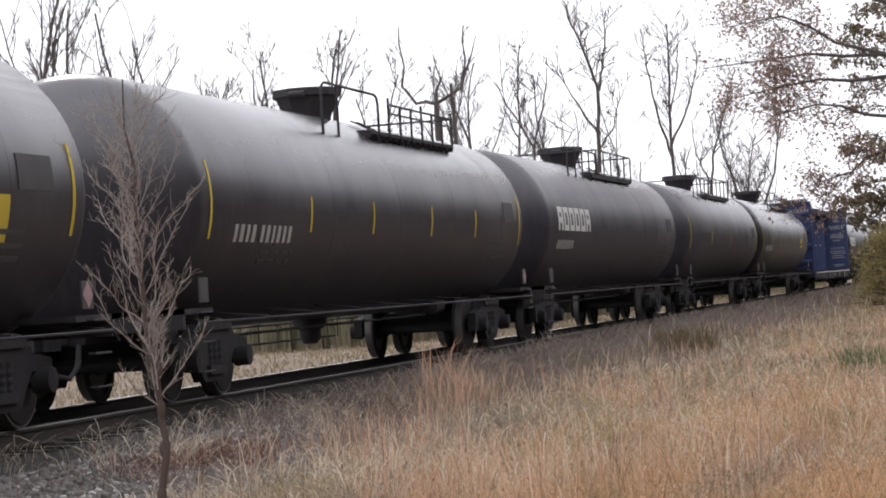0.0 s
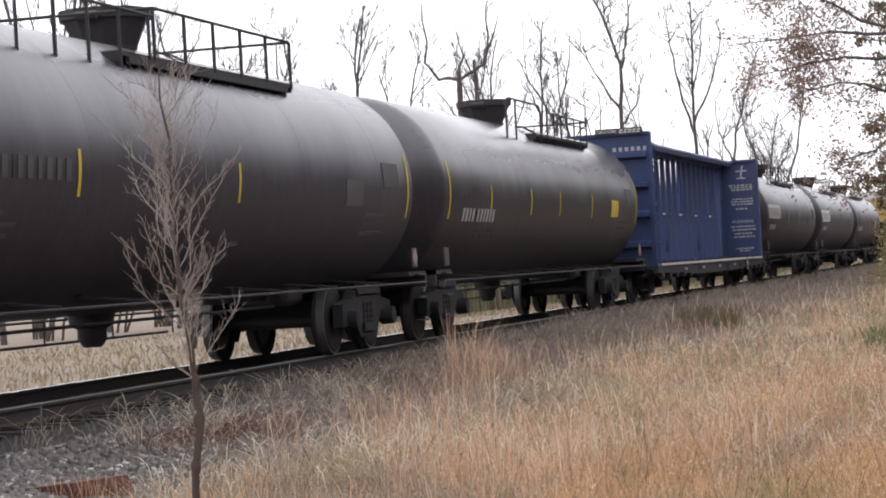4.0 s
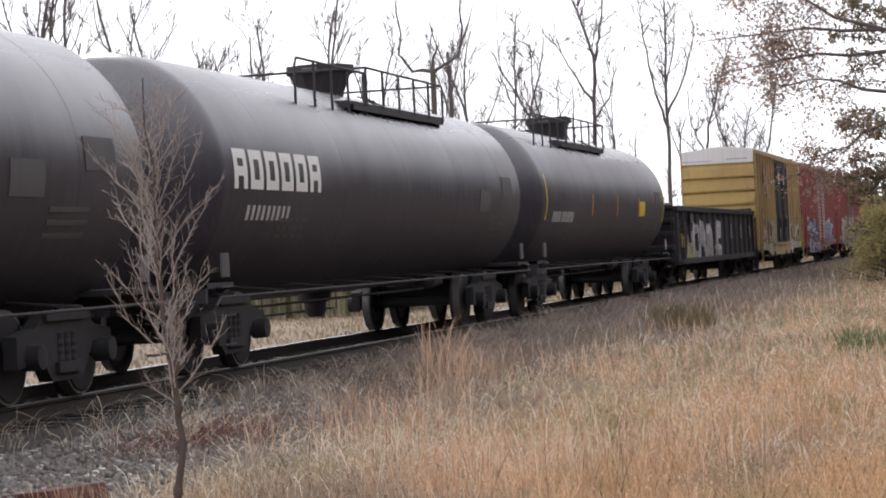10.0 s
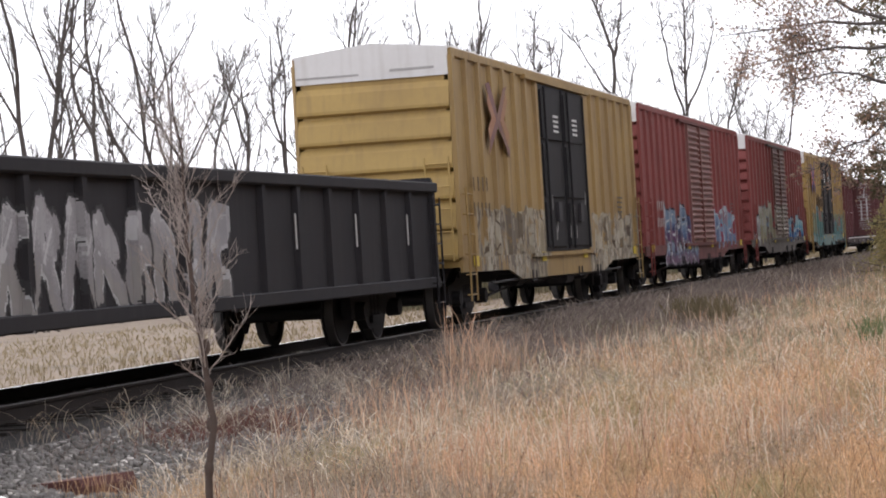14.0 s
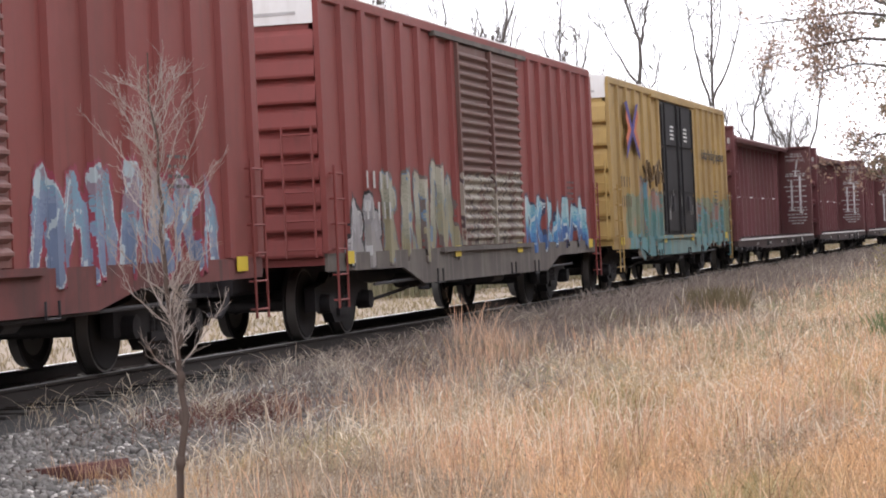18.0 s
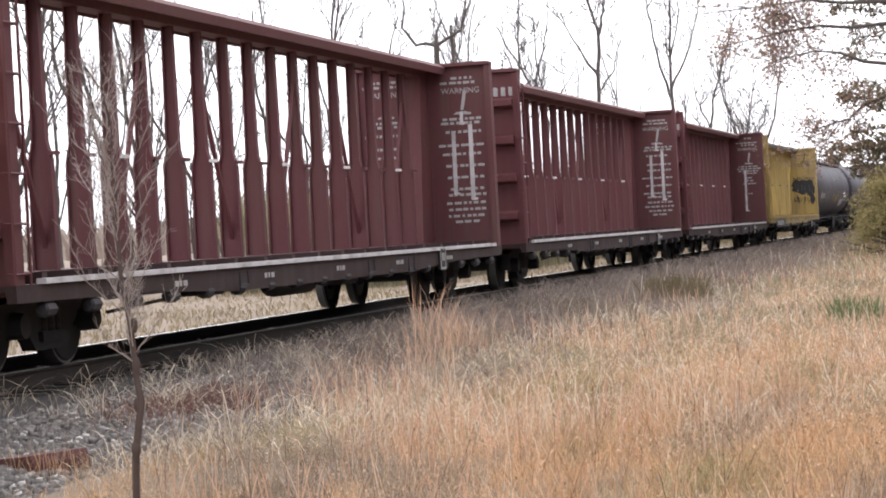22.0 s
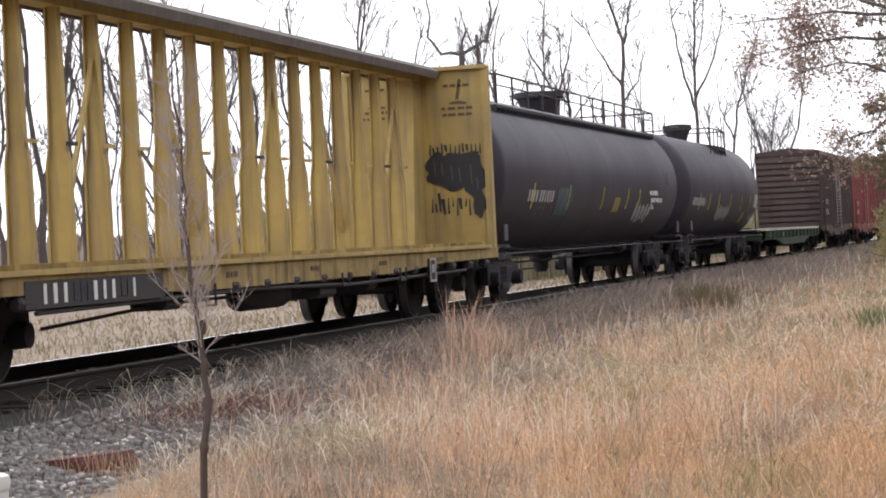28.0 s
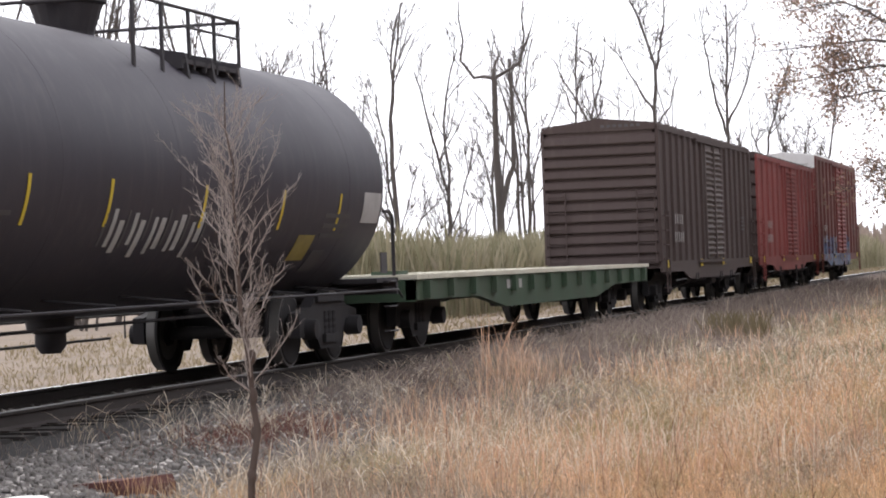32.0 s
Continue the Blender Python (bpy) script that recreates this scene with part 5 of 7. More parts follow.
def gondola(length, paint, side_paint, label):
    car = thing("gondola_car", label, "gondola", "cars of the freight train")
    running_gear(car, length, 1.9, (0.62, 1.0), 0.3)
    W, b, top = 1.26, 0.72, 2.09
    part("floor", Shape().box(0.03, length - 0.03, -W + 0.06, W - 0.06, b + 0.3, b + 0.38), paint, car)
    for y, o in ((-W, -1), (W, 1)):
        side = part("side", Shape().box(0, length, min(y, y - o * 0.05), max(y, y - o * 0.05), b, top), side_paint, car)
        part("top_chord", Shape().box(-0.02, length + 0.02, min(y - o * 0.1, y + o * 0.1), max(y - o * 0.1, y + o * 0.1), top - 0.02, top + 0.13, 0.02), paint, side)
        part("bottom_chord", Shape().box(0, length, min(y, y + o * 0.08), max(y, y + o * 0.08), b - 0.04, b + 0.12, 0.015), paint, side)
        for i in range(15):
            x = 0.1 + (length - 0.2) * i / 14
            part("side_stake", Shape().prism([(x - 0.09, y), (x - 0.06, y + o * 0.07), (x + 0.06, y + o * 0.07), (x + 0.09, y)], b + 0.1, top - 0.02, "z"), side_paint, side)
    for x, o in ((0, -1), (length, 1)):
        e = part("end_wall", Shape().box(min(x, x + o * 0.05), max(x, x + o * 0.05), -W, W, b + 0.1, top + 0.1), paint, car)
        for i in range(4):
            z = b + 0.4 + i * 0.36
            part("end_rib", Shape().prism([(x + o * 0.05, z - 0.1), (x + o * 0.15, z - 0.04), (x + o * 0.15, z + 0.04), (x + o * 0.05, z + 0.1)], -W, W, "y"), paint, e)
        grab(car, x + o * 0.2, -W + 0.05, b + 0.1, top - 0.1, paint, 0.38, "y", 5)
        grab(car, 0.1 if x == 0 else length - 0.5, -W - 0.15, b - 0.25, top - 0.2, paint, 0.38, rungs=6)
    part("yellow_square", Shape().box(0.42, 0.85, -W - 0.125, -W - 0.118, b + 0.42, b + 0.75), YELLOW_MARK, car, "yellow reflective square")
    part("data_panel", Shape().box(2.4, 2.9, -W - 0.125, -W - 0.118, b + 1.05, b + 1.3), FAINT_PAINT, car, "pale stencilled panel")
    for i in range(6):
        bars(car, 2.3, -W - 0.122, b + 0.8 - i * 0.07, (0.3, 0.2, 0.15), 0.035, GREY_PAINT, 0.05)
    for i in (9, 11, 13):
        part("reflector_strip", Shape().box(length * i / 14.5, length * i / 14.5 + 0.06, -W - 0.125, -W - 0.118, b + 0.6, b + 1.02), GREY_PAINT, car)
    spray_piece(car, "lime", 2.3, 3.3, b + 0.1, 1.5, [(0.1 + (length - 0.2) * i / 14, 0.06, 0.03, 0.07) for i in range(15)], -W, 33, 0.4)
    spray_piece(car, "silver", 3.4, 9.6, b + 0.1, 1.8, [(0.1 + (length - 0.2) * i / 14, 0.06, 0.03, 0.07) for i in range(15)], -W, 31, 0.4)
    shift_body(car, -0.24)
    return car


def flat_car(length, label):
    car = thing("flat_car", label, "flat car", "cars of the freight train")
    running_gear(car, length, 1.8, (0.62, 0.9), 0.3)
    for y, o in ((-1.5, -1), (1.5, 1)):
        part("side_sill", Shape().prism([(0, 1.0), (0, 0.72), (length * 0.2, 0.7), (length * 0.3, 0.5), (length * 0.7, 0.5), (length * 0.8, 0.7), (length, 0.72), (length, 1.0)], min(y, y - o * 0.12), max(y, y - o * 0.12), "y"), GREEN_FLAT, car)
        for i in range(14):
            x = 0.6 + (length - 1.2) * i / 13
            part("stake_pocket", Shape().box(x - 0.09, x + 0.09, min(y, y + o * 0.09), max(y, y + o * 0.09), 0.74, 0.98), GREEN_FLAT, car)
    n = 62
    for i in range(n):
        x0 = length * i / n
        part("deck_plank", Shape().box(x0 + 0.006, x0 + length / n - 0.006, -1.55, 1.55, 1.0, 1.06 + 0.004 * (i % 3)), DECK_WOOD, car)
    part("end_sill", Shape().box(0, 0.12, -1.5, 1.5, 0.7, 1.0), GREEN_FLAT, car)
    part("end_sill", Shape().box(length - 0.12, length, -1.5, 1.5, 0.7, 1.0), GREEN_FLAT, car)
    s = Shape().tube([(0.1, -1.2, 0.75), (0.1, -1.2, 1.78), (0.06, -1.2, 1.88), (-0.06, -1.2, 1.93), (-0.3, -1.2, 1.92)], 0.026, 8)
    part("brake_staff", s, STEEL_DARK, car, "bent black brake staff", smooth=True)
    part("deck_winch", Shape().box(1.4, 1.9, -0.9, -0.5, 1.06, 1.12), GREEN_FLAT, car)
    bars(car, length * 0.3, -1.505, 0.85, (0.2, 0.2, 0.2, 0.2), 0.14, GREY_PAINT, 0.08, "stencil_digit")
    return car


# ---- ground, track ----
def ground_z(x, y):
    lump = 0.05 * noise.noise(Vector((x * 0.15, y * 0.15, 0.0))) + 0.02 * noise.noise(Vector((x * 0.9, y * 0.9, 3.0)))
    return -0.52 + lump


def build_ground():
    xs = [-900, -400, -150, -60, -20] + [0.5 * i for i in range(0, 200)] + [100 + 4 * i for i in range(0, 60)] + [350, 450, 700, 1100, 1800, 3000]
    ys = [-1500, -600, -200, -60, -20, -8] + [-4 + 0.5 * i for i in range(0, 76)] + [36, 42, 55, 80, 130, 260, 600, 1500]
    s = Shape()
    s.v = [(x, y, ground_z(x, y)) for x in xs for y in ys]
    n = len(ys)
    s.f = [(i * n + j, (i + 1) * n + j, (i + 1) * n + j + 1, i * n + j + 1) for i in range(len(xs) - 1) for j in range(n - 1)]
    solid("ground", s, SOIL, "dry tan soil of a rough field", "ground", "structure", smooth=True)


def build_track():
    bed = Shape()
    prof = [(-4.2, -0.62), (-3.3, -0.45), (-1.75, -0.24), (-1.4, -0.2), (1.4, -0.2), (1.75, -0.24), (3.3, -0.45), (4.0, -0.62)]
    xs = [-60, 0] + [10 + 0.4 * i for i in range(150)] + [72 + 6 * i for i in range(40)] + [330, 600]
    for x in xs:
        for k, (y, z) in enumerate(prof):
            j = 0.035 * noise.noise(Vector((x * 1.3, y * 1.7, 5.0)))
            bed.v.append((x, TRACK_Y + y, z + j))
    n = len(prof)
    bed.f = [(i * n + j, (i + 1) * n + j, (i + 1) * n + j + 1, i * n + j + 1) for i in range(len(xs) - 1) for j in range(n - 1)]
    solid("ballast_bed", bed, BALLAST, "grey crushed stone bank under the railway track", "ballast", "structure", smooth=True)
    for side in (-1, 1):
        y = TRACK_Y + side * 0.755
        rail = thing("rail", "steel running rail with a bright worn head" if side > 0 else "steel running rail with a dull head", "rail", "running rails", kind="structure")
        web = Shape().prism([(y - 0.07, -0.172), (y + 0.07, -0.172), (y + 0.065, -0.158), (y + 0.012, -0.14), (y + 0.009, -0.045), (y + 0.034, -0.035), (y + 0.036, -0.008), (y - 0.036, -0.008), (y - 0.034, -0.035), (y - 0.009, -0.045), (y - 0.012, -0.14), (y - 0.065, -0.158)], -60, 600, "x")
        part("rail_web", web, RAIL_RUST, rail)
        part("rail_head", Shape().prism([(y - 0.034, -0.008), (y + 0.034, -0.008), (y + 0.03, 0.0), (y - 0.03, 0.0)], -60, 600, "x"), RAIL_HEAD if side > 0 else RAIL_DULL, rail, "polished rail head" if side > 0 else "dull brown-grey rail head")
    tie = Shape().box(-0.115, 0.115, -1.3, 1.3, -0.34, -0.172, 0.0).mesh("tie", OLD_TIE)
    plate = Shape().box(-0.1, 0.1, -0.17, 0.17, -0.172, -0.16).mesh("tie_plate", RAIL_RUST)
    ties = thing("ties", "row of creosoted wooden railway ties half buried in ballast", "railway ties", kind="structure", at=(0, TRACK_Y, 0))
    rnd = random.Random(4)
    for i in range(230):
        x = 14 + 0.52 * i
        t = part("tie", tie, None, ties, at=(x + rnd.uniform(-0.03, 0.03), rnd.uniform(-0.04, 0.04), rnd.uniform(-0.008, 0.0)), turn=(0, 0, rnd.uniform(-0.02, 0.02)))
        if i < 90:
            for y in (-0.755, 0.755):
                part("tie_plate", plate, None, t, at=(0, y, 0.004))


def fast_mesh(name, verts, quads, mat, label, category, kind="stuff"):
    """A large mesh from numpy arrays of corners and four-cornered faces."""
    me = bpy.data.meshes.new(name)
    me.vertices.add(len(verts))
    me.vertices.foreach_set("co", np.ascontiguousarray(verts, np.float32).ravel())
    k = quads.shape[1]
    me.loops.add(quads.size)
    me.loops.foreach_set("vertex_index", quads.astype(np.int32).ravel())
    me.polygons.add(len(quads))
    me.polygons.foreach_set("loop_start", np.arange(0, quads.size, k, dtype=np.int32))
    me.update(calc_edges=True)
    me.validate()
    me.materials.append(mat)
    return tagged(new(name, me), label, category, kind=kind)


def blades(name, x, y, z, h, w, lean, mat, label, category, seed, head=1.0):
    """Grass blades or stalks: four levels each, bent over at the top; head widens the ear."""
    rng = np.random.default_rng(seed)
    n = len(x)
    a, f = rng.uniform(0, 2 * np.pi, n), rng.uniform(0, 2 * np.pi, n)
    bend = lean * h * rng.uniform(0.3, 1.3, n)
    lv = np.array([0.0, 0.45, 0.8, 1.0])
    wd = np.array([1.0, 0.85, 0.75 * head, 0.12])
    verts = np.empty((n, 4, 2, 3))
    for i in range(4):
        cx = x + np.cos(a) * bend * lv[i] ** 2.2
        cy = y + np.sin(a) * bend * lv[i] ** 2.2
        cz = z + h * (lv[i] - 0.18 * lean * lv[i] ** 3)
        for s in (0, 1):
            k = (s - 0.5) * w * wd[i]
            verts[:, i, s, 0], verts[:, i, s, 1], verts[:, i, s, 2] = cx + np.cos(f) * k, cy + np.sin(f) * k, cz
    base = (np.arange(n) * 8)[:, None, None]
    q = np.array([[2 * i, 2 * i + 1, 2 * i + 3, 2 * i + 2] for i in range(3)])[None]
    return fast_mesh(name, verts.reshape(-1, 3), (base + q).reshape(-1, 4), mat, label, category)


def flecks(name, x, y, z, size, mat, label, category, seed):
    """Small leaning leaf-shaped quads."""
    rng = np.random.default_rng(seed)
    n = len(x)
    c = np.stack([x, y, z], -1)
    u = rng.normal(0, 1, (n, 3)) + np.array([0, 0, 0.8])
    u /= np.linalg.norm(u, axis=1)[:, None]
    v = np.cross(u, rng.normal(0, 1, (n, 3)))
    v /= np.linalg.norm(v, axis=1)[:, None]
    k = size[:, None]
    verts = np.stack([c - u * k, c - v * k * 0.4, c + u * k, c + v * k * 0.4], 1)
    return fast_mesh(name, verts.reshape(-1, 3), np.arange(n * 4).reshape(-1, 4), mat, label, category)


def fan(n, seed, d0, d1, power, t0, t1):
    """Random places in the camera's wedge of the field: distance d0 to d1, bearing t0 to t1 degrees from the track."""
    rng = np.random.default_rng(seed)
    d = d0 * (d1 / d0) ** (rng.uniform(0, 1, n) ** power)
    t = np.radians(rng.uniform(t0, t1, n))
    return d * np.cos(t), d * np.sin(t), rng


def z_of(x, y):
    bank = np.interp(np.abs(y - TRACK_Y), [1.4, 1.75, 3.3, 4.2, 5.0], [0.3, 0.26, 0.06, 0.0, 0.0])
    return -0.54 + bank + 0.04 * np.sin(x * 0.31 + 1.2) * np.cos(y * 0.43)


def patchy(x, y, s=1.0):
    return 0.5 + 0.25 * (np.sin(x * 0.7 * s + 2.1 * np.sin(y * 0.5 * s)) + np.sin(y * 0.9 * s + 1.7 * np.sin(x * 0.37 * s)))


def build_grass():
    # tall dry field grass between the camera and the track, in tufts
    for k, (n, each, d0, d1, w, hh) in enumerate(((10500, 18, 6.5, 34, 0.9, 0.46), (7600, 13, 14, 66, 1.0, 0.48), (6500, 8, 48, 260, 1.1, 0.58))):
        x, y, rng = fan(n, 11 + k, d0, d1, 0.8, -2, 25)
        edge = TRACK_Y - 2.0 - 1.5 * np.clip((x - 24) / 12, 0, 1) * np.clip((150 - x) / 60, 0, 1) + 0.3 * np.sin(x * 0.6) + 0.2 * np.sin(x * 1.9) - np.clip((32 - x) * 0.14, 0, 2.7)
        edge = edge - np.abs(rng.normal(0, 0.5, n))
        near_edge = np.clip((edge - y) * 0.3 + 0.12, 0.12, 1)
        keep = (y < edge) & (y > -6) & (rng.uniform(0, 1, n) < 0.15 + 0.85 * patchy(x, y, 1.7))
        tall = rng.uniform(0.5, 1.2, n) * (0.5 + 0.4 * patchy(x, y, 1.3) + 0.35 * patchy(x * 0.3, y, 3.1)) * near_edge
        r = 0.03 + 0.0022 * x
        x, y, tall, r = (np.repeat(q[keep], each) for q in (x, y, tall, r))
        m = len(x)
        x, y = x + r * rng.normal(0, 1, m), y + r * rng.normal(0, 1, m)
        blades("dry_grass", x, y, z_of(x, y), 0.72 * hh * tall * rng.uniform(0.3, 1.15, m), w * (0.0019 + 0.0002 * x) * rng.uniform(0.6, 1.5, m), 0.4, GRASS, "tall tan dry grass covering the field", "grass", 21 + k, 1.6)
    # the rest of the field, thinner
    rng = np.random.default_rng(25)
    x, y = rng.uniform(-70, 160, 26000), rng.uniform(-16, 7.5, 26000)
    keep = (x < -5) | (y < -5)
    x, y = x[keep], y[keep]
    blades("dry_grass", x, y, z_of(x, y), rng.uniform(0.2, 0.55, len(x)), rng.uniform(0.015, 0.05, len(x)), 0.6, GRASS, "tall tan dry grass covering the field", "grass", 24, 1.4)
    # fine short undergrass
    x, y, rng = fan(56000, 29, 8, 52, 0.95, -2, 26)
    edge = TRACK_Y - 1.7 - np.clip((32 - x) * 0.13, 0, 2.4) - np.abs(rng.normal(0, 0.35, len(x)))
    keep = (y < edge) & (y > -4)
    x, y = x[keep], y[keep]
    blades("under_grass", x, y, z_of(x, y), rng.uniform(0.08, 0.32, len(x)), (0.0018 + 0.00012 * x) * rng.uniform(0.7, 1.4, len(x)), 0.6, GRASS, "short matted dry grass between the tufts", "grass", 39, 1.0)
    # loose seed heads and leaf tips over the tufts
    x, y, rng = fan(170000, 28, 9, 110, 0.8, -1, 23)
    edge = TRACK_Y - 2.1 - 1.5 * np.clip((x - 24) / 12, 0, 1) * np.clip((150 - x) / 60, 0, 1) - np.clip((32 - x) * 0.12, 0, 2.4)
    keep = (y < edge) & (patchy(x, y, 1.7) > 0.2)
    x, y, edge = x[keep], y[keep], edge[keep]
    z = z_of(x, y) + np.clip((edge - y) * 0.3 + 0.12, 0.12, 1) * (0.2 + 0.28 * patchy(x, y, 1.3)) * rng.uniform(0.4, 1.25, len(x))
    flecks("seed_heads", x, y, z, (0.0055 + 0.0003 * x) * rng.uniform(0.4, 1.5, len(x)), GRASS, "pale seed heads over the dry grass", "grass", 27)
    # low olive weeds in clumps
    x, y, rng = fan(1300, 26, 30, 120, 0.85, 0, 18)
    keep = (y < TRACK_Y - 2.6 - np.clip((32 - x) * 0.12, 0, 2.4)) & (patchy(x + 7, y, 0.8) > 0.5)
    x, y = np.repeat(x[keep], 22), np.repeat(y[keep], 22)
    m = len(x)
    r = 0.06 + 0.0045 * x
    x, y = x + r * rng.normal(0, 1, m), y + r * rng.normal(0, 1, m)
    blades("olive_weeds", x, y, z_of(x, y), rng.uniform(0.15, 0.5, m), (0.003 + 0.00018 * x) * rng.uniform(0.6, 1.5, m), 0.9, WEED_OLIVE, "low olive-brown weeds between the tufts", "weeds", 48, 1.8)
    # grey weed clumps scattered through the field
    x, y, rng = fan(3200, 50, 18, 80, 0.85, 0, 21)
    keep = (y < TRACK_Y - 2.2 - np.clip((32 - x) * 0.1, 0, 2.2)) & (y > TRACK_Y - 5.6) & (patchy(x + 3, y + 5, 1.1) > 0.5)
    x, y = np.repeat(x[keep], 16), np.repeat(y[keep], 16)
    m = len(x)
    r = 0.05 + 0.004 * x
    x, y = x + r * rng.normal(0, 1, m), y + r * rng.normal(0, 1, m)
    blades("weeds", x, y, z_of(x, y), rng.uniform(0.18, 0.52, m), (0.0018 + 0.00013 * x) * rng.uniform(0.6, 1.6, m), 0.8, GRASS_GREY, "grey-brown dead weeds among the grass", "weeds", 51, 2.0)
    # single taller stalks
    x, y, rng = fan(2600, 30, 14, 110, 0.8, 0, 22)
    keep = (y < TRACK_Y - 2.9 - np.clip((30 - x) * 0.12, 0, 2)) & (patchy(x, y, 2.0) > 0.45)
    x, y = x[keep], y[keep]
    blades("dry_grass", x, y, z_of(x, y), rng.uniform(0.4, 0.8, len(x)), (0.0014 + 0.0001 * x) * rng.uniform(0.8, 1.3, len(x)), 0.25, SEED, "taller pale seed stalks standing over the grass", "grass", 38, 2.8)
    x, y, rng = fan(16000, 31, 9, 120, 0.8, 0, 20)
    keep = (y < TRACK_Y - 3.4) & (patchy(x, y, 0.9) > 0.55) & (x > 12)
    x, y = x[keep], y[keep]
    blades("bluestem_grass", x, y, z_of(x, y), rng.uniform(0.3, 0.62, len(x)), (0.0028 + 0.0002 * x) * rng.uniform(0.7, 1.4, len(x)), 0.25, GRASS_RED, "reddish bluestem grass in patches", "grass", 32, 1.2)
    # dark dead stalks standing singly in the field
    x, y, rng = fan(620, 71, 10, 60, 0.8, 0, 20)
    keep = (y < TRACK_Y - 4.0) & (x > 9)
    x, y = x[keep], y[keep]
    blades("dead_stalks", x, y, z_of(x, y), rng.uniform(0.35, 0.75, len(x)), (0.002 + 0.00012 * x) * rng.uniform(0.8, 1.3, len(x)), 0.35, BRAMBLE, "thin dark red-brown dead stalks in the grass", "weeds", 72, 1.0)
    # grey weeds along the foot of the ballast
    x, y, rng = fan(60000, 33, 17, 170, 0.85, 3, 26)
    off = TRACK_Y - 1.6 - np.abs(rng.normal(0, 1.8, len(x)))
    y = off
    dens = np.clip((x - 19) / 13, 0.12, 1)
    keep = (rng.uniform(0, 1, len(x)) < dens) & (y > TRACK_Y - 4.6) & (patchy(x, y * 2, 2.2) > 0.3)
    x, y = x[keep], y[keep]
    zb = np.interp(TRACK_Y - y, [1.4, 1.75, 3.3, 4.2], [-0.22, -0.26, -0.46, -0.56])
    blades("weeds", x, y, zb, rng.uniform(0.12, 0.45, len(x)) * np.clip(0.6 + (x - 22) * 0.03, 0.6, 1.25), (0.0014 + 0.0001 * x) * rng.uniform(0.7, 1.6, len(x)), 0.8, GRASS_GREY, "grey dead weeds along the ballast", "weeds", 34, 2.0)
    # matted mauve-grey dead growth between the grass and the ballast
    x, y, rng = fan(15000, 61, 24, 170, 0.8, 2, 24)
    y = TRACK_Y - 1.7 - 2.6 * rng.uniform(0, 1, len(x)) ** 0.8
    keep = (patchy(x, y * 2, 1.6) > 0.16) & (rng.uniform(0, 1, len(x)) < np.clip((x - 22) / 14, 0.1, 1))
    x, y = np.repeat(x[keep], 7), np.repeat(y[keep], 7)
    m = len(x)
    r = 0.03 + 0.002 * x
    x, y = x + 2.5 * r * rng.normal(0, 1, m), y + r * rng.normal(0, 1, m)
    zb = np.interp(TRACK_Y - y, [1.4, 1.75, 3.3, 4.2], [-0.22, -0.26, -0.46, -0.56])
    blades("dead_weeds", x, y, zb, rng.uniform(0.08, 0.3, m) * (0.7 + 0.5 * patchy(x, y, 2.3)), (0.0022 + 0.00022 * x) * rng.uniform(0.6, 1.6, m), 0.7, WEED_MAUVE, "matted grey-mauve dead weeds beside the ballast", "weeds", 62, 1.8)
    # short pale curls and bent straws over the grass and the weeds
    x, y, rng = fan(62000, 64, 17, 95, 0.8, 0, 24)
    edge = TRACK_Y - 1.9 - np.clip((30 - x) * 0.12, 0, 2.2)
    keep = (y < edge) & (rng.uniform(0, 1, len(x)) < (0.2 + 0.8 * (patchy(x, y, 2.6) > 0.45)) * np.clip(1.25 - x / 60, 0.25, 1))
    x, y = x[keep], y[keep]
    lift = np.where(y < TRACK_Y - 4.0, rng.uniform(0.0, 0.26, len(x)), 0.0)
    blades("straw_curls", x, y, z_of(x, y) + lift, rng.uniform(0.08, 0.26, len(x)), (0.002 + 0.00017 * x) * rng.uniform(0.6, 1.7, len(x)), 1.3, STRAW, "short bent pale straws over the grass", "grass", 65, 1.7)
    # low green shoots between the straw
    x, y, rng = fan(3600, 66, 18, 90, 0.85, 0, 22)
    keep = (y < TRACK_Y - 3.4 - np.clip((30 - x) * 0.1, 0, 2)) & (patchy(x + 11, y + 4, 0.9) > 0.56)
    x, y = np.repeat(x[keep], 14), np.repeat(y[keep], 14)
    m = len(x)
    x, y = x + 0.12 * rng.normal(0, 1, m) * (1 + 0.03 * x), y + 0.1 * rng.normal(0, 1, m)
    blades("green_shoots", x, y, z_of(x, y), rng.uniform(0.12, 0.4, m), (0.002 + 0.0002 * x) * rng.uniform(0.6, 1.5, m), 0.8, WEED_SAGE, "sage green shoots among the straw", "weeds", 67, 1.8)
    # red-brown bramble on the shoulder of the ballast
    rng = np.random.default_rng(68)
    x, y = 21.4 + 1.1 * rng.normal(0, 1, 1500), 7.45 + 0.28 * rng.normal(0, 1, 1500)
    zb = np.interp(TRACK_Y - y, [1.4, 1.75, 3.3, 4.2], [-0.22, -0.26, -0.46, -0.56])
    blades("bramble", x, y, zb, rng.uniform(0.05, 0.22, 1500), 0.006 * rng.uniform(0.6, 1.6, 1500), 1.1, BRAMBLE, "low red-brown bramble on the ballast shoulder", "bramble", 69, 1.6)
    # curled weed stems on the shoulder of the ballast
    rng = np.random.default_rng(40)
    n = 150
    cx, cy = 18.5 + 26 * rng.uniform(0, 1, n), TRACK_Y - rng.uniform(1.45, 3.1, n)
    x, y = np.repeat(cx, 16) + rng.normal(0, 0.14, 16 * n), np.repeat(cy, 16) + rng.normal(0, 0.1, 16 * n)
    zb = np.interp(TRACK_Y - y, [1.4, 1.75, 3.3, 4.2], [-0.22, -0.26, -0.46, -0.56])
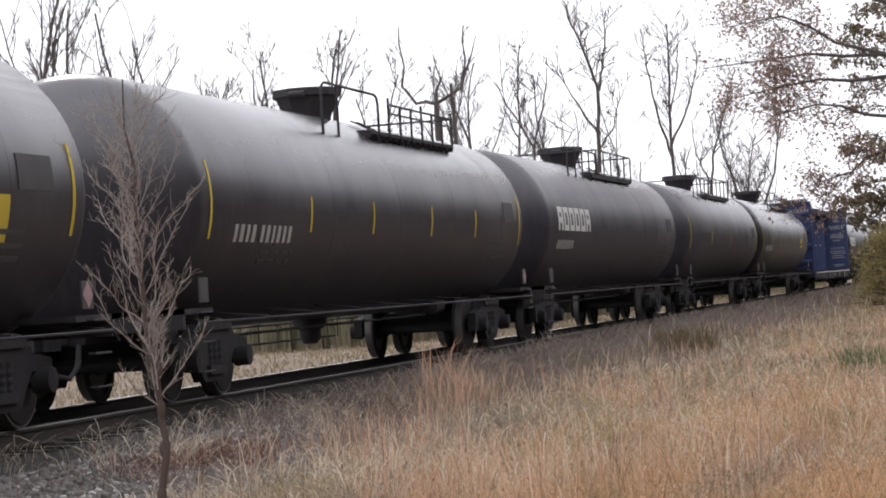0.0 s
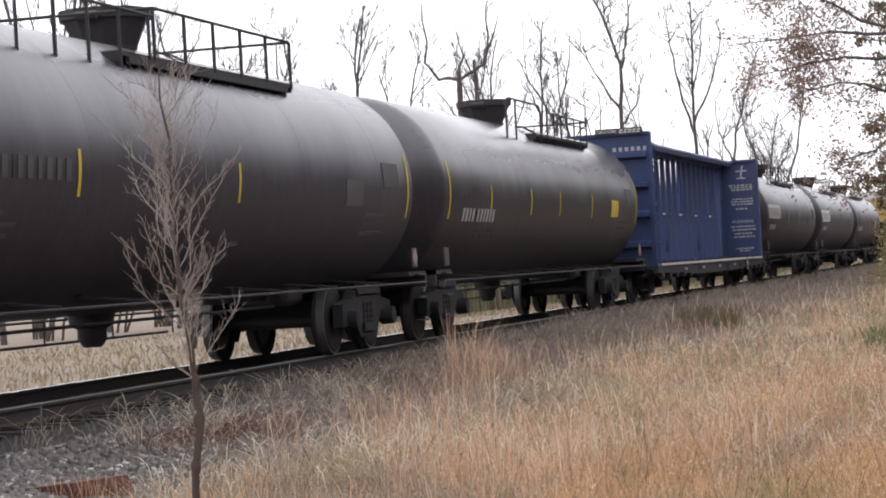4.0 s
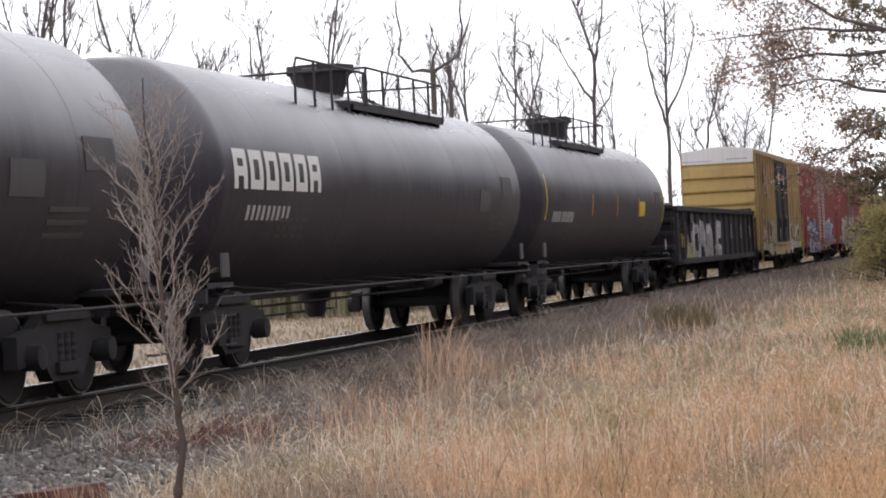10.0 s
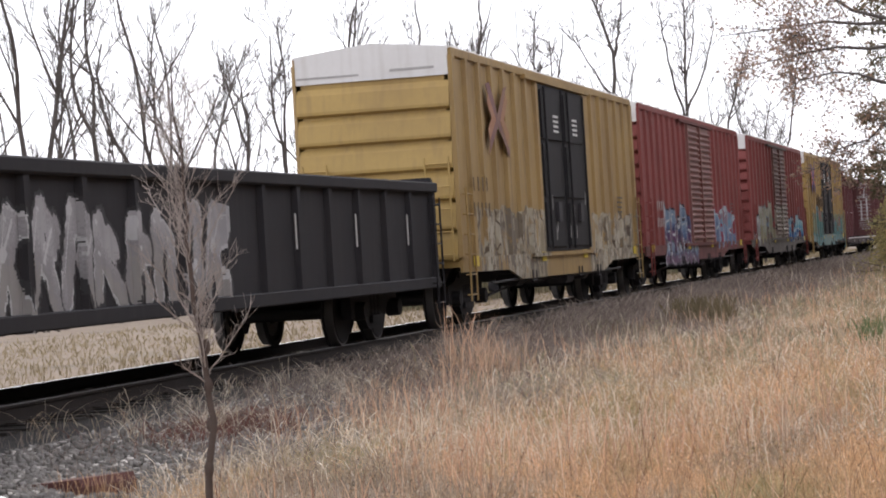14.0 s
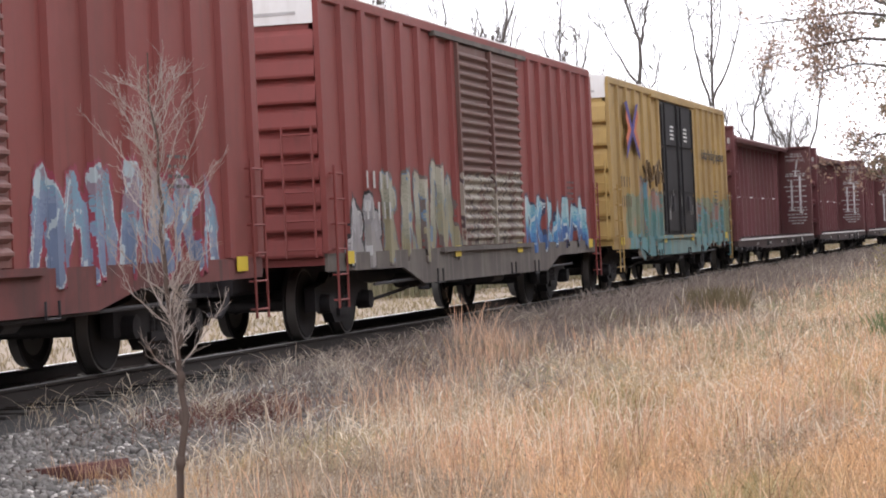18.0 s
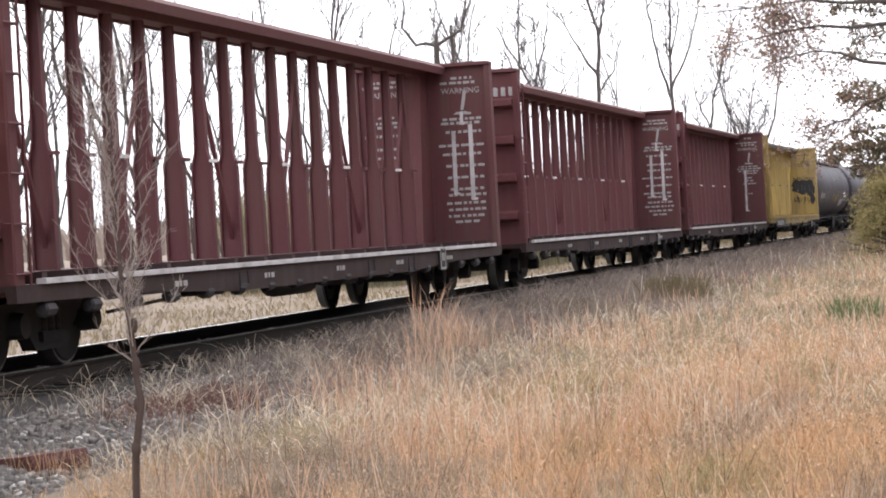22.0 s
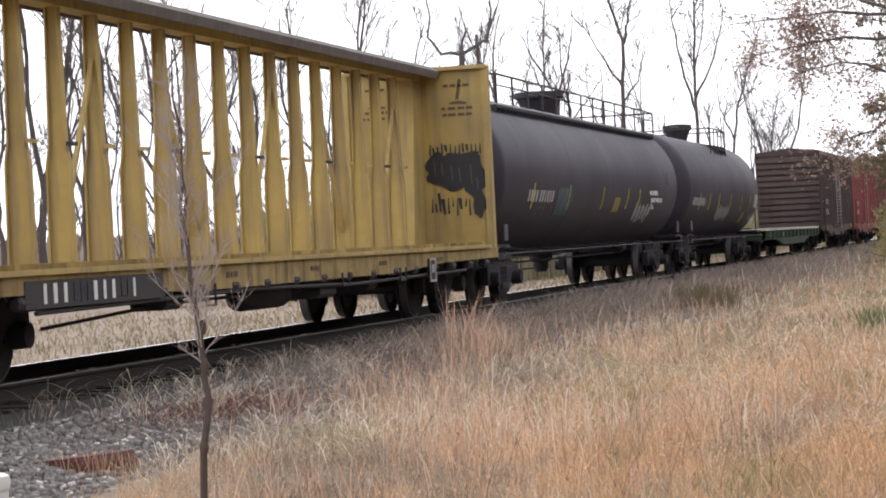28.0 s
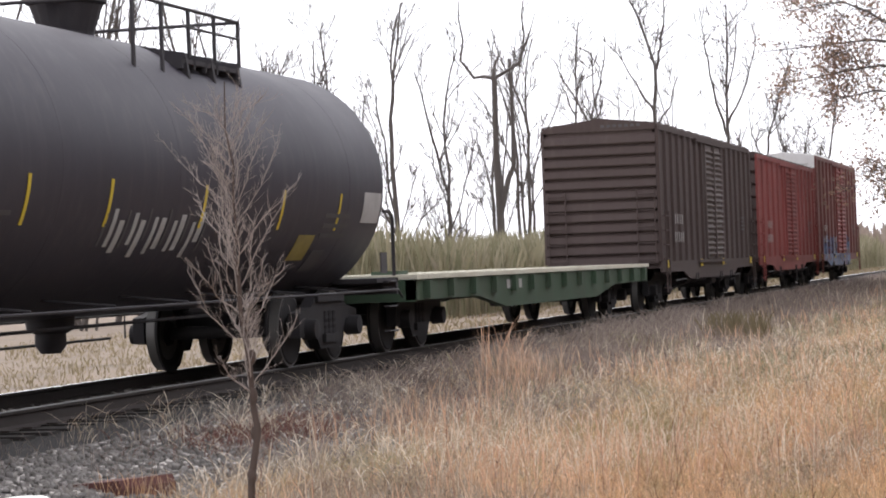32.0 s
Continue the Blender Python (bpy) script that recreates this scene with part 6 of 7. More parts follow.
    blades("weeds", x, y, zb, rng.uniform(0.1, 0.36, 16 * n), 0.0046 * rng.uniform(0.6, 1.6, 16 * n), 1.15, STRAW, "curled pale weed stems on the ballast shoulder", "weeds", 46, 2.0)
    # rough verge beyond the track
    rng = np.random.default_rng(35)
    n = 28000
    x = 22 * (240 / 22) ** (rng.uniform(0, 1, n) ** 0.8)
    y = TRACK_Y + 3.0 + rng.uniform(0, 1, n) ** 1.4 * 14
    blades("verge_grass", x, y, z_of(x, y), rng.uniform(0.05, 0.2, n), (0.008 + 0.0003 * x) * rng.uniform(0.7, 1.5, n), 0.6, VERGE, "short dry grass beyond the track", "grass", 36, 1.2)
    # tall pale reeds behind the verge
    n = 34000
    x = 74 * (260 / 74) ** (rng.uniform(0, 1, n) ** 0.85)
    y = 19.5 + rng.uniform(0, 1, n) * 6
    blades("reeds", x, y, z_of(x, y), 3.3 * rng.uniform(0.45, 1.12, n) * (0.75 + 0.3 * patchy(x, y, 0.3)), 0.045 * rng.uniform(0.6, 1.6, n), 0.22, REED, "tall pale reeds in a marshy strip", "reeds", 37, 2.4)


def grass_tuft(x, y, n, h, mat, label, seed, w=0.007, spread=0.22):
    rng = np.random.default_rng(seed)
    r, a = spread * rng.uniform(0, 1, n) ** 0.7, rng.uniform(0, 2 * np.pi, n)
    ob = blades("grass_tuft", x + r * np.cos(a), y + r * np.sin(a), np.full(n, -0.53), h * rng.uniform(0.5, 1.1, n), w * rng.uniform(0.6, 1.3, n), 0.3, mat, label, "grass tuft", seed + 1, 1.4)
    ob["kind"] = "thing"
    return ob


def stones(name, n, seed, x0, x1, y0, y1, size, label):
    """Loose crushed stones: eight-cornered lumps, each turned its own way."""
    rng = np.random.default_rng(seed)
    x = x0 * (x1 / x0) ** (rng.uniform(0, 1, n) ** 0.9)
    y = rng.uniform(y0, y1, n)
    z = np.interp(np.abs(y), [0, 1.4, 1.75, 3.3, 4.2], [-0.2, -0.2, -0.24, -0.45, -0.6]) + 0.012
    cube = np.array([(i, j, k) for i in (-1, 1) for j in (-1, 1) for k in (-1, 1)], float)
    s = size * rng.uniform(0.5, 1.5, (n, 1, 3)) * 0.5
    v = cube[None] * s * rng.uniform(0.6, 1.15, (n, 8, 1))
    a, b = rng.uniform(0, 6.28, n), rng.uniform(-0.7, 0.7, n)
    ca, sa, cb, sb = np.cos(a)[:, None], np.sin(a)[:, None], np.cos(b)[:, None], np.sin(b)[:, None]
    vx, vz = v[..., 0] * cb + v[..., 2] * sb, v[..., 2] * cb - v[..., 0] * sb
    v = np.stack([vx * ca - v[..., 1] * sa, vx * sa + v[..., 1] * ca, vz], -1) + np.stack([x, y + TRACK_Y, z], -1)[:, None]
    q = np.array([(0, 1, 3, 2), (4, 6, 7, 5), (0, 4, 5, 1), (2, 3, 7, 6), (0, 2, 6, 4), (1, 5, 7, 3)])[None] + (np.arange(n) * 8)[:, None, None]
    fast_mesh(name, v.reshape(-1, 3), q.reshape(-1, 4), STONE, label, "gravel")


# ---- trees ----
def grow(shape_by_level, start, way, length, radius, level, rnd, levels, up=0.25, kids=(3, 5), spread=0.75, wiggle=0.22, sides=(7, 5, 4, 3, 3), least=0.012):
    """One crooked limb and, from it, its branches."""
    n = (7, 6, 5, 3, 3)[min(level, 4)]
    pts, d, p = [Vector(start)], Vector(way).normalized(), Vector(start)
    for i in range(n):
        d = (d + Vector((rnd.uniform(-1, 1), rnd.uniform(-1, 1), rnd.uniform(-0.6, 0.7))) * wiggle + Vector((0, 0, up * 0.2))).normalized()
        p = p + d * (length / n)
        pts.append(p.copy())
    shape_by_level[min(level, len(shape_by_level) - 1)].tube(pts, radius, sides[min(level, 4)], radius * 0.4, cap=False)
    if level >= levels:
        return pts
    for _ in range(rnd.randint(*kids)):
        k = rnd.uniform(0.25, 0.97)
        i = min(int(k * n), n - 1)
        q = pts[i].lerp(pts[i + 1], k * n - i)
        base = (pts[i + 1] - pts[i]).normalized()
        side = base.orthogonal().normalized()
        side.rotate(Matrix.Rotation(rnd.uniform(0, 6.28), 3, base))
        w = (base * 0.8 + side * rnd.uniform(0.5, 1.0) * spread * 1.3 + Vector((0, 0, up))).normalized()
        grow(shape_by_level, q, w, length * rnd.uniform(0.3, 0.55) * (1.15 - 0.5 * k), max(radius * (0.6 - 0.35 * k), least), level + 1, rnd, levels, up, kids, spread, wiggle, sides, least)
    return pts


def bare_tree(x, y, height, radius, seed, label, fork=0.45, limbs=4, spread=0.6, levels=4, kids=(5, 7)):
    rnd = random.Random(seed)
    tree = thing("bare_tree", label, "tree", "bare trees behind the track", at=(x, y, -0.55))
    sh = [Shape(), Shape()]
    trunk_top = height * fork
    pts, p = [Vector((0, 0, 0))], Vector((0, 0, 0))
    for i in range(8):
        p = p + Vector((rnd.uniform(-0.1, 0.1), rnd.uniform(-0.1, 0.1), trunk_top / 8))
        pts.append(p.copy())
    sh[0].tube(pts, radius, 8, radius * 0.72, cap=False)
    for i in range(limbs):
        a = 6.28 * i / limbs + rnd.uniform(-0.5, 0.5)
        k = 1.0 if i < 2 else rnd.uniform(0.5, 0.95)
        q = pts[int(k * 8)]
        tilt = spread * rnd.uniform(0.5, 1.0) if i else 0.15
        w = Vector((math.cos(a) * tilt, math.sin(a) * tilt, 1.0))
        length = (height - q.z) * (rnd.uniform(0.75, 0.95) if i < 2 else rnd.uniform(0.4, 0.6))
        grow([sh[0], sh[0], sh[1]], q, w, length, radius * (0.62 if i < 2 else 0.36), 1, rnd, levels, 0.3, kids, 0.7)
    part("trunk", sh[0], BARK, tree, smooth=True)
    part("crown", sh[1], BARK, tree, "leafless crown of fine grey branches", smooth=True)
    return tree


def forked_tree(x, y):
    """The tall dead tree whose trunk splits into two crooked arms."""
    tree = thing("bare_tree", "dead tree with two crooked upright arms", "tree", "bare trees behind the track", at=(x, y, -0.55))
    s, c = Shape(), Shape()
    rnd = random.Random(77)
    s.tube([(0, 0, 0), (0.1, 0, 4), (0, 0.05, 7), (-0.05, 0, 11.1)], 0.2, 9, 0.14)
    # in the tree's space the arms spread along y, across the line of sight
    s.tube([(-0.05, 0, 11.0), (0, 0.55, 11.15), (0, 1.05, 11.1), (0, 1.5, 11.75), (0, 1.72, 12.0), (0, 1.55, 13.0), (0, 1.75, 14.2), (0, 1.7, 15.0)], 0.1, 7, 0.03)
    s.tube([(-0.05, 0, 11.0), (0, -0.5, 11.3), (0, -0.9, 11.5), (0, -1.3, 11.7), (0, -1.5, 12.3), (0, -1.6, 13.2), (0, -1.5, 14.0), (0, -1.6, 14.8)], 0.1, 7, 0.03)
    s.tube([(-0.05, 0, 11.1), (0, -0.05, 11.7), (0, -0.35, 12.3)], 0.1, 6, 0.04)
    s.tube([(0, -1.55, 12.4), (0, -1.9, 13.2), (0, -2.2, 14.2)], 0.06, 5, 0.02)
    for i in range(10):
        z = rnd.uniform(11.5, 14.5)
        side = rnd.choice((1.6, -1.55))
        grow([c], (0, side, z), (rnd.uniform(-1, 1), rnd.uniform(-1, 1), 0.8), rnd.uniform(0.6, 1.4), 0.025, 2, rnd, 3)
    s.tube([(0.1, 0.0, 4.0), (0.2, -0.5, 6.0), (0.3, -0.75, 6.6), (0.3, -0.8, 9.0), (0.3, -0.72, 12.0)], 0.16, 7, 0.08)
    part("trunk", s, BARK, tree, smooth=True)
    part("crown", c, BARK, tree, smooth=True)


def shaped_tree(x, y, stems, seed, label, twigs=9):
    """A bare tree with given stems, spread along y; stem: ((dy, z), ...), radius."""
    tree = thing("bare_tree", label, "tree", "bare trees behind the track", at=(x, y, -0.55))
    rnd = random.Random(seed)
    s, c = Shape(), Shape()
    for path, r in stems:
        pts, off = [], 0.0
        for (y0, z0), (y1, z1) in zip(path, path[1:]):
            for k in range(4):
                off += rnd.uniform(-0.12, 0.12)
                pts.append(Vector((off, y0 + (y1 - y0) * k / 4 + rnd.uniform(-0.07, 0.07) * (1 if pts else 0), z0 + (z1 - z0) * k / 4)))
        pts.append(Vector((off, *path[-1])))
        s.tube(pts, r * 0.75, 7, r * 0.22, cap=False)
        n = len(pts) - 1
        for _ in range(int(twigs * (pts[-1] - pts[0]).length / 6)):
            k = rnd.uniform(0.3 if pts[0].z > 1 else 0.5, 1.0) * n
            i = min(int(k), n - 1)
            q = pts[i].lerp(pts[i + 1], k - i)
            w = Vector((rnd.uniform(-1, 1), rnd.uniform(-1, 1), rnd.uniform(0.3, 1.3)))
            grow([c, c], q, w, rnd.uniform(0.9, 2.3), 0.028, 2, rnd, 4, 0.3, (3, 5), 0.7, 0.25)
    part("trunk", s, BARK, tree, smooth=True)
    part("crown", c, BARK, tree, "leafless crown of fine grey branches", smooth=True)


def sapling(x, y):
    tree = thing("sapling", "leafless young tree with pale upright twigs", "sapling", at=(x, y, -0.55))
    rnd = random.Random(5)
    s, c = Shape(), Shape()
    stem = [(0, 0.02, 0), (0, 0.035, 0.5), (0, 0.02, 0.85), (0, -0.018, 1.05), (0, 0.004, 1.14), (0, 0.014, 1.23), (0, 0.016, 1.35), (0, 0.044, 1.55), (0, 0.046, 1.68), (0, 0.054, 1.8),
            (0, 0.052, 1.9), (0, 0.066, 1.99), (0, 0.058, 2.17), (0, 0.076, 2.32), (0, 0.08, 2.52)]
    stem = [Vector((rnd.uniform(-0.012, 0.012), p[1] + rnd.uniform(-0.005, 0.005), p[2])) for p in stem]
    s.tube(stem, 0.0175, 10, 0.003)
    for k, r in ((0.86, 0.021), (1.04, 0.02), (1.2, 0.018), (1.36, 0.016)):
        s.lathe([(k - 0.03, r * 0.6), (k - 0.01, r), (k + 0.01, r), (k + 0.03, r * 0.6)], 8, "z", (0, 0.0 if k > 0.9 else 0.02, 0))

    def crooked(p, d, length, r, n, rise):
        pts = [p.copy()]
        for i in range(n):
            d = (d + Vector((rnd.uniform(-1, 1), rnd.uniform(-1, 1), rnd.uniform(-0.7, 0.8))) * 0.36 + Vector((0, 0, rise))).normalized()
            p = p + d * length / n
            pts.append(p.copy())
        c.tube(pts, r, 4, r * 0.5, cap=False)
        return pts
    for i in range(46):
        k = 1.16 + 1.2 * (i + rnd.random()) / 46
        i0 = max(j for j in range(len(stem)) if stem[j].z <= k)
        i1 = min(i0 + 1, len(stem) - 1)
        q = stem[i0].lerp(stem[i1], (k - stem[i0].z) / max(stem[i1].z - stem[i0].z, 1e-6))
        a = i * 2.4 + rnd.uniform(-0.5, 0.5)
        side = rnd.uniform(0.75, 1.15)
        length = float(np.interp(k, (1.16, 1.6, 1.95, 2.36), (0.3, 0.46, 0.42, 0.16))) * rnd.uniform(0.5, 1.1)
        lim = crooked(q, Vector((math.cos(a) * side, math.sin(a) * side + 0.12, 1.0)).normalized(), length, 0.0036 - 0.0014 * (k - 1.1), 7, 0.1)
        for j in range(1, 8):
            for _ in range(3 if j > 2 else 2):
                d = (lim[j] - lim[j - 1]).normalized()
                w = (d + Vector((rnd.uniform(-1, 1), rnd.uniform(-1, 1), rnd.uniform(-0.3, 0.9))) * 0.9).normalized()
                tw = crooked(lim[j], w, rnd.uniform(0.03, 0.12), 0.001, 4, 0.06)
                for m in (2, 3):
                    if rnd.random() < 0.6:
                        crooked(tw[m], (w + Vector((rnd.uniform(-1, 1), rnd.uniform(-1, 1), rnd.uniform(-0.2, 1)))).normalized(), rnd.uniform(0.015, 0.05), 0.001, 2, 0.0)
    part("trunk", s, TRUNK_BROWN, tree, smooth=True)
    part("crown", c, TWIG, tree, "upright pale twigs", smooth=True)


def leaf_cloud(centres, n, size, seed, spread):
    """Small leaf quads round the given places."""
    rng = np.random.default_rng(seed)
    c = np.array(centres)[rng.integers(0, len(centres), n)] + rng.normal(0, 1, (n, 3)) * np.array(spread)
    u = rng.normal(0, 1, (n, 3))
    u /= np.linalg.norm(u, axis=1)[:, None]
    v = np.cross(u, rng.normal(0, 1, (n, 3)))
    v /= np.linalg.norm(v, axis=1)[:, None]
    k = size * rng.uniform(0.5, 1.3, (n, 1))
    verts = np.stack([c - u * k, c - v * k * 0.45, c + u * k, c + v * k * 0.45], 1)
    return verts.reshape(-1, 3), np.arange(n * 4).reshape(-1, 4)


def leafy(name, verts, quads, mat, parent, label=""):
    ob = fast_mesh(name, verts, quads, mat, label, "", "")
    for key in ("category", "kind"):
        if key in ob:
            del ob[key]
    ob.parent = parent
    return ob


def oak_by_track(x, y):
    """A tree at the edge of the field that reaches over with thin leafy branches."""
    tree = thing("oak_tree", "oak with thin drooping branches and sparse dry leaves", "tree", at=(x, y, -0.55))
    rnd = random.Random(9)
    s, c = Shape(), Shape()
    s.tube([(0, 0, 0), (0.1, 0.1, 3), (0, 0.2, 6), (0.1, 0.1, 9), (0, 0, 13)], 0.24, 10, 0.1)
    tips = []
    arms = (((0, 0.2, 7.4), 3.2, 6.6, 9.6), ((0, 0.2, 7.8), 3.0, 7.4, 8.3), ((0, 0.2, 7.2), 2.8, 6.6, 7.3), ((0, 0.1, 5.6), 2.4, 5.4, 6.6), ((0, 0.1, 5.4), 2.0, 4.0, 4.4), ((0, 0.1, 9.0), 3, 6.0, 11.4))
    for q, m, e, z in arms:
        pts = [q, (rnd.uniform(-0.6, 0.6), m, (q[2] + z) / 2 + 0.35), (rnd.uniform(-1, 1), (m + e) / 2, z + 0.25), (rnd.uniform(-1, 1), e, z)]
        s.tube([Vector(pts[0]), Vector(pts[0]).lerp(Vector(pts[1]), 0.5) + Vector((0, 0, 0.25)), Vector(pts[1]), Vector(pts[1]).lerp(Vector(pts[2]), 0.5) + Vector((0, 0, 0.12)), Vector(pts[2]), Vector(pts[3])], 0.085, 6, 0.015)
        for _ in range(16):
            k = rnd.uniform(0.35, 1.0) * 3
            i = min(int(k), 2)
            p = Vector(pts[i]).lerp(Vector(pts[i + 1]), k - i)
            w = Vector((rnd.uniform(-1, 1), rnd.uniform(-0.1, 1.0), rnd.uniform(-0.7, 0.9)))
            got = grow([c, c], p, w, rnd.uniform(0.8, 2.4), 0.016, 2, rnd, 3, -0.1, (2, 4), 0.9, 0.4)
            tips += [tuple(t) for t in got[3:]]
    part("trunk", s, BARK, tree, smooth=True)
    part("branchwork", c, BARK, tree, "thin drooping branches", smooth=True)
    v, q = leaf_cloud(tips, 10500, 0.068, 3, (0.26, 0.26, 0.3))
    leafy("crown", v, q, LEAF_DRY, tree, "sparse grey-brown leaves")
    return tree


def cedar(x, y, height, radius, seed, label, mat=LEAF_GREEN, n=16000, name="cedar_tree", leaf=0.1, low=0.4):
    tree = thing(name, label, "tree" if name != "shrub" else "shrub", at=(x, y, -0.55))
    rnd = random.Random(seed)
    s, c = Shape(), Shape()
    s.tube([(0, 0, 0), (0.05, 0, height * 0.5), (0, 0, height * 0.95)], radius * 0.09, 8, 0.02)
    tips = []
    for _ in range(120):
        k = rnd.uniform(low / height, 0.97)
        r = radius * (1 - k) ** 0.55 * rnd.uniform(0.55, 1.1)
        a = rnd.uniform(0, 6.28)
        p0, p1 = Vector((0, 0, k * height)), Vector((math.cos(a) * r, math.sin(a) * r, k * height + r * rnd.uniform(-0.1, 0.35)))
        c.tube([p0, p0.lerp(p1, 0.5) + Vector((0, 0, 0.05)), p1], 0.03, 4, 0.008)
        tips += [tuple(p0.lerp(p1, f)) for f in (0.35, 0.55, 0.75, 0.9, 1.0, 1.0)]
    part("trunk", s, BARK, tree, smooth=True)
    part("branchwork", c, BARK, tree)
    v, q = leaf_cloud(tips, n, leaf, seed, (0.16, 0.16, 0.14))
    leafy("crown", v, q, mat, tree, "")
    return tree


def far_woods():
    rng = np.random.default_rng(8)
    n = 9000
    x = rng.uniform(480, 900, n)
    y = rng.uniform(-160, 260, n)
    blades("far_woods", x, y, np.full(n, -1.0), rng.uniform(3, 9, n), rng.uniform(0.6, 1.6, n), 0.25, GRASS_GREY, "bare woods along the horizon", "woods", 81, 2.2)
    # unseen wood behind the viewpoint, added to darken reflections and side light on the cars
    n = 7000
    x, y = rng.uniform(-120, 260, n), -13 - 34 * rng.uniform(0, 1, n) ** 1.3
    blades("back_woods", x, y, np.full(n, -0.8), rng.uniform(7, 15, n), rng.uniform(0.5, 1.5, n), 0.2, UNSEEN_WOODS, "unseen bare woods added to darken reflections in the cars", "woods", 82, 2.6)


def undergrowth():
    rnd = random.Random(12)
    for i in range(34):
        x = rnd.uniform(70, 200)
        y = rnd.uniform(26, 34) if x < 120 else rnd.uniform(21, 27)
        b = thing("bare_shrub", "leafless grey shrub among the trees", "shrub", "undergrowth behind the track", at=(x, y, -0.55))
        c = Shape()
        for k in range(4):
            grow([c, c], (rnd.uniform(-0.3, 0.3), rnd.uniform(-0.3, 0.3), 0), (rnd.uniform(-0.4, 0.4), rnd.uniform(-0.4, 0.4), 1), rnd.uniform(3.0, 5.5), 0.05, 1, rnd, 3, 0.3, (3, 5), 0.6)
        part("branchwork", c, BARK, b, smooth=True)


# ---- small things by the track ----
def rusty_plate(x, y):
    s = Shape()
    s.prism([(-0.36, -0.3), (0.33, -0.3), (0.34, 0.0), (-0.33, 0.06), (-0.36, 0.0)], -0.3, 0.3, "x")
    ob = solid("rusty_box", s, RUST_BOX, "rust-red steel box half hidden in weeds", "steel box")
    ob.location = (x, y, -0.38)
    ob.rotation_euler = (0, 0, radians(-20))


def white_post(x, y):
    """A round white utility pedestal and a small square one in front of it."""
    t = thing("utility_pedestal", "round white utility pedestal in the gravel", "utility box", at=(x, y, -0.56))
    part("cabinet", Shape().lathe([(0.0, 0.16), (0.22, 0.155), (0.23, 0.14)], 18, "z"), WHITE_PAINT, t, smooth=True)
    part("cabinet_lid", Shape().lathe([(0.22, 0.165), (0.27, 0.172), (0.305, 0.165), (0.32, 0.14), (0.325, 0.01)], 18, "z"), WHITE_PAINT, t, "domed white lid", smooth=True)
    b = thing("junction_box", "small white junction box in the grass", "utility box", at=(x - 1.2, y - 0.87, -0.56))
    part("cabinet", Shape().box(-0.1, 0.1, -0.1, 0.1, 0.0, 0.22, 0.015), WHITE_PAINT, b)
    part("cabinet_lid", Shape().prism([(-0.115, 0.21), (0.115, 0.21), (0.11, 0.24), (0.06, 0.26), (-0.06, 0.26), (-0.11, 0.24)], -0.115, 0.115, "x"), WHITE_PAINT, b)


build_ground()
build_track()
sapling(9.35, 3.42)
oak_by_track(80, 2.3)
cedar(84, 3.1, 16, 4.0, 2, "dark green cedar tree with some brown foliage", n=32000, leaf=0.085, low=2.0)
cedar(78, 4.1, 2.6, 1.7, 3, "olive yellow-green shrub at the field edge", SHRUB, 9000, "shrub", 0.055, 0.1)
cedar(94, 4.7, 3.4, 1.9, 4, "olive green shrub beside the track", SHRUB, 10000, "shrub", 0.06, 0.1)
forked_tree(118.5, 28)
TREES = ((79, 34, 14.5, 0.26, 1, 0.3, 5, 0.75), (85, 34, 14.0, 0.2, 2, 0.5, 3, 0.4), (88.7, 33, 14.2, 0.24, 3, 0.25, 6, 0.75), (91.7, 32, 12.0, 0.18, 4, 0.35, 3, 0.9),
         (96.2, 30, 13.0, 0.17, 5, 0.45, 3, 0.35), (107, 30, 14.2, 0.2, 6, 0.6, 2, 0.25), (111.7, 29, 12.6, 0.19, 7, 0.4, 4, 0.6), (110, 31, 10.5, 0.19, 17, 0.3, 5, 0.7),
         (134.6, 30, 16.3, 0.19, 9, 0.55, 3, 0.3), 
         (190, 20, 17.0, 0.28, 14, 0.2, 6, 0.8), (72, 35, 12.5, 0.22, 15, 0.3, 5, 0.7),
         (100, 33, 10.0, 0.16, 16, 0.4, 4, 0.5), (130, 31, 11.0, 0.18, 18, 0.35, 5, 0.6), (66, 35, 13, 0.22, 19, 0.35, 5, 0.6), (158, 24, 11, 0.2, 20, 0.3, 5, 0.7))
for x, y, h, r, sd, fk, lb, sp in TREES:
    bare_tree(x, y, h, r * 0.68, sd, "tall bare grey tree", fk, lb, sp)
rnd_trees = random.Random(31)
for i in range(16):
    tx = rnd_trees.uniform(70, 190)
    ty = 38 - tx * 0.09 + rnd_trees.uniform(0, 5)
    bare_tree(tx, ty, rnd_trees.uniform(8, 13) * (0.75 + tx / 320), rnd_trees.uniform(0.09, 0.13), 100 + i, "slender bare grey tree", rnd_trees.uniform(0.35, 0.65), rnd_trees.randint(2, 4), rnd_trees.uniform(0.25, 0.6), 3)
shaped_tree(126, 25.8, ((((0, 0), (-0.1, 5), (-0.3, 9), (-0.7, 14.4)), 0.15), (((-0.25, 8.2), (-0.9, 8.9), (-1.2, 10.2)), 0.06), (((-0.3, 9.5), (0.3, 11.0), (0.4, 12.8)), 0.06)), 61, "slender bare tree with short side branches")
shaped_tree(120, 23.0, ((((0, 0), (0, 4), (-0.15, 6.5), (-0.1, 8), (0.25, 9.5), (0.3, 12.2)), 0.14), (((-0.1, 7.4), (-0.9, 8.3), (-1.9, 9.5)), 0.07), (((0.0, 8.2), (0.9, 9.6), (1.1, 11)), 0.06)), 62, "crooked bare grey tree")
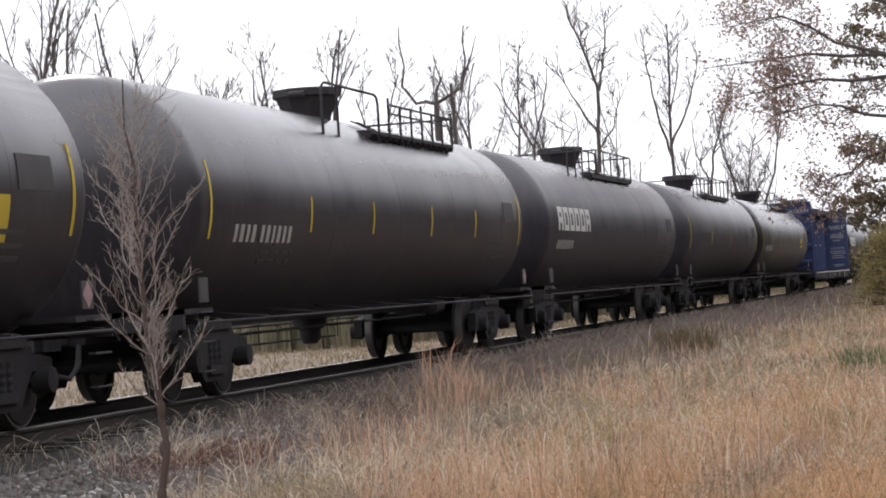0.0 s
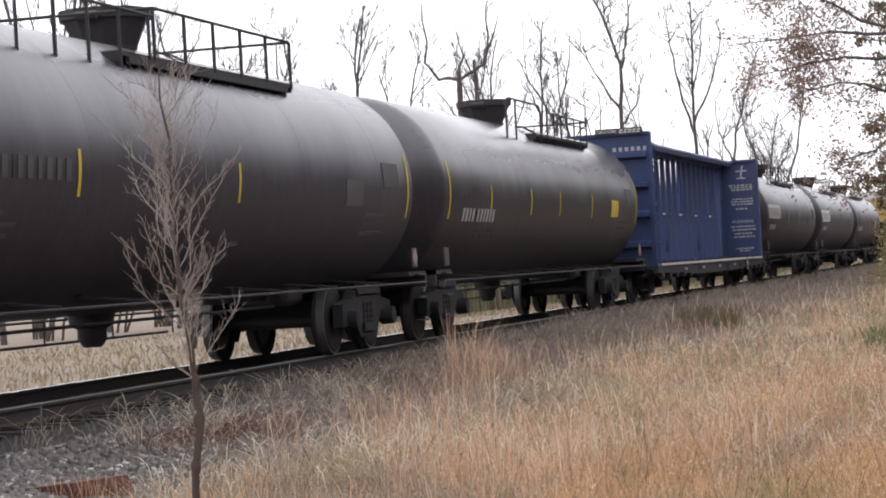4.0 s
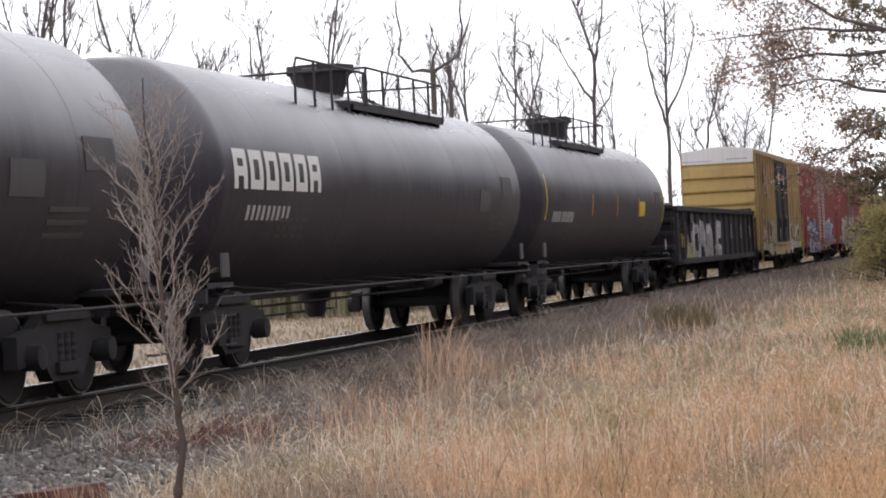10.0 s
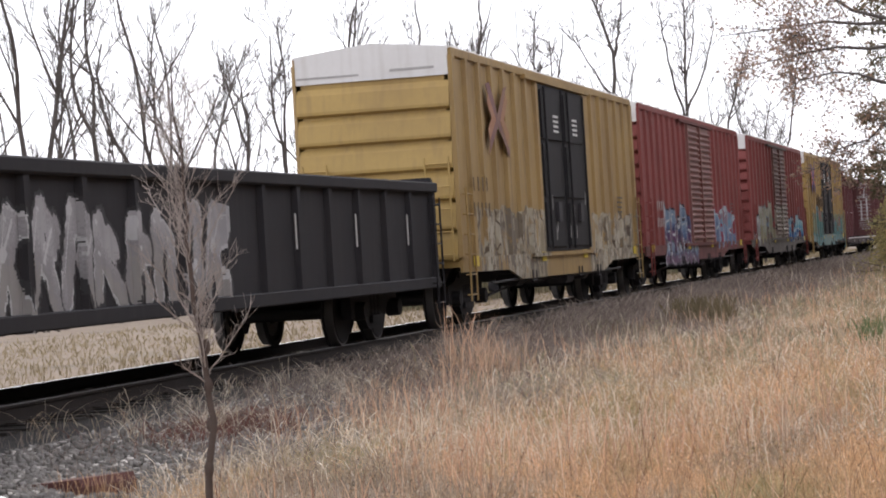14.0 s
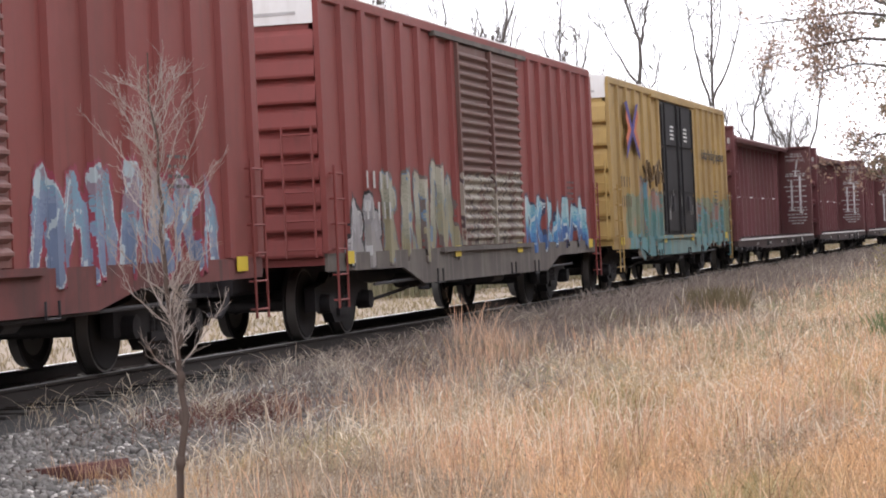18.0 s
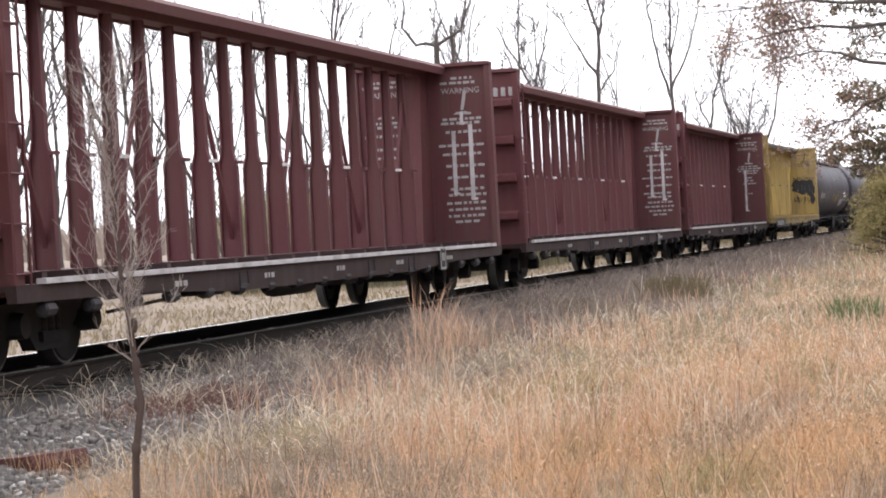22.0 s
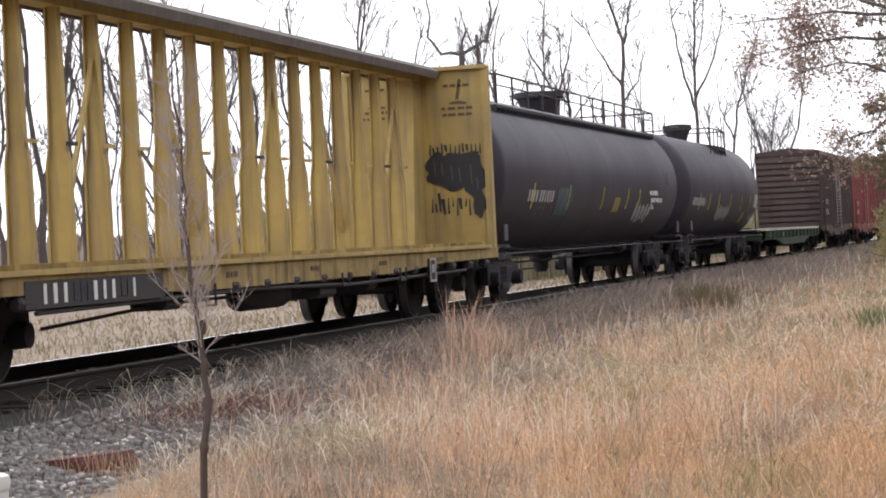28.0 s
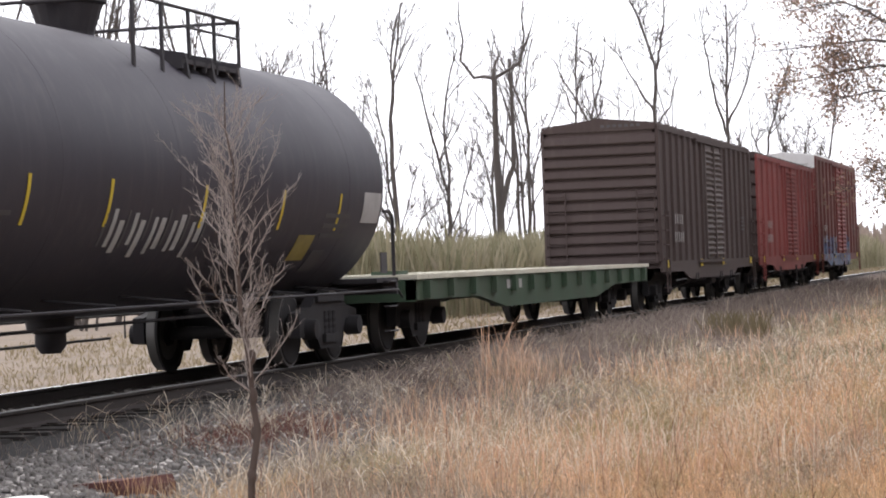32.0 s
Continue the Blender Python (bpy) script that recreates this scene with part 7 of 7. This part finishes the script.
shaped_tree(141, 23.7, ((((0, 0), (0.05, 8), (-0.15, 13), (0.5, 15), (1.4, 17.2)), 0.21), (((-0.15, 12.8), (-0.5, 14.6), (-0.9, 17.4)), 0.12), (((0.0, 10.2), (1.1, 12), (2.4, 14.4)), 0.11), (((0, 9.4), (-0.9, 10.6), (-1.4, 12.6)), 0.09)), 63, "tall bare tree forking high up", 13)
shaped_tree(150, 20.7, ((((0, 0), (0, 8), (-0.05, 12.4), (-0.2, 17.2)), 0.2), (((0, 9), (0.7, 11.2), (1.25, 14.8), (1.4, 16)), 0.13), (((0, 9.8), (-1.1, 12), (-1.9, 14.8)), 0.12), (((-0.05, 11.8), (-0.6, 14), (-0.7, 16)), 0.08)), 64, "bare tree with upright spreading arms", 13)
shaped_tree(160, 20.0, ((((0, 0), (-0.1, 6), (-0.6, 9.4), (-1.4, 12), (-2.3, 14.8)), 0.16), (((-0.3, 7.6), (0.5, 9.6), (0.7, 12)), 0.09), (((-0.7, 9.6), (-1.7, 10.8), (-2.2, 12)), 0.07)), 65, "leaning bare grey tree", 13)
shaped_tree(160, 17.5, ((((0, 0), (0.1, 4), (-0.3, 7.7), (-0.95, 10.6)), 0.14), (((0, 4), (0.7, 7.4), (0.9, 9.8)), 0.1), (((-0.1, 5.6), (-1.3, 7.8), (-1.9, 10)), 0.09)), 66, "low bare tree with several stems", 13)
undergrowth()
rusty_plate(16.7, 7.11)
white_post(14.3, 6.73)
grass_tuft(16.35, 6.75, 90, 0.3, GRASS, "dry grass tuft beside the rusty box", 71, 0.004, 0.3)
grass_tuft(16.2, 7.1, 60, 0.24, GRASS_GREY, "grey weed tuft beside the rusty box", 73, 0.004, 0.25)
grass_tuft(22.4, 5.5, 60, 0.6, GRASS_RED, "loose orange-red grass tuft", 53, 0.0055, 0.35)
grass_tuft(25.4, 6.15, 90, 0.8, GRASS_RED, "leaning orange-red grass tuft", 55, 0.006, 0.4)
grass_tuft(29.6, 7.1, 80, 1.1, GRASS_RED, "upright orange-red grass tuft", 41, 0.0065, 0.3)
grass_tuft(29.2, 6.6, 110, 0.75, GRASS_RED, "low orange-red grass tuft", 43, 0.006, 0.5)
grass_tuft(44.5, 6.2, 260, 0.7, WEED_DARK, "dark olive weed clump", 45, 0.02, 0.7)
grass_tuft(46.5, 6.5, 200, 0.6, WEED_DARK, "dark olive weed clump", 47, 0.02, 0.6)
grass_tuft(33.0, 2.2, 200, 0.55, WEED_GREEN, "green weed clump in the grass", 49, 0.018, 0.4)

# ---- the train ----
RAILBOX_TAG = tagging("boxcar_yellow_with_green_spray", (0.4, 0.265, 0.09), (0.12, 0.07, 0.042),
                      ((1.75, 7.2, 0.4, 2.0, ((0.0, (0.09, 0.17, 0.13)), (0.42, (0.12, 0.2, 0.16)), (0.55, (0.15, 0.2, 0.15)), (0.62, (0.34, 0.11, 0.09))), 0.9, 1),
                       (11.8, 16.8, 0.4, 1.95, ((0.0, (0.09, 0.15, 0.13)), (0.45, (0.12, 0.19, 0.15)), (0.6, (0.15, 0.19, 0.14))), 0.9, 1),
                       (1.9, 16.6, 0.4, 1.12, ((0.0, (0.05, 0.2, 0.25)), (0.5, (0.07, 0.25, 0.3)), (0.62, (0.1, 0.2, 0.2))), 1.0, 1)), 0.55, 0.42)
RAILBOX_TAG_A = tagging("boxcar_yellow_with_grey_spray", (0.37, 0.245, 0.09), (0.12, 0.07, 0.042),
                        ((1.3, 6.7, 0.4, 1.85, ((0.0, (0.09, 0.09, 0.09)), (0.42, (0.44, 0.42, 0.36)), (0.5, (0.3, 0.28, 0.23)), (0.58, (0.1, 0.1, 0.1))), 1.5),
                         (11.0, 16.5, 0.4, 1.8, ((0.0, (0.1, 0.1, 0.1)), (0.42, (0.46, 0.44, 0.38)), (0.52, (0.2, 0.19, 0.17)), (0.6, (0.4, 0.38, 0.32))), 1.5)), 0.55, 0.2)
RED_TAG_C = tagging("dull_red_boxcar_with_spray_paint", (0.15, 0.04, 0.035), (0.14, 0.08, 0.065),
                    ((2.0, 12.0, 0.5, 1.7, ((0.0, (0.08, 0.14, 0.3)), (0.5, (0.12, 0.25, 0.4)), (0.6, (0.3, 0.3, 0.32))), 1.3),), 0.6, 0.3)

DOOR_TAG = tagging("corrugated_door_with_pale_spray", (0.13, 0.055, 0.045), (0.17, 0.12, 0.1),
                   ((0.0, 11.6, 0.4, 2.2, ((0.0, (0.36, 0.34, 0.28)), (0.5, (0.42, 0.4, 0.33)), (0.6, (0.2, 0.17, 0.15))), 1.6),), 0.6, 0.2)
TRAIN = []


def hitch(car, u):
    """Puts a car into the train; u: its front end along the train."""
    TRAIN.append((car, u))


hitch(tank_car(18.5, TANK_BLACK, "glossy black tank car with yellow placards", style=0, placard=3.3, seed=1), -187.1)
hitch(tank_car(18.9, TANK_BLACK, "glossy black tank car with white stencilled digits", style=0, bars_y=(0.26, 0.42, 0.6, 0.76), placard=0, seed=2), -166.6)
hitch(tank_car(18.6, TANK_GREY, "black tank car with a large white owner's mark", mark=1.6, style=1, bars_y=(), end_tape=False, seed=3), -146.5)
hitch(tank_car(18.5, TANK_GREY, "dull black tank car with faded stencils", style=1, bars_y=(0.3, 0.55), seed=4), -126.6)
hitch(tank_car(19.1, TANK_BROWN, "shiny brownish-black tank car with a yellow placard", style=0, bars_y=(0.2, 0.365, 0.5, 0.67), seed=5), -107.6)
hitch(centrebeam(21.2, BLUE_PAINT, BLUE_FRAME, "empty navy blue centrebeam lumber car", posts=19, top=3.85, warn=(1.85,), rows=((0.28, 0.45), (0.72, 0.72), (0.79, 0.75), (0.86, 0.7), (1.15, 0.6), (1.23, 0.66), (1.31, 0.6), (1.45, 0.4), (2.0, 0.75), (2.1, 0.78), (2.22, 0.6), (2.32, 0.62), (2.68, 0.66), (2.75, 0.3)), drawn=0.32, foot=0.1, head=0.036, knee=0.95, neck=0.06, caution=True, seed=6), -87.5)
hitch(tank_car(18.2, TANK_GREY, "black tank car with a large white owner's mark", mark=1.05, style=1, bars_y=(0.4, 0.6), end_tape=False, seed=7), -64.2)
hitch(tank_car(18.2, TANK_GREY, "black tank car with a large white owner's mark", mark=1.05, style=1, bars_y=(), end_tape=False, seed=8), -44.8)
hitch(tank_car(17.6, TANK_GREY, "black tank car with a yellow placard", style=0, bars_y=(0.35, 0.535, 0.715), tape=ORANGE_MARK, placard=4.9, seed=9), -25.8)
hitch(gondola(19.0, GOND_BLACK, GOND_BLACK, "black gondola with white and yellow spray paint"), -7.5)
hitch(boxcar(16.9, RAILBOX_TAG_A, BLACK_DOOR, RAILBOX, "weathered yellow boxcar with black plug doors", seed=11, end_ribs=6, ribs=17, door=(0.385, 0.645), emblem=2.3), 13.1)
hitch(boxcar(18.5, RED_BOX, DOOR_GREY, RED_BOX, "faded red boxcar with blue spray paint", plug=False, seed=12, ribs=19, door=(0.395, 0.64), sill_paint=RED_SILL, end_ribs=9, spray="blue"), 31.1)
hitch(boxcar(17.5, RED_BOX, DOOR_TAG, RED_BOX, "faded red boxcar with pale and blue spray paint", plug=False, seed=13, ribs=19, door=(0.385, 0.63), sill_paint=SILL_GRIME, end_ribs=9, sill_depth=0.24, spray="pale"), 52.1)
hitch(boxcar(17.0, RAILBOX_TAG, BLACK_DOOR, RAILBOX, "weathered yellow boxcar with green spray paint", seed=14, end_ribs=6, ribs=17, door=(0.365, 0.64), emblem=1.8, slogan=12.0, scribble=True, spray="teal"), 71.5)
hitch(centrebeam(20.7, MAROON, MAROON_DARK, "empty maroon centrebeam lumber car", posts=18, warn=(0.42,), rows=((0.2, 0.5), (0.28, 0.6), (0.9, 0.75), (0.97, 0.7), (1.12, 0.6), (1.35, 0.7), (1.5, 0.66), (1.7, 0.72), (1.9, 0.7), (2.1, 0.6), (2.2, 0.66), (2.34, 0.7), (2.45, 0.74), (2.56, 0.7), (2.66, 0.4)), drawn=0.62, strokes=((-0.52, 1.12, 2.2, 0.075), (-0.82, 1.0, 2.3, 0.08), (-0.68, 0.78, 1.0, 0.06)), foot=0.118, head=0.045, knee=1.25, neck=0.062, seed=15), 90.2)
hitch(centrebeam(20.6, MAROON, MAROON_DARK, "empty maroon centrebeam lumber car", posts=18, warn=(0.42,), rows=((0.2, 0.5), (0.28, 0.6), (0.9, 0.75), (0.97, 0.7), (1.12, 0.6), (1.35, 0.7), (1.5, 0.66), (1.7, 0.72), (1.9, 0.7), (2.1, 0.6), (2.2, 0.66), (2.34, 0.7), (2.45, 0.74), (2.56, 0.7), (2.66, 0.4)), drawn=0.62, strokes=((-0.52, 1.12, 2.2, 0.075), (-0.82, 1.0, 2.3, 0.08), (-0.68, 0.78, 1.0, 0.06)), foot=0.12, head=0.048, knee=1.25, neck=0.065, seed=16), 113.0)
hitch(centrebeam(20.4, MAROON, MAROON_DARK, "empty maroon centrebeam lumber car", posts=18, warn=(0.5,), rows=((0.12, 0.3), (0.28, 0.7), (0.36, 0.45), (1.1, 0.72), (1.18, 0.8), (1.26, 0.74), (1.34, 0.5), (1.5, 0.3), (1.6, 0.3), (1.7, 0.45), (2.05, 0.25)), drawn=0.82, strokes=((-0.57, 1.23, 2.66, 0.08),), foot=0.085, head=0.05, knee=0.75, seed=17), 134.9)
hitch(centrebeam(20.8, YELLOW_CB, YELLOW_FRAME, "empty weathered yellow centrebeam lumber car", STEEL_DARK, posts=18, top=3.9, warn=(), deck=1.0, drawn=0.35, rows=((0.25, 0.4), (0.62, 0.5), (0.72, 0.55)), blobs=True, foot=0.12, head=0.05, knee=1.1, neck=0.075, seed=18), 156.7)
hitch(tank_car(20.9, TANK_MATT, "long black tank car with a full-length top railing", style=2, bars_y=(0.15, 0.31, 0.483, 0.627, 0.7), walkway=True, seed=19), 178.0)
hitch(tank_car(16.2, TANK_MATT, "black tank car with yellow reflective strips", style=2, bars_y=(0.16, 0.275, 0.39, 0.547, 0.705, 0.84), seed=20), 199.9)
hitch(flat_car(18.3, "empty green flat car with a bleached plank deck"), 216.6)
hitch(boxcar(15.0, BROWN_BOX, DOOR_BROWN, BROWN_BOX, "old brown boxcar with a corrugated sliding door", BROWN_BOX, False, top=4.05, plug=False, seed=22, ribs=16, door=(0.42, 0.62), end_ribs=12), 236.6)
hitch(boxcar(15.0, RED_BOX, RED_BOX, BROWN_BOX, "old dull red boxcar with a pale door", BROWN_BOX, False, top=4.0, plug=False, seed=23, ribs=12, door=(0.42, 0.62)), 253.2)
hitch(boxcar(15.2, RED_TAG_C, RED_BOX, RED_BOX, "tall plain red boxcar with blue spray paint", ROOF_WHITE, True, top=4.5, plug=False, seed=24, ribs=12), 269.3)

# ---- vegetation and gravel ----
build_grass()
stones("loose_ballast", 20000, 51, 14, 70, -4.0, -1.9, 0.042, "loose grey ballast stones")
stones("loose_ballast", 3500, 52, 18, 60, -0.7, 3.4, 0.06, "loose grey ballast stones beyond the rails")
far_woods()


def travelled(t):
    k = t - 16.0
    return 11.6702 * k - 0.0260221 * k * k / 2 + 0.00239238 * k ** 3 / 6


def motions():
    for car, u in TRAIN:
        walk(car, [(t, pose(u - 0.3 - travelled(t), TRACK_Y, 0)) for t in range(0, 33)])


motions()
